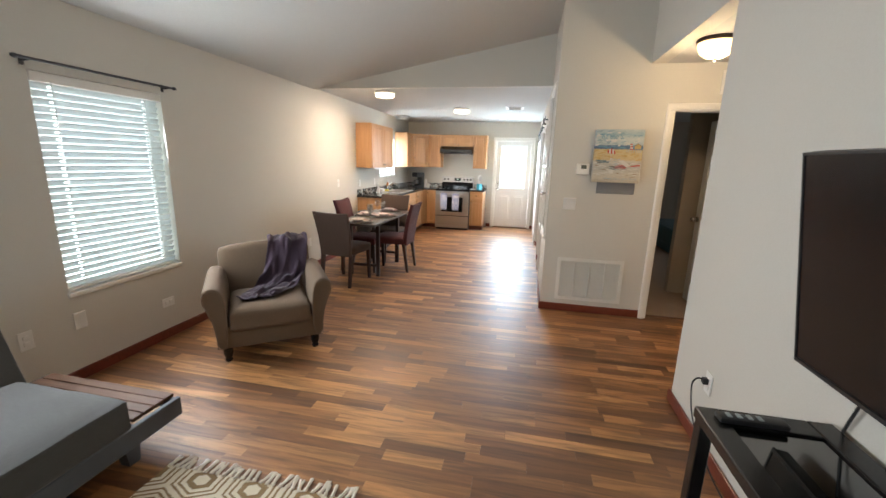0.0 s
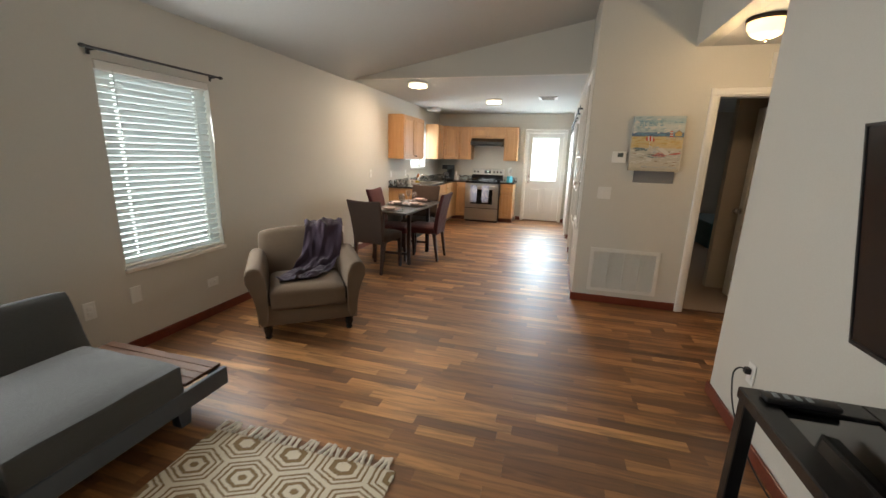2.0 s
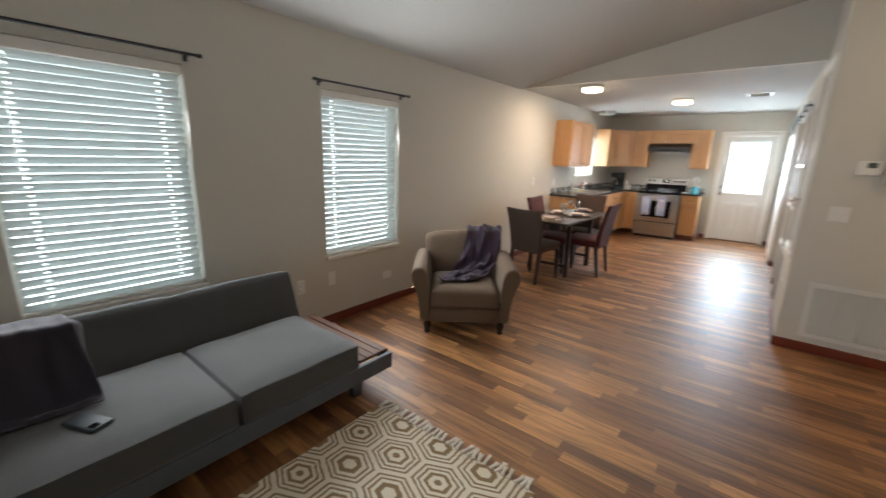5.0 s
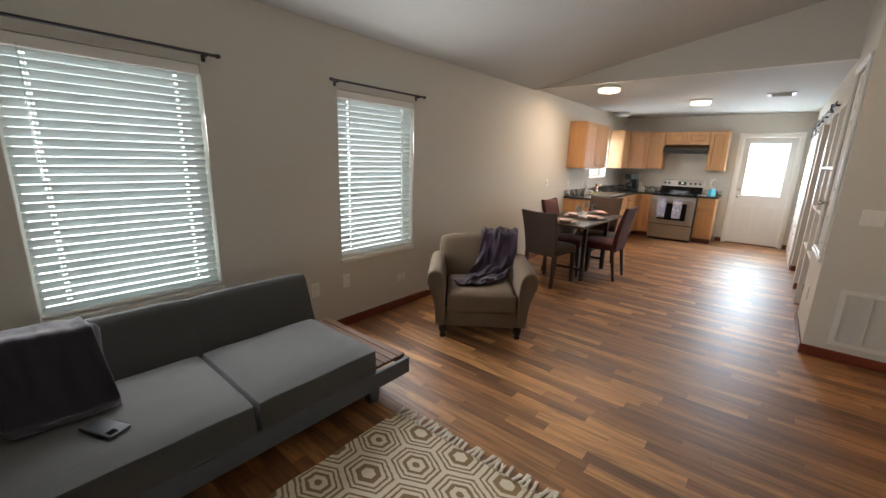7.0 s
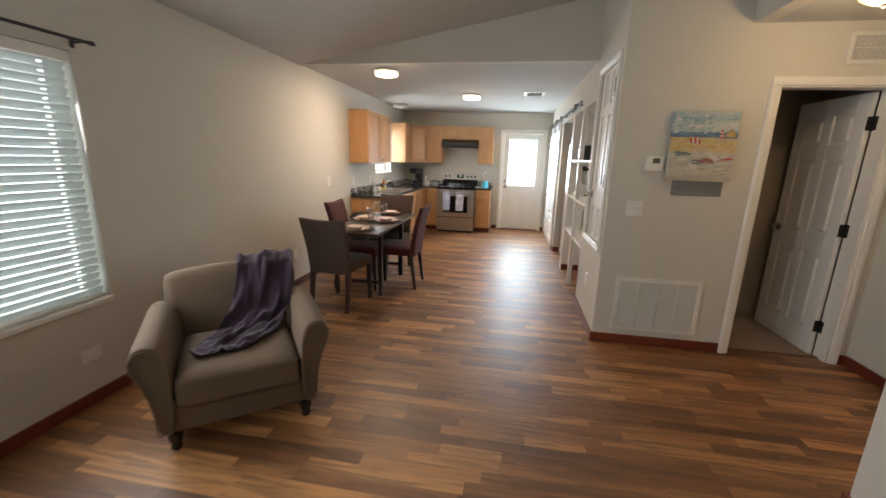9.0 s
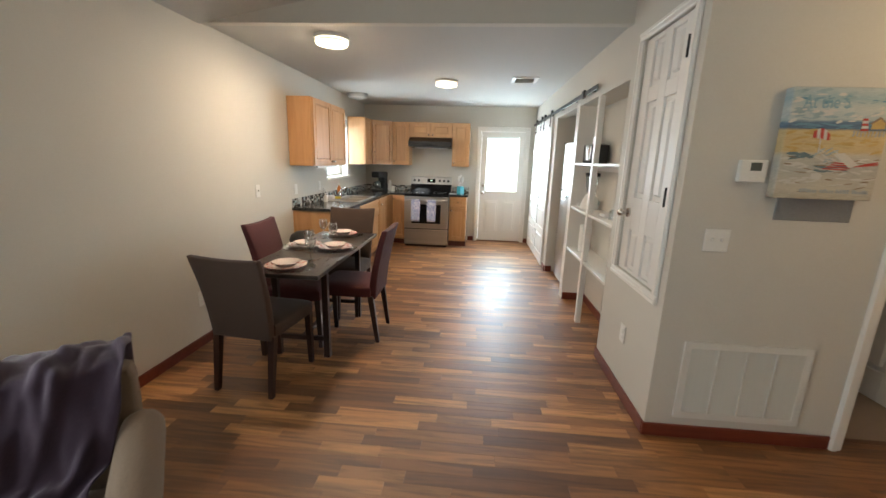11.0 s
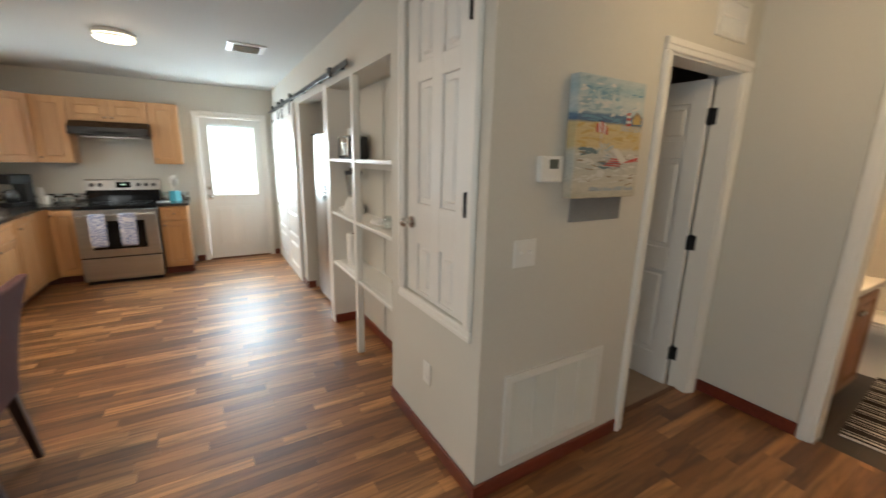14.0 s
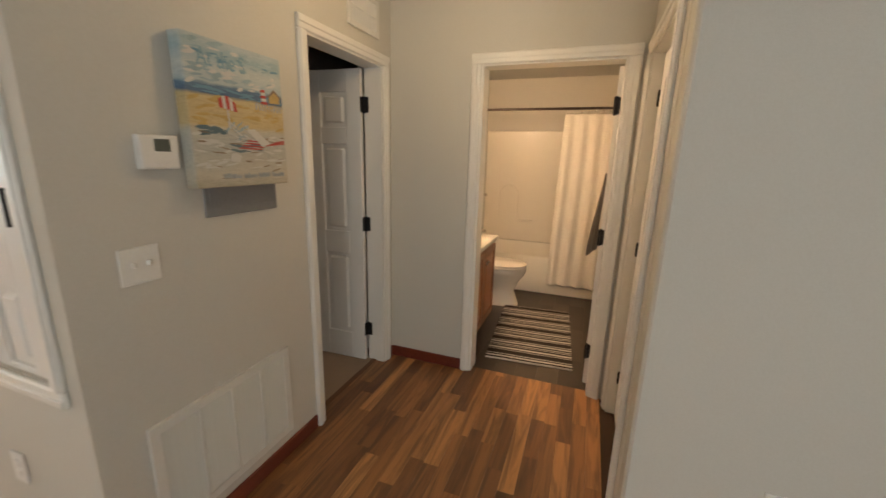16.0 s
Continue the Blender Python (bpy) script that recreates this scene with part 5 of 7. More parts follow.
for i in range(4):
    z = 0.138 + 0.009 * i
    dab([(-0.03 + 0.014 * i, z), (0.075 + 0.012 * i, z - 0.003), (0.085 + 0.012 * i, z + 0.001), (-0.02 + 0.014 * i, z + 0.005)], M_PRED, "painted_stripe", 3)
for i in range(3):
    dab([(0.105 + 0.02 * i, 0.150 + 0.005 * i), (0.205, 0.160 + 0.006 * i), (0.205, 0.164 + 0.006 * i), (0.105 + 0.02 * i, 0.155 + 0.005 * i)], M_PRED, "painted_stripe", 3)
dab([(-0.072, 0.092), (-0.030, 0.088), (-0.022, 0.112), (-0.045, 0.122), (-0.070, 0.116)], M_PWHITE, "painted_bag", 3)
for i in range(5):
    dab([(0.098, 0.310 + 0.011 * i), (0.128 - 0.002 * i, 0.311 + 0.011 * i), (0.127 - 0.002 * i, 0.320 + 0.011 * i), (0.099, 0.320 + 0.011 * i)], M_PRED if i % 2 == 0 else M_PWHITE, "painted_tower", 3)
dab([(0.140, 0.318), (0.195, 0.320), (0.195, 0.342), (0.168, 0.362), (0.140, 0.342)], M_POCHRE, "painted_hut", 3)
dab([(0.132, 0.342), (0.168, 0.372), (0.203, 0.344), (0.198, 0.340), (0.168, 0.362), (0.138, 0.338)], M_PBROWN, "painted_roof", 4)
for i in range(9):
    x = 0.07 + 0.0155 * i
    dab([(x, 0.285), (x + 0.004, 0.285), (x + 0.006, 0.310), (x + 0.001, 0.310)], M_PGREY, "painted_pile", 3)
rng = random.Random(5)
for a, c in ((-0.105, -0.035), (-0.015, 0.045), (0.055, 0.105), (0.125, 0.185)):
    x = a
    while x < c:
        w_ = rng.uniform(0.006, 0.010)
        h_ = rng.uniform(0.010, 0.019)
        dab([(x, 0.030), (x + w_ * 0.7, 0.030), (x + w_ * 0.7, 0.030 + h_), (x, 0.030 + h_)], M_PGREY, "painted_letter_bar", 3)
        x += w_ * 1.3
tx = bpy.data.curves.new("painted_title", 'FONT')
tx.body, tx.size, tx.extrude, tx.space_character = "At the S", 0.082, 0.0004, 1.0
tx.materials.append(M_PTITLE)
t_ = new("painted_title", tx)
t_.parent, t_.matrix_basis = g, pose(-0.165, YF - 0.002, 0.405, 90, 0, 0) @ Matrix.Diagonal((0.72, 1, 1, 1))


# ---------- dining ----------
def dining_chair(mat, label, grp, rise=0.57):
    g = thing("dining_chair", 0, 0, 0, 0, label, "dining chair", grp)
    part("seat", cushion(mk(), -0.225, 0.225, -0.215, 0.235, 0.385, 0.485, 0.014, 0.026, 8), mat, g, smooth=True)
    b = mk()
    n, mrow = 8, 10
    front, rear = [], []
    for i in range(mrow + 1):
        t_ = i / mrow
        z = 0.375 + rise * t_
        wdt = 0.205 + 0.030 * t_
        y = -0.185 - 0.05 * t_ - 0.075 * t_ * t_
        th = 0.062 - 0.020 * t_
        front.append([b.verts.new((wdt * (2 * j / n - 1), y + 0.010 * (1 - (2 * j / n - 1) ** 2), z + (0.014 * (2 * j / n - 1) ** 2 - 0.010 if i == mrow else 0))) for j in range(n + 1)])
        rear.append([b.verts.new((wdt * (2 * j / n - 1), y - th, z + (0.014 * (2 * j / n - 1) ** 2 - 0.010 if i == mrow else 0))) for j in range(n + 1)])
    for i in range(mrow):
        for j in range(n):
            b.faces.new([front[i][j], front[i][j + 1], front[i + 1][j + 1], front[i + 1][j]])
            b.faces.new([rear[i][j + 1], rear[i][j], rear[i + 1][j], rear[i + 1][j + 1]])
        b.faces.new([front[i][0], front[i + 1][0], rear[i + 1][0], rear[i][0]])
        b.faces.new([front[i + 1][n], front[i][n], rear[i][n], rear[i + 1][n]])
    for j in range(n):
        b.faces.new([front[mrow][j], front[mrow][j + 1], rear[mrow][j + 1], rear[mrow][j]])
        b.faces.new([front[0][j + 1], front[0][j], rear[0][j], rear[0][j + 1]])
    bmesh.ops.recalc_face_normals(b, faces=b.faces)
    es = [e for e in b.edges if len(e.link_faces) == 2 and e.calc_face_angle(0) > 0.9]
    bmesh.ops.bevel(b, geom=es, offset=0.012, segments=3, profile=0.5, affect='EDGES')
    part("backrest", b, mat, g, smooth=True)
    for x in (-0.195, 0.195):
        for y, dy in ((-0.205, -0.055), (0.205, 0.012)):
            b = mk()
            h0, h1 = 0.015, 0.022
            lo = [b.verts.new((x + sx * h0, y + dy + sy * h0, 0)) for sx, sy in ((-1, -1), (1, -1), (1, 1), (-1, 1))]
            hi = [b.verts.new((x + sx * h1, y + sy * h1, 0.40)) for sx, sy in ((-1, -1), (1, -1), (1, 1), (-1, 1))]
            b.faces.new(lo[::-1]), b.faces.new(hi)
            for i in range(4):
                b.faces.new([lo[i], lo[(i + 1) % 4], hi[(i + 1) % 4], hi[i]])
            part("leg", b, M_LEG, g, "dark tapered wooden leg")
    return g


GRP = "chairs round the dining table"
c1 = dining_chair(M_CHG, "grey-brown upholstered dining chair with dark wooden legs", GRP, 0.535)
c1.matrix_world = pose(-1.455, 5.32, 0, 0, 0, -7)
dining_chair(M_CHG, "grey-brown upholstered dining chair with dark wooden legs", GRP, 0.605).matrix_world = pose(-1.35, 6.60, 0, 0, 0, 180)
c2 = dining_chair(M_CHR, "burgundy upholstered dining chair with dark wooden legs", GRP)
c2.matrix_world = pose(-1.09, 6.09, 0, 0, 0, 90)
dining_chair(M_CHR, "burgundy upholstered dining chair with dark wooden legs, against the wall", GRP, 0.60).matrix_world = pose(-1.475, 5.93, 0, 0, 0, -88)

g = thing("dining_table", -1.335, 6.003, 0, 0, "dark rectangular dining table with trestle legs", "dining table")
part("tabletop", bx(-0.285, 0.285, -0.752, 0.752, 0.722, 0.75, bev=0.004), M_TABLE, g)
for y in (-0.40, 0.40):
    for x in (-0.19, 0.19):
        part("leg", bx(x - 0.022, x + 0.022, y - 0.022, y + 0.022, 0.0, 0.69, bev=0.003), M_LEG, g)
    part("leg_rail", bx(-0.235, 0.235, y - 0.02, y + 0.02, 0.69, 0.722, bev=0.003), M_LEG, g)
    part("leg_rail", bx(-0.17, 0.17, y - 0.014, y + 0.014, 0.13, 0.165, bev=0.003), M_LEG, g)
part("stretcher", bx(-0.02, 0.02, -0.386, 0.386, 0.135, 0.160, bev=0.003), M_LEG, g)


def setting(x, y, rz):
    z = 0.75
    g = thing("placemat", x, y, z, rz, "clear scalloped glass placemat on the table", "placemat", "place settings on the table")
    b = lathe(mk(), [(0.0, 0.001), (0.165, 0.001), (0.178, 0.005), (0.176, 0.007), (0.0, 0.004)], 36)
    for v in b.verts:
        v.co.x *= 1.12
    part("mat_glass", b, M_JAR, g, smooth=True)
    b = lathe(mk(), [(0.0, 0.008), (0.082, 0.008), (0.098, 0.015), (0.135, 0.022), (0.136, 0.025), (0.098, 0.020), (0.080, 0.012), (0.0, 0.011)], 40)
    solo("dinner_plate", b, M_PLATE, "cream dinner plate with a pink floral rim", "plate", "place settings on the table", smooth=True, m=pose(x, y, z, 0, 0, rz))
    b = lathe(mk(), [(0.0, 0.013), (0.050, 0.013), (0.062, 0.020), (0.080, 0.036), (0.094, 0.042), (0.093, 0.045), (0.076, 0.040), (0.056, 0.024), (0.0, 0.018)], 40)
    solo("bowl", b, M_PLATE, "cream bowl with a pink floral rim on the plate", "bowl", "place settings on the table", smooth=True, m=pose(x, y, z, 0, 0, rz + 40))


setting(-1.335, 5.41, 0)
setting(-1.215, 6.02, 90)
setting(-1.485, 6.05, -90)
setting(-1.35, 6.60, 180)


def goblet(x, y):
    g = thing("wine_glass", x, y, 0.75, 0, "clear stemmed wine glass on the dining table", "wine glass", "wine glasses on the table")
    part("foot", lathe(mk(), [(0.0, 0.0), (0.036, 0.0), (0.036, 0.002), (0.008, 0.006), (0.0045, 0.012), (0.0, 0.012)], 20), M_WINE, g, smooth=True)
    part("stem", tube(mk(), (0, 0, 0.010), (0, 0, 0.085), 0.0042, 0.0050, 10), M_WINE, g)
    part("cup", lathe(mk(), [(0.004, 0.083), (0.022, 0.092), (0.036, 0.115), (0.040, 0.140), (0.037, 0.168), (0.034, 0.182), (0.0325, 0.182), (0.0355, 0.168), (0.0385, 0.140), (0.034, 0.117), (0.02, 0.096), (0.0, 0.088)], 24), M_WINE, g, smooth=True)


for x, y in ((-1.25, 5.62), (-1.357, 5.85), (-1.30, 6.21), (-1.46, 6.40)):
    goblet(x, y)
g = thing("waste_bin", -1.96, 7.06, 0, 0, "black round lidded waste bin beside the kitchen counter", "waste bin")
part("body", lathe(mk(), [(0.0, 0.0), (0.12, 0.0), (0.14, 0.58), (0.0, 0.58)], 28), M_BLKPL, g, smooth=True)
part("lid", lathe(mk(), [(0.146, 0.575), (0.146, 0.60), (0.13, 0.64), (0.08, 0.675), (0.0, 0.685)], 28), M_BLKPL, g, smooth=True)


# ---------- kitchen ----------
def cab_door(g, o, u, w_, h_, nm="cabinet_door", knob_at=None, drawer=False, mat=M_MAPLE):
    """Raised-panel front. o: lower corner, u: direction along the front (unit xy); the front faces to the left of -u."""
    u = Vector((u[0], u[1], 0)).normalized()
    m = Matrix(((u.x, -u.y, 0, o[0]), (u.y, u.x, 0, o[1]), (0, 0, 1, o[2]), (0, 0, 0, 1)))
    b = mk()
    r = 0.030 if drawer else 0.052
    box(b, 0.002, w_ - 0.002, -0.010, 0.0, 0.002, h_ - 0.002)
    for a in ((0, r, 0, h_), (w_ - r, w_, 0, h_), (r, w_ - r, 0, r), (r, w_ - r, h_ - r, h_)):
        box(b, a[0], a[1], -0.019, -0.002, a[2], a[3], bev=0.002)
    bmesh.ops.transform(b, matrix=m, verts=b.verts)
    d = part(nm, b, mat, g)
    if h_ - 2 * r > 0.05:
        b = mk()
        box(b, r + 0.013, w_ - r - 0.013, -0.017, -0.006, r + 0.013, h_ - r - 0.013, bev=0.0105)
        bmesh.ops.transform(b, matrix=m, verts=b.verts)
        part("raised_panel", b, mat, d)
    if knob_at:
        b = mk()
        tube(b, (knob_at[0], -0.018, knob_at[1]), (knob_at[0], -0.034, knob_at[1]), 0.006)
        bmesh.ops.create_uvsphere(b, u_segments=12, v_segments=8, radius=0.014, matrix=Matrix.Translation((knob_at[0], -0.040, knob_at[1])))
        bmesh.ops.transform(b, matrix=m, verts=b.verts)
        part("knob", b, M_CHROME, d, "small nickel knob", True)
    return d


WG, BG = "maple wall cabinets", "maple base cabinets"
UZ0, UZ1 = 1.383, 2.125
XU, YU = XL + 0.275, YB - 0.31
g = thing("wall_cabinet", 0, 0, 0, 0, "maple two-door wall cabinet on the long wall", "wall cabinet", WG)
part("body", bx(XL, XU, 7.285, 8.365, UZ0, UZ1, bev=0.002), M_MAPLE, g)
cab_door(g, (XU, 7.295, UZ0 + 0.012), (0, 1), 0.525, UZ1 - UZ0 - 0.024, knob_at=(0.495, 0.04))
cab_door(g, (XU, 7.83, UZ0 + 0.012), (0, 1), 0.525, UZ1 - UZ0 - 0.024, knob_at=(0.03, 0.04))
part("light_rail", bx(XU - 0.03, XU - 0.002, 7.42, 8.04, UZ0 - 0.022, UZ0), M_PLASTIC, g)
g = thing("wall_cabinet", 0, 0, 0, 0, "narrow maple wall cabinet beside the kitchen window", "wall cabinet", WG)
part("body", bx(XL, XU, 9.335, 9.73, UZ0, UZ1, bev=0.002), M_MAPLE, g)
cab_door(g, (XU, 9.345, UZ0 + 0.012), (0, 1), 0.375, UZ1 - UZ0 - 0.024)
g = thing("wall_cabinet", 0, 0, 0, 0, "diagonal maple corner wall cabinet", "wall cabinet", WG)
part("body", prism(mk(), [(XL, 9.732), (XU, 9.732), (XU + 0.305, YU), (XU + 0.305, YB), (XL, YB)], UZ0, UZ1, 'z'), M_MAPLE, g)
L_ = math.hypot(0.305, YU - 9.732)
ud = Vector((0.305, YU - 9.732)).normalized()
cab_door(g, (XU + ud.x * 0.02, 9.732 + ud.y * 0.02, UZ0 + 0.012), ud, L_ - 0.04, UZ1 - UZ0 - 0.024, knob_at=(0.03, 0.20))
xa = XU + 0.305
g = thing("wall_cabinet", 0, 0, 0, 0, "single maple wall cabinet beside the range hood", "wall cabinet", WG)
part("body", bx(xa + 0.001, -1.292, YU, YB, UZ0, UZ1, bev=0.002), M_MAPLE, g)
cab_door(g, (xa + 0.008, YU, UZ0 + 0.012), (1, 0), -1.292 - xa - 0.016, UZ1 - UZ0 - 0.024, knob_at=(0.03, 0.05))
g = thing("wall_cabinet", 0, 0, 0, 0, "short two-door maple wall cabinet over the range hood", "wall cabinet", WG)
part("body", bx(-1.291, -0.532, YU, YB, 1.868, UZ1, bev=0.002), M_MAPLE, g)
for x in (-1.283, -0.909):
    cab_door(g, (x, YU, 1.878), (1, 0), 0.366, 0.237, knob_at=((0.33 if x < -1 else 0.03), 0.035))
g = thing("wall_cabinet", 0, 0, 0, 0, "single maple wall cabinet beside the back door", "wall cabinet", WG)
part("body", bx(-0.531, -0.228, YU, YB, UZ0, UZ1, bev=0.002), M_MAPLE, g)
cab_door(g, (-0.523, YU, UZ0 + 0.012), (1, 0), 0.287, UZ1 - UZ0 - 0.024, knob_at=(0.03, 0.05))

g = thing("range_hood", -0.91, 0, 0.006, 0, "black under-cabinet range hood", "range hood")
b = prism(mk(), [(YB, 1.861), (YU - 0.02, 1.861), (YU - 0.15, 1.79), (YU - 0.15, 1.705), (YB, 1.685)], -0.377, 0.372, 'x')
part("body", b, M_BLACK, g)
part("control_strip", bx(-0.15, 0.15, YU - 0.154, YU - 0.150, 1.715, 1.745), M_GLASSBLK, g)
part("grease_filter", bx(-0.28, 0.28, YU - 0.12, YB - 0.05, 1.678, 1.686), M_STEEL, g)

# base cabinets
XF, YF2, ZT = XL + 0.585, YB - 0.60, 0.875
g = thing("base_cabinet", 0, 0, 0, 0, "maple end panel cabinet closing the counter", "base cabinet", BG)
part("body", bx(XL, XF, 7.30, 7.36, 0.09, ZT, bev=0.002), M_MAPLE, g)
part("toe_kick", bx(XL, XF - 0.06, 7.305, 7.36, 0.0, 0.09), M_KICK, g)
g = thing("dishwasher", 0, 0, 0, 0, "stainless steel dishwasher under the counter", "dishwasher")
part("tub", bx(XL + 0.02, XF - 0.02, 7.365, 7.965, 0.09, ZT - 0.005), M_BLKPL, g)
part("door", bx(XF - 0.02, XF + 0.012, 7.368, 7.962, 0.12, 0.755, bev=0.004), M_STEEL, g)
part("control_panel", bx(XF - 0.02, XF + 0.014, 7.368, 7.962, 0.76, ZT - 0.006, bev=0.004), M_BLKPL, g)
part("handle", tube(mk(), (XF + 0.035, 7.42, 0.735), (XF + 0.035, 7.91, 0.735), 0.010), M_STEEL, g)
part("toe_kick", bx(XL, XF - 0.06, 7.365, 7.965, 0.0, 0.09), M_BLKPL, g)
g = thing("base_cabinet", 0, 0, 0, 0, "maple sink cabinet with a false drawer and two doors", "base cabinet", BG)
part("body", bx(XL, XF, 7.97, 8.99, 0.09, ZT, bev=0.002), M_MAPLE, g)
part("toe_kick", bx(XL, XF - 0.06, 7.97, 8.99, 0.0, 0.09), M_KICK, g)
cab_door(g, (XF, 7.985, 0.705), (0, 1), 0.99, 0.15, "drawer_front", drawer=True)
cab_door(g, (XF, 7.985, 0.115), (0, 1), 0.492, 0.575, knob_at=(0.465, 0.535))
cab_door(g, (XF, 8.483, 0.115), (0, 1), 0.492, 0.575, knob_at=(0.028, 0.535))
g = thing("base_cabinet", 0, 0, 0, 0, "diagonal maple corner base cabinet", "base cabinet", BG)
part("body", prism(mk(), [(XL, 8.992), (XF, 8.992), (XF, 9.56), (XF + 0.06, YF2), (XF + 0.06, YB), (XL, YB)], 0.09, ZT, 'z'), M_MAPLE, g)
part("toe_kick", prism(mk(), [(XL, 8.992), (XF - 0.06, 8.992), (XF - 0.06, YF2 + 0.05), (XF + 0.06, YF2 + 0.06), (XF + 0.06, YB), (XL, YB)], 0.0, 0.09, 'z'), M_KICK, g)
cab_door(g, (XF, 9.005, 0.115), (0, 1), 0.50, 0.745, knob_at=(0.028, 0.66))
xs = XF + 0.061
g = thing("base_cabinet", 0, 0, 0, 0, "narrow maple base cabinet between corner and stove", "base cabinet", BG)
part("body", bx(xs, -1.295, YF2, YB, 0.09, ZT, bev=0.002), M_MAPLE, g)
part("toe_kick", bx(xs, -1.295, YF2 + 0.06, YB, 0.0, 0.09), M_KICK, g)
cab_door(g, (xs + 0.004, YF2, 0.115), (1, 0), -1.295 - xs - 0.008, 0.745, knob_at=(0.02, 0.69))
g = thing("base_cabinet", 0, 0, 0, 0, "narrow maple base cabinet with a drawer beside the back door", "base cabinet", BG)
part("body", bx(-0.528, -0.235, YF2, YB, 0.09, ZT, bev=0.002), M_MAPLE, g)
part("toe_kick", bx(-0.528, -0.228, YF2 + 0.03, YB, 0.0, 0.09), M_KICK, g)
cab_door(g, (-0.522, YF2, 0.70), (1, 0), 0.281, 0.155, "drawer_front", knob_at=(0.143, 0.078), drawer=True)
cab_door(g, (-0.522, YF2, 0.115), (1, 0), 0.281, 0.57, knob_at=(0.03, 0.52))

# worktops
SX0, SX1, SY0, SY1 = XL + 0.115, XL + 0.535, 8.10, 8.90
b = mk()
for a in ((XL, XF + 0.025, 7.28, SY0), (XL, XF + 0.025, SY1, YF2 - 0.025), (XL, SX0, SY0, SY1), (SX1, XF + 0.025, SY0, SY1), (XL, -1.295, YF2 - 0.025, YB)):
    box(b, a[0], a[1], a[2], a[3], ZT, ZT + 0.032)
solo("worktop", b, M_GRAN, "dark speckled granite-look kitchen worktop", "worktop")
solo("worktop", bx(-0.53, -0.205, YF2 - 0.025, YB, ZT, ZT + 0.032, bev=0.003), M_GRAN, "short dark worktop beside the back door", "worktop")
ZW = ZT + 0.032


def splash(name, x0, x1, y0, y1):
    """Backsplash band of small glass and stone tiles in a staggered row."""
    along = 'x' if x1 - x0 > y1 - y0 else 'y'
    g = thing(name, 0, 0, 0, 0, "mosaic tile backsplash band of black, grey and white tiles", "backsplash", kind="structure")
    part("grout", bx(x0, x1, y0, y1, ZW, ZW + 0.098), M_GROUT, g)
    rng = random.Random(int(abs(x0 * 10)) + int(y0))
    ln = (x1 - x0) if along == 'x' else (y1 - y0)
    ms = {}
    for r in range(4):
        p = 0.002
        while p < ln - 0.012:
            L = min(rng.choice((0.024, 0.048, 0.048)), ln - p - 0.002)
            key = round(L, 3)
            if key not in ms:
                ms[key] = mesh_of("tile", bx(0.0, L - 0.002, -0.0035, 0.001, 0, 0.0225, bev=0.0008), M_MOSAIC)
            z = ZW + 0.001 + r * 0.0245
            same("tile", ms[key], g, pose(x0 + p, y0, z) if along == 'x' else pose(x1, y0 + p, z, 0, 0, 90))
            p += L
    return g


splash("backsplash_west", XL + 0.0005, XL + 0.008, 7.285, YB - 0.012)
splash("backsplash_north", XL + 0.012, -1.30, YB - 0.008, YB - 0.0005)
splash("backsplash_east", -0.525, -0.21, YB - 0.008, YB - 0.0005)

# sink and tap
g = thing("kitchen_sink", 0, 0, 0, 0, "stainless steel double-bowl sink set in the worktop", "sink")
b = mk()
ym = (SY0 + SY1) / 2
for a in ((SX0 - 0.02, SX1 + 0.02, SY0 - 0.02, SY0 + 0.02), (SX0 - 0.02, SX1 + 0.02, SY1 - 0.02, SY1 + 0.02), (SX0 - 0.02, SX0 + 0.05, SY0 + 0.02, SY1 - 0.02),
          (SX1 - 0.02, SX1 + 0.02, SY0 + 0.02, SY1 - 0.02), (SX0 + 0.05, SX1 - 0.02, ym - 0.02, ym + 0.02)):
    box(b, *a, ZW, ZW + 0.006)
part("rim", b, M_STEEL, g)
for a, c in ((SY0 + 0.021, ym - 0.021), (ym + 0.021, SY1 - 0.021)):
    b = mk()
    box(b, SX0 + 0.051, SX1 - 0.021, a, c, ZW - 0.17, ZW + 0.004)
    bmesh.ops.delete(b, geom=[f for f in b.faces if f.normal.z > 0.9], context='FACES_ONLY')
    bw = part("bowl", b, M_STEEL, g)
    s = bw.modifiers.new("thickness", 'SOLIDIFY')
    s.thickness, s.offset = 0.002, 1.0
g = thing("kitchen_tap", SX0 + 0.015, ym, ZW + 0.006, 0, "chrome single-lever kitchen tap", "tap")
part("base", lathe(mk(), [(0.0, 0.0), (0.03, 0.0), (0.028, 0.03), (0.022, 0.08), (0.0, 0.09)], 18), M_CHROME, g, smooth=True)
b = mk()
pts = [Vector((0, 0, 0.06)), Vector((0.05, 0, 0.12)), Vector((0.11, 0, 0.155)), Vector((0.17, 0, 0.15)), Vector((0.205, 0, 0.115))]
for p, q in zip(pts, pts[1:]):
    tube(b, p, q, 0.012, seg=12)
part("spout", b, M_CHROME, g, smooth=True)
part("lever", tube(mk(), (0, 0, 0.085), (0.03, 0.05, 0.14), 0.007), M_CHROME, g)


def bottle(name, x, y, mat, h, r, label, cat, cap=M_PLASTIC):
    g = thing(name, x, y, ZW, 0, label, cat)
    part("body", lathe(mk(), [(0.0, 0.0), (r, 0.0), (r, h * 0.62), (r * 0.45, h * 0.78), (r * 0.4, h * 0.86), (0.0, h * 0.86)], 18), mat, g, smooth=True)
    part("pump", lathe(mk(), [(0.0, h * 0.85), (r * 0.5, h * 0.85), (r * 0.5, h * 0.92), (r * 0.2, h * 0.93), (r * 0.2, h), (0.0, h)], 12), cap, g)


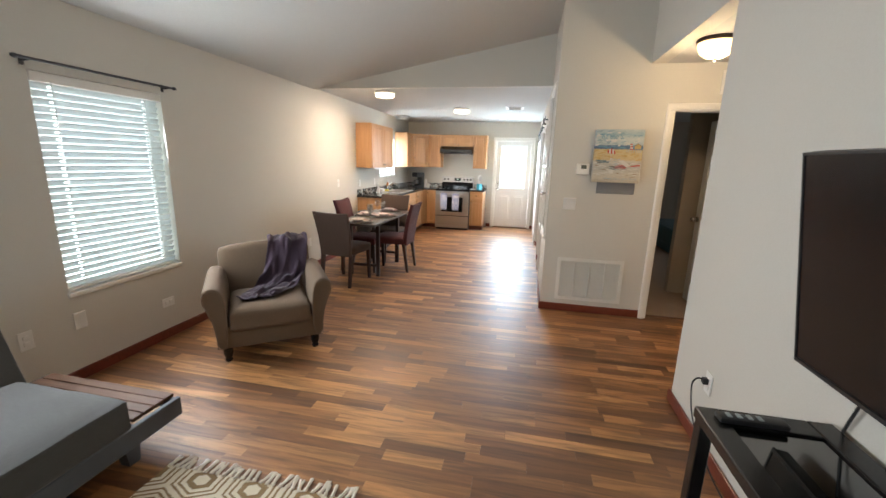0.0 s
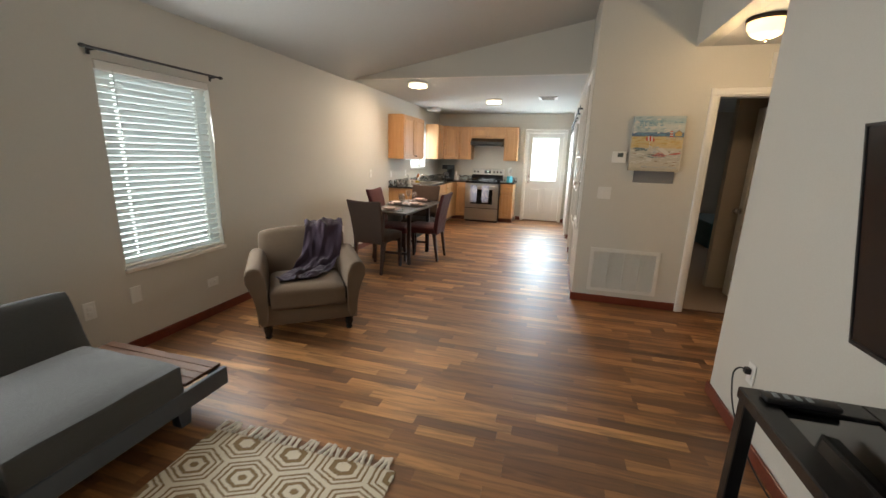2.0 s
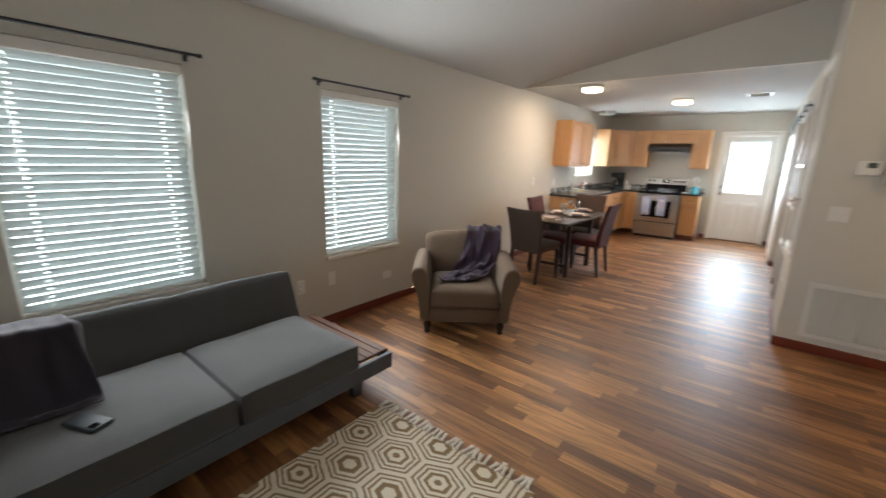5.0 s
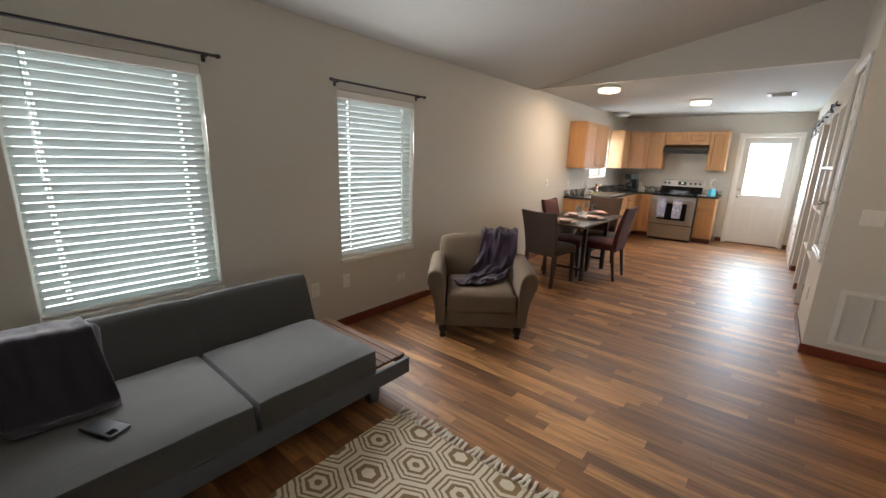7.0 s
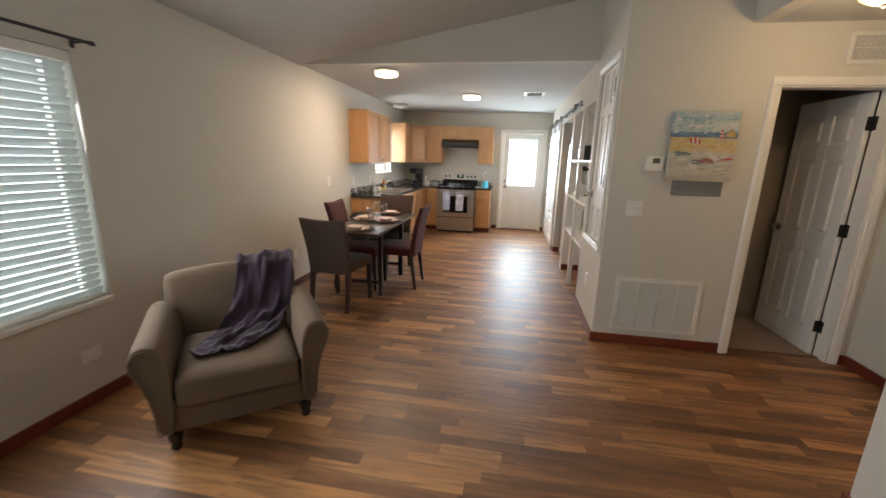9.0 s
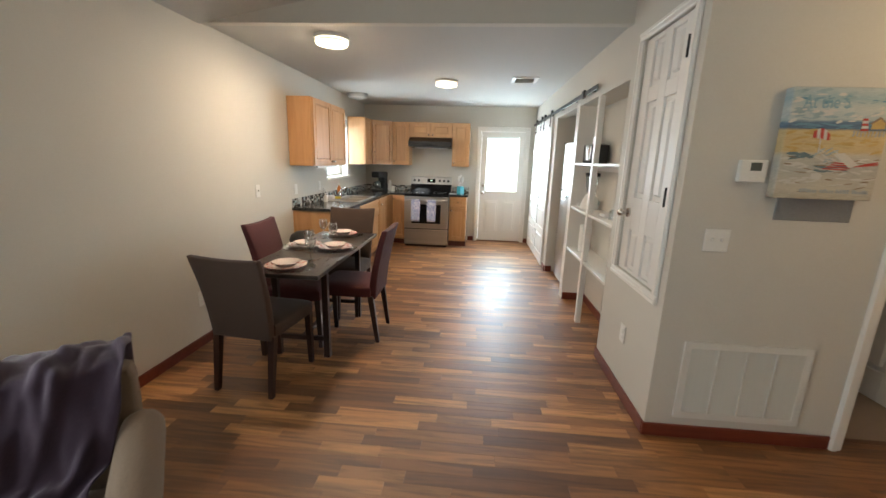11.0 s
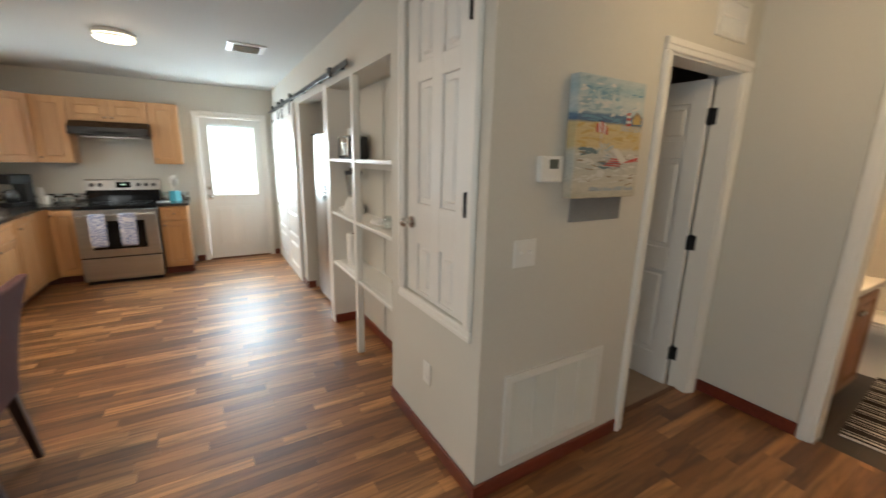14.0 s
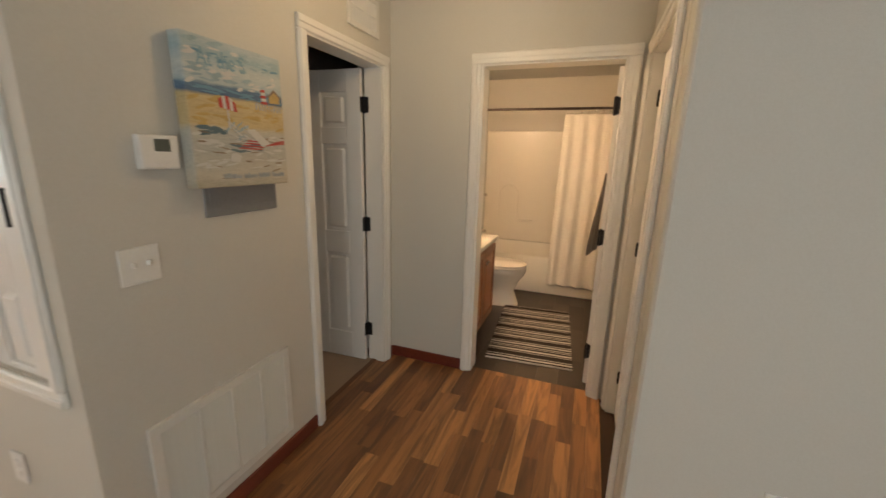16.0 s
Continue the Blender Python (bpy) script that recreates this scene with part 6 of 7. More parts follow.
bottle("soap_bottle", XL + 0.085, 8.04, M_JAR, 0.19, 0.032, "clear soap bottle with a white pump", "soap bottle")
bottle("soap_bottle", XL + 0.06, 8.70, M_ORANGE, 0.20, 0.030, "amber dish soap bottle behind the sink", "soap bottle")
bottle("soap_bottle", XL + 0.13, 7.98, M_PLASTIC, 0.12, 0.026, "small white bottle beside the sink", "soap bottle")
solo("sponge", bx(-0.05, 0.05, -0.03, 0.03, 0.006, 0.036, bev=0.006), M_YEL, "yellow sponge on the sink rim", "sponge", m=pose(SX0 + 0.03, 8.38, ZW, 0, 0, 20))
b = cushion(mk(), -0.07, 0.07, -0.05, 0.05, 0.0, 0.045, 0.01, 0.02, 5)
for v in b.verts:
    v.co += 0.012 * Vector(noise.noise_vector(v.co * 22))
solo("dishcloth", b, M_PAPER, "white crumpled dishcloth beside the sink", "dishcloth", smooth=True, m=pose(SX0 - 0.02, 8.20, ZW + 0.012))

g = thing("coffee_maker", -1.83, 10.04, ZW, -35, "black drip coffee maker with a glass carafe", "coffee maker")
part("base", bx(-0.09, 0.09, -0.13, 0.11, 0, 0.035, bev=0.008), M_BLKPL, g)
part("tower", bx(-0.09, 0.09, 0.03, 0.11, 0.035, 0.33, bev=0.01), M_BLKPL, g)
part("filter_head", bx(-0.095, 0.095, -0.12, 0.112, 0.24, 0.345, bev=0.015, seg=2), M_BLKPL, g)
cf = part("carafe", lathe(mk(), [(0.0, 0.037), (0.058, 0.037), (0.068, 0.08), (0.062, 0.14), (0.046, 0.175), (0.044, 0.175), (0.06, 0.138), (0.065, 0.08), (0.055, 0.041), (0.0, 0.041)], 24, (0, -0.045, 0)), M_TINT, g, "smoked glass carafe", True)
b = mk()
for p, q in (((0, -0.105, 0.16), (0, -0.15, 0.15)), ((0, -0.15, 0.15), (0, -0.15, 0.08)), ((0, -0.15, 0.08), (0, -0.11, 0.07))):
    tube(b, p, q, 0.008, seg=8)
part("handle", b, M_BLKPL, cf)
g = thing("mug", -1.60, 10.08, ZW, 20, "white coffee mug on the counter", "mug")
part("cup", lathe(mk(), [(0.0, 0.0), (0.038, 0.0), (0.041, 0.05), (0.042, 0.098), (0.039, 0.098), (0.037, 0.05), (0.034, 0.006), (0.0, 0.006)], 22), M_PORC, g, smooth=True)
b = mk()
ring = [(0.040 + 0.030 * math.cos(a), 0, 0.050 + 0.030 * math.sin(a)) for a in [radians(-90 + 180 * i / 8) for i in range(9)]]
for p, q in zip(ring, ring[1:]):
    tube(b, p, q, 0.005, seg=8)
part("handle", b, M_PORC, g)
solo("canister", lathe(mk(), [(0.0, 0.0), (0.032, 0.0), (0.032, 0.15), (0.026, 0.165), (0.026, 0.185), (0.0, 0.19)], 20), M_PAPER, "pale canister beside the coffee maker", "canister", smooth=True, m=pose(-1.68, 10.18, ZW))

g = thing("utensil_holder", -0.36, 10.09, ZW, 0, "turquoise holder with white kitchen utensils", "utensil holder")
b = mk()
lathe(b, [(0.0, 0.0), (0.068, 0.0), (0.062, 0.13), (0.057, 0.13), (0.062, 0.006), (0.0, 0.006)], 4)
part("pot", b, M_TURQ, g)
for i, (dx, dy, h) in enumerate(((0.0, 0.02, 0.33), (0.03, 0.0, 0.30), (-0.03, 0.0, 0.31), (0.01, -0.02, 0.28))):
    b = tube(mk(), (dx * 0.6, dy * 0.6, 0.01), (dx, dy, h - 0.07), 0.006, seg=8)
    box(b, dx - 0.022, dx + 0.022, dy - 0.004, dy + 0.004, h - 0.08, h, bev=0.004)
    part("utensil", b, M_STEEL if i % 2 else M_PLASTIC, g)
solo("spoon_rest", cushion(mk(), -0.07, 0.07, -0.045, 0.045, 0, 0.02, 0.004, 0.009, 4), M_PGREY, "small grey spoon rest by the stove", "spoon rest", smooth=True, m=pose(-0.48, 9.85, ZW))

# stove
g = thing("stove", -0.912, 0, 0, 0, "stainless steel electric stove with a black glass top", "stove")
x0, x1, yf = -0.380, 0.380, 9.60
part("body", bx(x0, x1, yf, YB - 0.02, 0.03, 0.885, bev=0.003), M_BLKPL, g)
part("cooktop", bx(x0 - 0.002, x1 + 0.002, yf - 0.02, YB - 0.07, 0.885, 0.918, bev=0.004), M_GLASSBLK, g, "black glass cooktop")
for x, y, r in ((-0.19, 9.78, 0.10), (0.19, 9.78, 0.085), (-0.19, 10.03, 0.075), (0.19, 10.03, 0.10)):
    part("burner_ring", lathe(mk(), [(r, 0.9182), (r + 0.004, 0.9186), (r + 0.008, 0.9182)], 32, (x, y, 0)), M_PGREY, g)
b = prism(mk(), [(YB - 0.02, 0.90), (YB - 0.09, 0.90), (YB - 0.075, 1.165), (YB - 0.055, 1.18), (YB - 0.02, 1.18)], x0, x1, 'x')
bg_ = part("backguard", b, M_STEELH, g, "brushed steel control panel")
part("lower_backguard", bx(x0 + 0.002, x1 - 0.002, YB - 0.094, YB - 0.085, 0.905, 1.045), M_GLASSBLK, g)
part("clock_display", bx(-0.075, 0.075, YB - 0.088, YB - 0.080, 1.075, 1.145), M_GLASSBLK, bg_)
part("clock_digits", bx(-0.022, 0.022, YB - 0.0895, YB - 0.0875, 1.105, 1.125), glow("green_digits", (0.2, 1.0, 0.45), 0.25), bg_)
for x in (-0.315, -0.235, 0.155, 0.235, 0.315):
    b = tube(mk(), (x, YB - 0.078, 1.11), (x, YB - 0.108, 1.108), 0.024, 0.020, 18)
    box(b, x - 0.004, x + 0.004, YB - 0.116, YB - 0.10, 1.088, 1.13)
    part("knob", b, M_BLKPL, bg_)
dr = part("oven_door", bx(x0 + 0.003, x1 - 0.003, yf - 0.040, yf, 0.325, 0.875, bev=0.006), M_STEELH, g, "stainless oven door")
part("oven_window", bx(-0.25, 0.25, yf - 0.043, yf - 0.038, 0.415, 0.745), M_GLASSBLK, dr)
part("top_trim", bx(x0 + 0.003, x1 - 0.003, yf - 0.030, yf + 0.01, 0.845, 0.884), M_GLASSBLK, dr)
b = tube(mk(), (x0 + 0.03, yf - 0.085, 0.815), (x1 - 0.03, yf - 0.085, 0.815), 0.013, seg=14)
for x in (x0 + 0.05, x1 - 0.05):
    tube(b, (x, yf - 0.085, 0.815), (x, yf - 0.036, 0.815), 0.009, seg=10)
part("handle", b, M_STEELH, dr)
part("drawer", bx(x0 + 0.003, x1 - 0.003, yf - 0.036, yf, 0.045, 0.308, bev=0.006), M_STEELH, g, "stainless storage drawer")
part("plinth", bx(x0 + 0.02, x1 - 0.02, yf + 0.01, YB - 0.1, 0.0, 0.045), M_BLKPL, g)
for x, wd in ((-1.085, 0.15), (-0.815, 0.155)):
    b = mk()
    n = 10
    yh = yf - 0.085
    path = [(yh + 0.020, 0.60)] + [(yh + 0.017, 0.80)] + [(yh + 0.017 * math.cos(a), 0.815 + 0.017 * math.sin(a)) for a in [radians(20 + 140 * i / 6) for i in range(7)]] + [(yh - 0.017, 0.80), (yh - 0.020, 0.65), (yh - 0.021, 0.445)]
    gr = [[b.verts.new((x - wd / 2 + wd * j / n, y + 0.003 * math.sin(j * 1.4 + z * 9), z)) for j in range(n + 1)] for y, z in path]
    for a, c in zip(gr, gr[1:]):
        for j in range(n):
            b.faces.new([a[j], a[j + 1], c[j + 1], c[j]])
    cloth(solo("dish_towel", b, M_DISHT, "white dish towel with a blue pattern hung on the oven handle", "dish towel", "dish towels on the oven"), 0.004, 1)

# ---------- fridge and shelf niche ----------
g = thing("fridge", 1.01, 7.93, 0, -90, "brushed stainless top-freezer fridge in a wall niche", "fridge")


def fridge_door(z0, z1):
    b = mk()
    pts = [(-0.345, 0.06)] + [(0.345 * math.sin(a), 0.06 - 0.055 * math.cos(a) ** 0.6 if math.cos(a) > 0 else 0.06) for a in [radians(-88 + 176 * i / 16) for i in range(17)]] + [(0.345, 0.06)]
    prism(b, pts, z0, z1, 'z')
    return b


part("cabinet", bx(-0.342, 0.342, 0.065, 0.70, 0.03, 1.735, bev=0.006), surf("fridge_side", (0.10, 0.10, 0.10), 0.5), g)
for z0, z1, hz in ((0.05, 1.165, 1.12), (1.178, 1.735, 1.22)):
    d = part("door", fridge_door(z0, z1), M_STEEL, g, "brushed stainless fridge door", True)
    b = mk()
    box(b, 0.16, 0.335, -0.010, 0.045, hz - 0.022, hz + 0.022, bev=0.008)
    part("handle", b, M_BLKPL, d)
part("plinth", bx(-0.33, 0.33, 0.07, 0.65, 0.0, 0.04), M_BLKPL, g)
for z in (1.735,):
    part("hinge_cap", bx(-0.34, -0.27, 0.02, 0.10, z, z + 0.018, bev=0.004), M_BLKPL, g)

g = thing("shelf_unit", 0, 0, 0, 0, "white painted built-in shelves with open front posts", "shelves", kind="structure")
part("front_post", bx(XR - 0.002, XR + 0.045, 6.57, 6.622, 0.0, NZ, bev=0.003), M_TRIM, g)
part("side_panel", bx(XR - 0.002, 1.76, 7.25, 7.375, 0.0, NZ + 0.03, bev=0.003), M_TRIM, g)
for z in (0.605, 1.055, 1.505):
    part("shelf", bx(XR + 0.047, 1.188, 5.912, 7.248, z - 0.02, z, bev=0.002), M_TRIM, g)
    part("shelf_lip", bx(XR + 0.005, XR + 0.0455, 5.912, 6.568, z - 0.024, z, bev=0.002), M_TRIM, g)
    part("shelf_lip", bx(XR + 0.005, XR + 0.0455, 6.624, 7.248, z - 0.024, z, bev=0.002), M_TRIM, g)
    part("cleat", bx(1.170, 1.188, 5.92, 7.24, z - 0.075, z - 0.0205), M_TRIM, g)
for y in (6.30, 6.62):
    part("back_batten", bx(1.184, 1.1895, y, y + 0.05, 0.09, NZ - 0.003), M_WALL, g)

g = thing("toaster", 1.08, 7.02, 1.505, 90, "chrome two-slot toaster with black ends on a shelf", "toaster")
part("shell", bx(-0.125, 0.125, -0.085, 0.085, 0.012, 0.185, bev=0.025, seg=3), M_CHROME, g, smooth=True)
for s in (-1, 1):
    part("end_cap", bx(s * 0.135 - 0.012, s * 0.135 + 0.012, -0.080, 0.080, 0.008, 0.175, bev=0.010, seg=2), M_BLKPL, g)
part("base", bx(-0.13, 0.13, -0.078, 0.078, 0.0, 0.014), M_BLKPL, g)
for s in (-1, 1):
    part("slot", bx(-0.10, 0.10, s * 0.035 - 0.014, s * 0.035 + 0.014, 0.184, 0.1865), M_BLKPL, g)
solo("small_box", bx(-0.05, 0.05, -0.03, 0.03, 0.0, 0.055, bev=0.002), M_PAPER, "small white box on top of the toaster", "box", m=pose(1.08, 7.02, 1.6917, 0, 0, 85))

g = thing("blender", 1.08, 7.02, 1.055, 60, "white blender with a clear jug and black lid", "blender")
part("base", lathe(mk(), [(0.0, 0.0), (0.088, 0.0), (0.090, 0.03), (0.075, 0.09), (0.055, 0.125), (0.052, 0.14), (0.0, 0.14)], 20), M_PLASTIC, g, smooth=True)
part("dial", tube(mk(), (0, -0.078, 0.06), (0, -0.092, 0.058), 0.022), M_PGREY, g)
part("jug", lathe(mk(), [(0.045, 0.14), (0.052, 0.17), (0.068, 0.33), (0.065, 0.33), (0.049, 0.17), (0.0, 0.15)], 20), M_JAR, g, "clear jug", True)
part("lid", lathe(mk(), [(0.0, 0.325), (0.070, 0.325), (0.072, 0.355), (0.035, 0.36), (0.032, 0.378), (0.0, 0.378)], 20), M_BLKPL, g, "black lid", True)
b = mk()
for p, q in (((0.06, 0, 0.31), (0.105, 0, 0.30)), ((0.105, 0, 0.30), (0.10, 0, 0.20)), ((0.10, 0, 0.20), (0.055, 0, 0.19))):
    tube(b, p, q, 0.008, seg=8)
part("handle", b, M_JAR, g)
b = cushion(mk(), -0.06, 0.06, -0.04, 0.04, 0.0, 0.04, 0.006, 0.018, 5)
solo("folded_cloth", b, M_PAPER, "white folded cloth beside the blender", "cloth", smooth=True, m=pose(1.05, 7.15, 1.055))
g = thing("paper_towel_roll", 1.08, 7.06, 0.605, 0, "white paper towel roll standing on a shelf", "paper towel")
part("roll", lathe(mk(), [(0.02, 0.0), (0.060, 0.0), (0.0605, 0.002), (0.0605, 0.268), (0.060, 0.27), (0.02, 0.27), (0.02, 0.0)], 28), M_PAPER, g, smooth=True)
part("core", lathe(mk(), [(0.0195, 0.001), (0.0195, 0.271), (0.0175, 0.271), (0.0175, 0.001)], 16), M_SLAT, g)
g = thing("glass_jar", 1.05, 6.22, 1.055, 0, "small clear glass jar on a shelf", "jar")
part("jar_body", lathe(mk(), [(0.0, 0.0), (0.033, 0.0), (0.034, 0.07), (0.026, 0.085), (0.024, 0.085), (0.031, 0.068), (0.030, 0.004), (0.0, 0.004)], 18), M_JAR, g, smooth=True)
part("filling", lathe(mk(), [(0.0, 0.005), (0.029, 0.005), (0.029, 0.045), (0.0, 0.05)], 16), M_PAPER, g)
solo("salt_shaker", lathe(mk(), [(0.0, 0.0), (0.022, 0.0), (0.020, 0.055), (0.014, 0.075), (0.0, 0.080)], 16), M_PORC, "small white shaker on a shelf", "shaker", smooth=True, m=pose(1.07, 6.13, 1.055))
solo("folded_cloth", cushion(mk(), -0.07, 0.07, -0.055, 0.055, 0.0, 0.035, 0.006, 0.015, 5), M_PAPER, "white folded napkins on a shelf", "cloth", smooth=True, m=pose(1.08, 6.40, 1.055, 0, 0, 10))

# ---------- bathroom ----------
XTUB = 4.74
g = thing("bathtub", 0, 0, 0, 0, "cream moulded bathtub with a surround", "bathtub")
b = mk()
box(b, XTUB, BX1, BY0, BY1, 0.0, 0.44)
top = [f for f in b.faces if f.normal.z > 0.9]
r_ = bmesh.ops.inset_region(b, faces=top, thickness=0.07)
bmesh.ops.translate(b, verts=list({v for f in top for v in f.verts}), vec=(0, 0, -0.34))
bmesh.ops.bevel(b, geom=[e for e in b.edges if e.calc_length() > 0.3], offset=0.02, segments=3, profile=0.5, affect='EDGES')
part("tub", b, M_PORC, g, smooth=True)
part("surround", bx(BX1 - 0.02, BX1 - 0.002, BY0, BY1, 0.445, 1.83, bev=0.006), M_SURR, g, "glossy cream surround panel")
for y in (BY0 + 0.001, BY1 - 0.021):
    part("surround_end", bx(XTUB + 0.02, BX1 - 0.02, y, y + 0.02, 0.445, 1.83, bev=0.006), M_SURR, g)
b = mk()
ring = [(BX1 - 0.024, 4.66 + 0.12 * math.cos(a), 1.03 + 0.13 * math.sin(a)) for a in [radians(180 * i / 14) for i in range(15)]]
ring = [(BX1 - 0.024, 4.78, 0.72)] + ring + [(BX1 - 0.024, 4.54, 0.72)]
for p, q in zip(ring, ring[1:]):
    tube(b, p, q, 0.006, seg=8)
part("moulded_arch", b, M_SURR, g, smooth=True)
part("soap_ledge", bx(BX1 - 0.07, BX1 - 0.02, 4.33, 4.53, 0.70, 0.72, bev=0.008), M_SURR, g)
b = tube(mk(), (5.12, BY1 - 0.021, 1.05), (5.12, BY1 - 0.05, 1.05), 0.05, seg=20)
tube(b, (5.12, BY1 - 0.05, 1.05), (5.10, BY1 - 0.13, 1.05), 0.016)
part("tub_valve", b, M_CHROME, g, "chrome tub valve")
b = tube(mk(), (5.12, BY1 - 0.021, 0.60), (5.12, BY1 - 0.14, 0.59), 0.022)
part("tub_spout", b, M_CHROME, g)
g = thing("curtain_rail", 0, 0, 0, 0, "dark bronze shower curtain rail", "shower rail")
part("pole", tube(mk(), (XTUB + 0.03, BY0, 2.005), (XTUB + 0.03, BY1, 2.005), 0.013), M_BRONZE, g)
for y in (BY0, BY1 - 0.012):
    part("flange", tube(mk(), (XTUB + 0.03, y, 2.005), (XTUB + 0.03, y + 0.012, 2.005), 0.03), M_BRONZE, g)
b = mk()
n, mrow = 90, 12
gr = []
for i in range(mrow + 1):
    t_ = i / mrow
    z = 1.965 - 1.845 * t_
    row = []
    for j in range(n + 1):
        u = j / n
        y = 3.18 + 0.82 * u * (1.0 + 0.05 * t_)
        x = XTUB - 0.03 + 0.055 * (1 - 0.55 * t_) + 0.020 * math.sin(u * 38 + 0.5 * math.sin(t_ * 3)) * (0.55 + 0.45 * t_) + 0.010 * noise.noise(Vector((u * 7, t_ * 3, 3)))
        row.append(b.verts.new((x - 0.035 * t_, y, z)))
    gr.append(row)
for a, c in zip(gr, gr[1:]):
    for j in range(n):
        b.faces.new([a[j], a[j + 1], c[j + 1], c[j]])
sc = cloth(solo("shower_curtain", b, M_CURT, "white shower curtain drawn halfway along the rail", "shower curtain"), 0.003, 1)
for i in range(10):
    y = 3.23 + i * 0.068
    me_b = mk()
    rr = [(XTUB + 0.03 + 0.022 * math.sin(a), y, 1.985 + 0.034 * math.cos(a)) for a in [radians(36 * k) for k in range(10)]]
    for p, q in zip(rr, rr[1:] + rr[:1]):
        tube(me_b, p, q, 0.0025, seg=5)
    part("curtain_ring", me_b, M_CHROME, sc)

g = thing("toilet", 4.27, BY1 - 0.05, 0, 0, "white porcelain toilet with a closed lid", "toilet")
b = mk()
rows = []
for z, ry, rx, cy in ((0.0, 0.24, 0.105, -0.44), (0.03, 0.235, 0.10, -0.44), (0.16, 0.19, 0.085, -0.44), (0.26, 0.21, 0.11, -0.46), (0.34, 0.255, 0.165, -0.475), (0.385, 0.265, 0.178, -0.48), (0.40, 0.26, 0.172, -0.48)):
    rows.append([b.verts.new((rx * math.cos(a), cy + ry * math.sin(a), z)) for a in [2 * math.pi * i / 28 for i in range(28)]])
for a, c in zip(rows, rows[1:]):
    for i in range(28):
        b.faces.new([a[i], a[(i + 1) % 28], c[(i + 1) % 28], c[i]])
b.faces.new(rows[0][::-1]), b.faces.new(rows[-1])
part("bowl", b, M_PORC, g, smooth=True)


def oval(z0, z1, rx, ry, cy):
    b = mk()
    rg = [[b.verts.new((rx * k * math.cos(a), cy + ry * k * math.sin(a), z)) for a in [2 * math.pi * i / 28 for i in range(28)]] for z, k in ((z0, 0.985), (z0 + 0.004, 1.0), (z1 - 0.005, 1.0), (z1, 0.96))]
    for a, c in zip(rg, rg[1:]):
        for i in range(28):
            b.faces.new([a[i], a[(i + 1) % 28], c[(i + 1) % 28], c[i]])
    b.faces.new(rg[0][::-1]), b.faces.new(rg[-1])
    return b


part("seat", oval(0.404, 0.424, 0.184, 0.235, -0.505), M_PORC, g, smooth=True)
part("lid", oval(0.428, 0.450, 0.185, 0.238, -0.505), M_PORC, g, smooth=True)
part("tank", bx(-0.21, 0.21, -0.20, -0.005, 0.39, 0.74, bev=0.02, seg=3), M_PORC, g, smooth=True)
part("tank_lid", bx(-0.22, 0.22, -0.21, 0.0, 0.742, 0.78, bev=0.01, seg=2), M_PORC, g, smooth=True)
part("pedestal_back", bx(-0.10, 0.10, -0.30, -0.03, 0.0, 0.39, bev=0.03, seg=3), M_PORC, g, smooth=True)
part("flush_lever", tube(mk(), (-0.16, -0.21, 0.68), (-0.09, -0.225, 0.67), 0.006), M_CHROME, g)

g = thing("bathroom_vanity", 0, 0, 0, 0, "reddish wooden bathroom vanity with two doors", "vanity")
M_VAN = wood("vanity_wood", (0.20, 0.070, 0.026), (0.33, 0.135, 0.055), 0.4, along=2, ring=8)
part("body", bx(XE + T + 0.01, 3.74, 4.44, BY1, 0.09, 0.785, bev=0.002), M_VAN, g)
part("toe_kick", bx(XE + T + 0.01, 3.74, 4.50, BY1, 0.0, 0.09), M_KICK, g)
for x in (XE + T + 0.03, 3.355):
    cab_door(g, (x, 4.44, 0.12), (1, 0), 0.37, 0.64, knob_at=((0.34 if x < 3.2 else 0.03), 0.55), mat=M_VAN)
part("countertop", bx(XE + T + 0.002, 3.765, 4.41, BY1 - 0.001, 0.785, 0.825, bev=0.008, seg=2), M_PORC, g, "white cultured-marble top", True)
part("upstand", bx(XE + T + 0.002, 3.765, BY1 - 0.02, BY1 - 0.001, 0.825, 0.91, bev=0.004), M_PORC, g)
bt = thing("hand_soap", 3.64, 4.62, 0.825, 0, "dark pump soap bottle on the vanity", "soap bottle")
part("body", lathe(mk(), [(0.0, 0.0), (0.03, 0.0), (0.03, 0.09), (0.012, 0.11), (0.0, 0.11)], 16), M_PORC, bt, smooth=True)
part("pump", lathe(mk(), [(0.0, 0.108), (0.014, 0.108), (0.014, 0.13), (0.004, 0.132), (0.004, 0.155), (0.0, 0.155)], 12), M_BLKPL, bt)
g = thing("basin_tap", 3.36, 4.88, 0.825, 0, "chrome basin tap on the vanity", "tap")
part("body", lathe(mk(), [(0.0, 0.0), (0.025, 0.0), (0.02, 0.08), (0.0, 0.085)], 16), M_CHROME, g, smooth=True)
part("spout", tube(mk(), (0, 0, 0.06), (0, -0.12, 0.09), 0.011), M_CHROME, g)
g = thing("vanity_lamp", 3.45, BY1, 2.05, 0, "lit wall lamp over the bathroom vanity", "wall lamp")
part("backplate", bx(-0.25, 0.25, -0.025, 0, -0.05, 0.05, bev=0.006), M_BRONZE, g)
for x in (-0.17, 0.0, 0.17):
    s = part("shade", lathe(mk(), [(0.03, 0.05), (0.05, 0.0), (0.065, -0.08), (0.062, -0.08), (0.047, 0.0), (0.028, 0.05)], 18, (x, -0.10, 0)), lamp_glass("lit_bath_glass", (1.0, 0.75, 0.45), 5.0), g, "frosted glass shade", True)
    s.visible_shadow = False

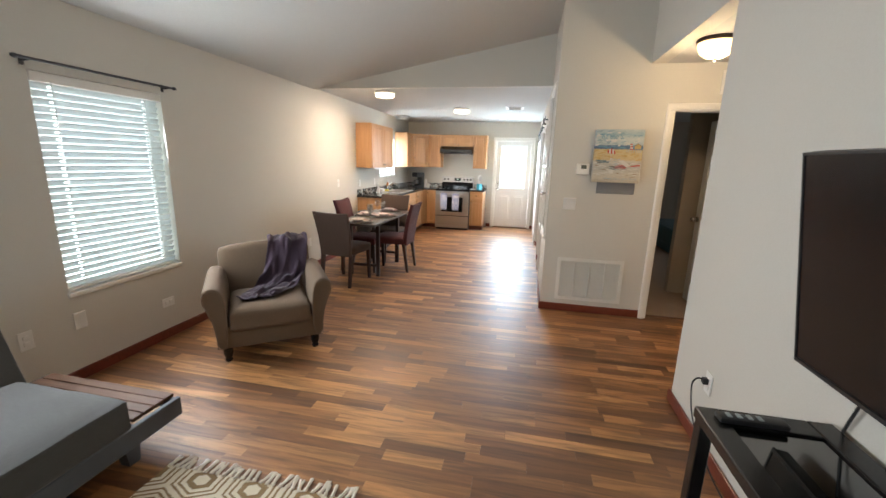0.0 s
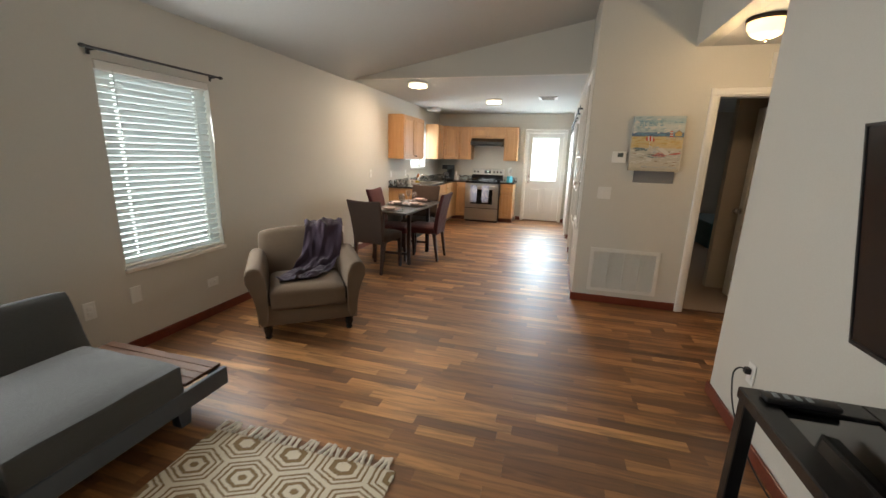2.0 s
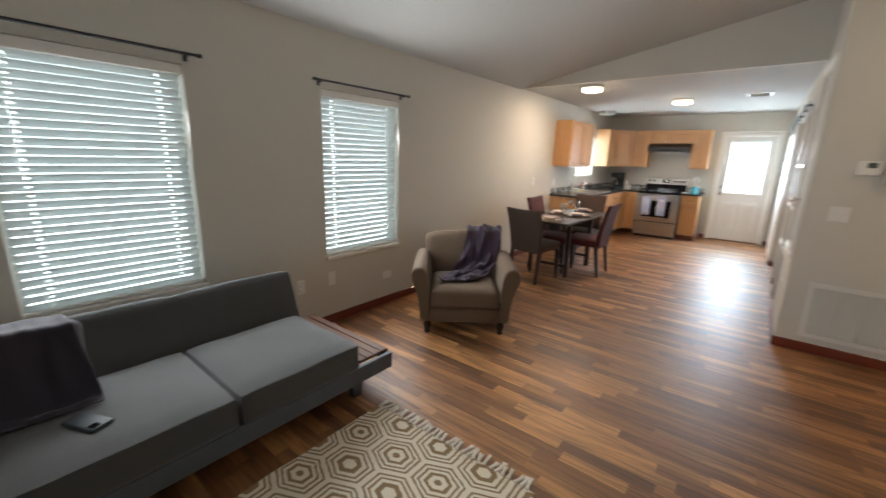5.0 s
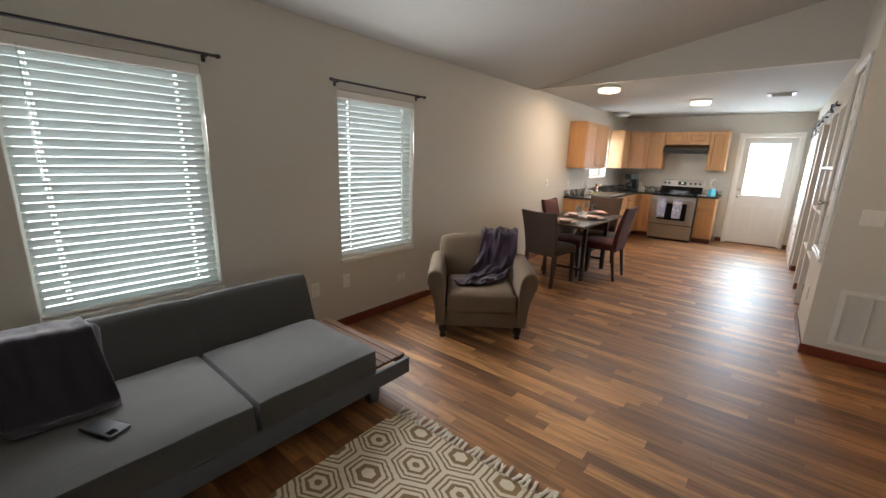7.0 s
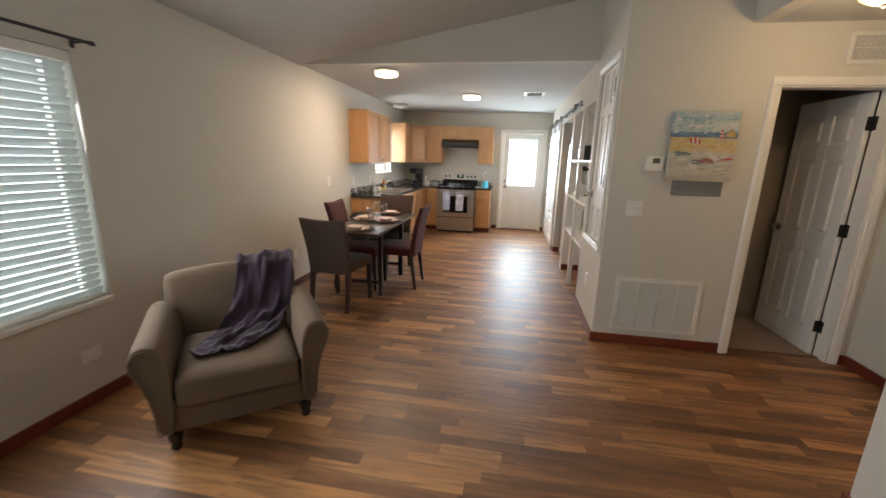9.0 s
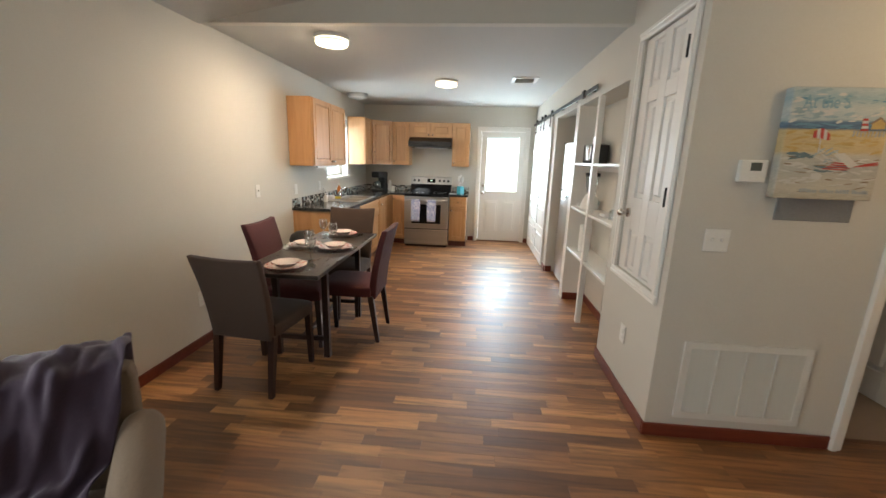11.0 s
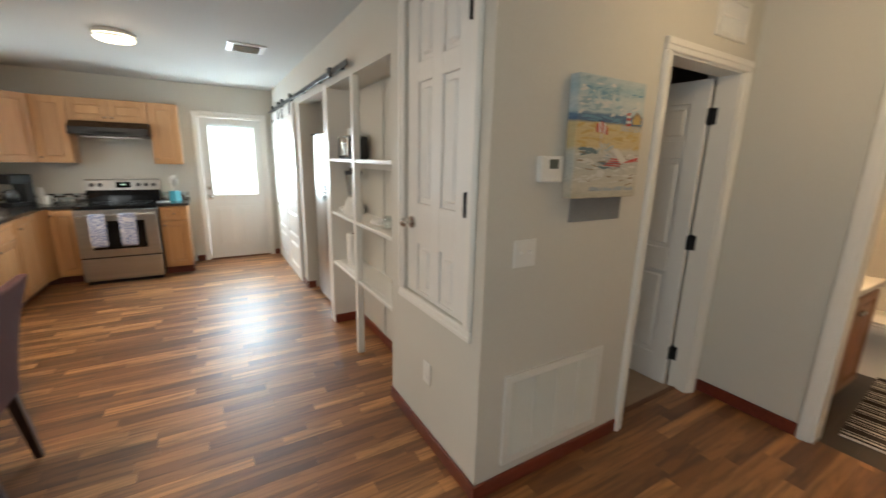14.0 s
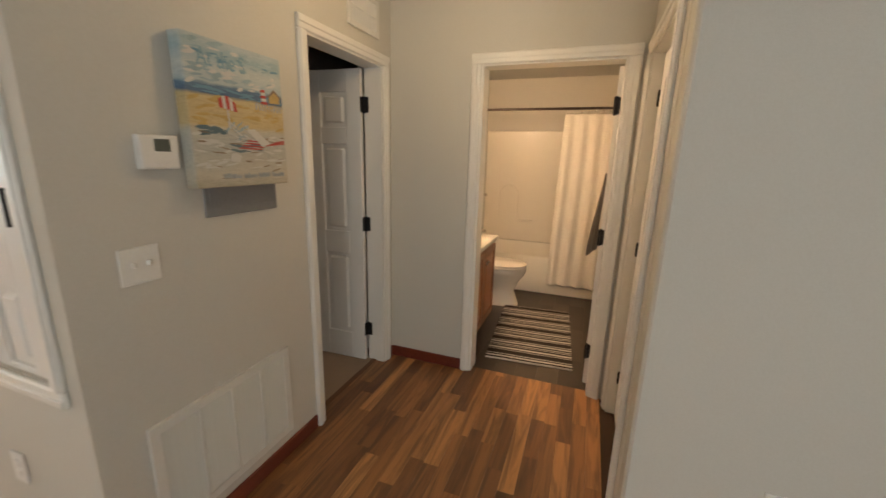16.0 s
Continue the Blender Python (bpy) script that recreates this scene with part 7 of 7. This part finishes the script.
b = mk()
nx, ny = 30, 16
vs = {}
for i in range(nx + 1):
    for j in range(ny + 1):
        x, y = 1.14 * i / nx - 0.57, 0.64 * j / ny - 0.32
        vs[i, j] = b.verts.new((x, y, 0.013 + 0.003 * noise.noise(Vector((x * 5, y * 5, 0)))))
for i in range(nx):
    for j in range(ny):
        b.faces.new([vs[i, j], vs[i + 1, j], vs[i + 1, j + 1], vs[i, j + 1]])
mt = solo("bath_mat", b, M_STRIPE, "brown and cream striped bath mat on the floor", "bath mat", smooth=True, m=pose(3.655, 4.03, 0, 0, 0, 4))
s = mt.modifiers.new("thickness", 'SOLIDIFY')
s.thickness, s.offset = 0.011, -1.0

rows = [((3.50, 3.585, 1.40), (3.54, 3.575, 1.40)), ((3.46, 3.61, 1.28), (3.60, 3.58, 1.28)), ((3.40, 3.645, 1.04), (3.66, 3.585, 1.04)), ((3.37, 3.665, 0.80), (3.69, 3.59, 0.79))]
b = drape(rows, 18, fold=0.014, freq=14, seed=4)
cloth(solo("hand_towel", b, M_TOWELG, "grey towel hanging from a hook on the bathroom door", "towel"), 0.008, 1)

# ---------- bedroom beyond the open door ----------
g = thing("bed", 4.05, 9.15, 0, 0, "bed with a dark teal quilt", "bed")
part("mattress", cushion(mk(), -0.75, 0.75, -0.75, 0.9, 0.14, 0.46, 0.02, 0.05, 8), M_TEAL, g, smooth=True)
part("valance", bx(-0.74, 0.74, -0.735, 0.89, 0.012, 0.17, bev=0.01), M_TEAL, g)
for x in (-0.7, 0.64):
    for y in (-0.7, 0.8):
        part("leg", bx(x, x + 0.05, y, y + 0.05, 0.004, 0.14), M_LEG, g)

# bright haze of the yard outside the glazing
def backdrop(x0, x1, y0, y1, z0, z1, power):
    k = Nodes("outdoor_brightness")
    em = k.n("ShaderNodeEmission")
    v = k.coord((0.6, 0.6, 1.6))
    k.put(k.ramp(k.noise(v, 1.0, 4), [(0.3, (0.80, 0.94, 0.88)), (0.6, (0.90, 0.98, 1.0))]), em.inputs[0])
    em.inputs[1].default_value = power
    k.t.links.new(em.outputs[0], k.o.inputs[0])
    solo("backdrop", bx(x0, x1, y0, y1, z0, z1), k.m, "overexposed daylight beyond the glazing", "backdrop", kind="structure")


backdrop(XL - 1.6, XL - 1.58, -3.0, 18.0, -0.28, 4.0, 3.4)
# added glow outside the assumed bedroom opening, never in view
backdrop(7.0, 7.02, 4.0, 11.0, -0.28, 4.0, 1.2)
backdrop(-2.2, 3.0, YB + 1.6, YB + 1.62, -0.28, 4.0, 4.2)


# ---------- floors, laid in strips ----------
def strip_meshes(lengths, wd, mat, nm):
    out = {}
    for L in lengths:
        b = mk()
        box(b, 0.0004, L - 0.0004, 0.0004, wd - 0.0004, -0.006, 0.0)
        out[L] = mesh_of(nm, b, mat)
    return out


def lay(floor_ob, spans, wd, lengths, mat, near):
    """Strips along x in rows of width wd; spans(y) gives the stretches of x that a row covers."""
    rng = random.Random(7)
    meshes = strip_meshes(lengths, wd, mat, "plank")
    verts, faces, count = [], [], 0
    y = spans[0][2]
    top = max(s[3] for s in spans)
    while y < top - 1e-6:
        for x0, x1, ya, yb in spans:
            if not (ya - 1e-6 <= y and y + wd <= yb + wd):
                continue
            x = x0 - rng.random() * 0.5
            while x < x1:
                L = rng.choice(lengths)
                a, e = max(x, x0), min(x + L, x1)
                if e - a > 0.01:
                    whole = abs(e - a - L) < 1e-6
                    if whole and count < 290 and near[0] < a < near[1] and near[2] < y < near[3]:
                        same("plank", meshes[L], floor_ob, Matrix.Translation((a, y, 0)))
                        count += 1
                    else:
                        i = len(verts)
                        g_ = 0.0004
                        for z in (-0.006, 0.0):
                            verts += [(a + g_, y + g_, z), (e - g_, y + g_, z), (e - g_, y + wd - g_, z), (a + g_, y + wd - g_, z)]
                        faces += [(i + 4, i + 5, i + 6, i + 7), (i, i + 1, i + 5, i + 4), (i + 1, i + 2, i + 6, i + 5), (i + 2, i + 3, i + 7, i + 6), (i + 3, i, i + 4, i + 7)]
                x += L
        y += wd
    me = bpy.data.meshes.new("planks")
    me.from_pydata(verts, [], faces)
    me.materials.append(mat)
    ob = new("planks", me)
    ob.parent = floor_ob
    tagged(ob, kind="stuff")


FL = solo("floor", bx(XL - 0.1, XE + 0.06, YS, YB + 0.05, -0.06, -0.0065), M_UNDER, "glossy brown wood-look strip laminate floor", "floor", kind="structure")
lay(FL, [(XL, XT + 0.02, YS, YH - 0.02), (XL, XE + 0.06, YH - 0.02, YP + 0.06), (XL, 1.75, YP + 0.06, YB)], 0.076, (0.32, 0.46, 0.60, 0.78), M_PLANK, (-1.2, 1.5, 2.3, 4.9))
BF = solo("floor_bathroom", bx(XE + 0.06, BX1, BY0, BY1, -0.06, -0.0065), M_UNDER, "grey-brown wood-look vinyl bathroom floor", "floor", kind="structure")
lay(BF, [(XE + 0.06, BX1, BY0, BY1)], 0.15, (0.6, 0.9, 1.2), M_VINYL, (3.0, 4.9, 3.5, 4.6))
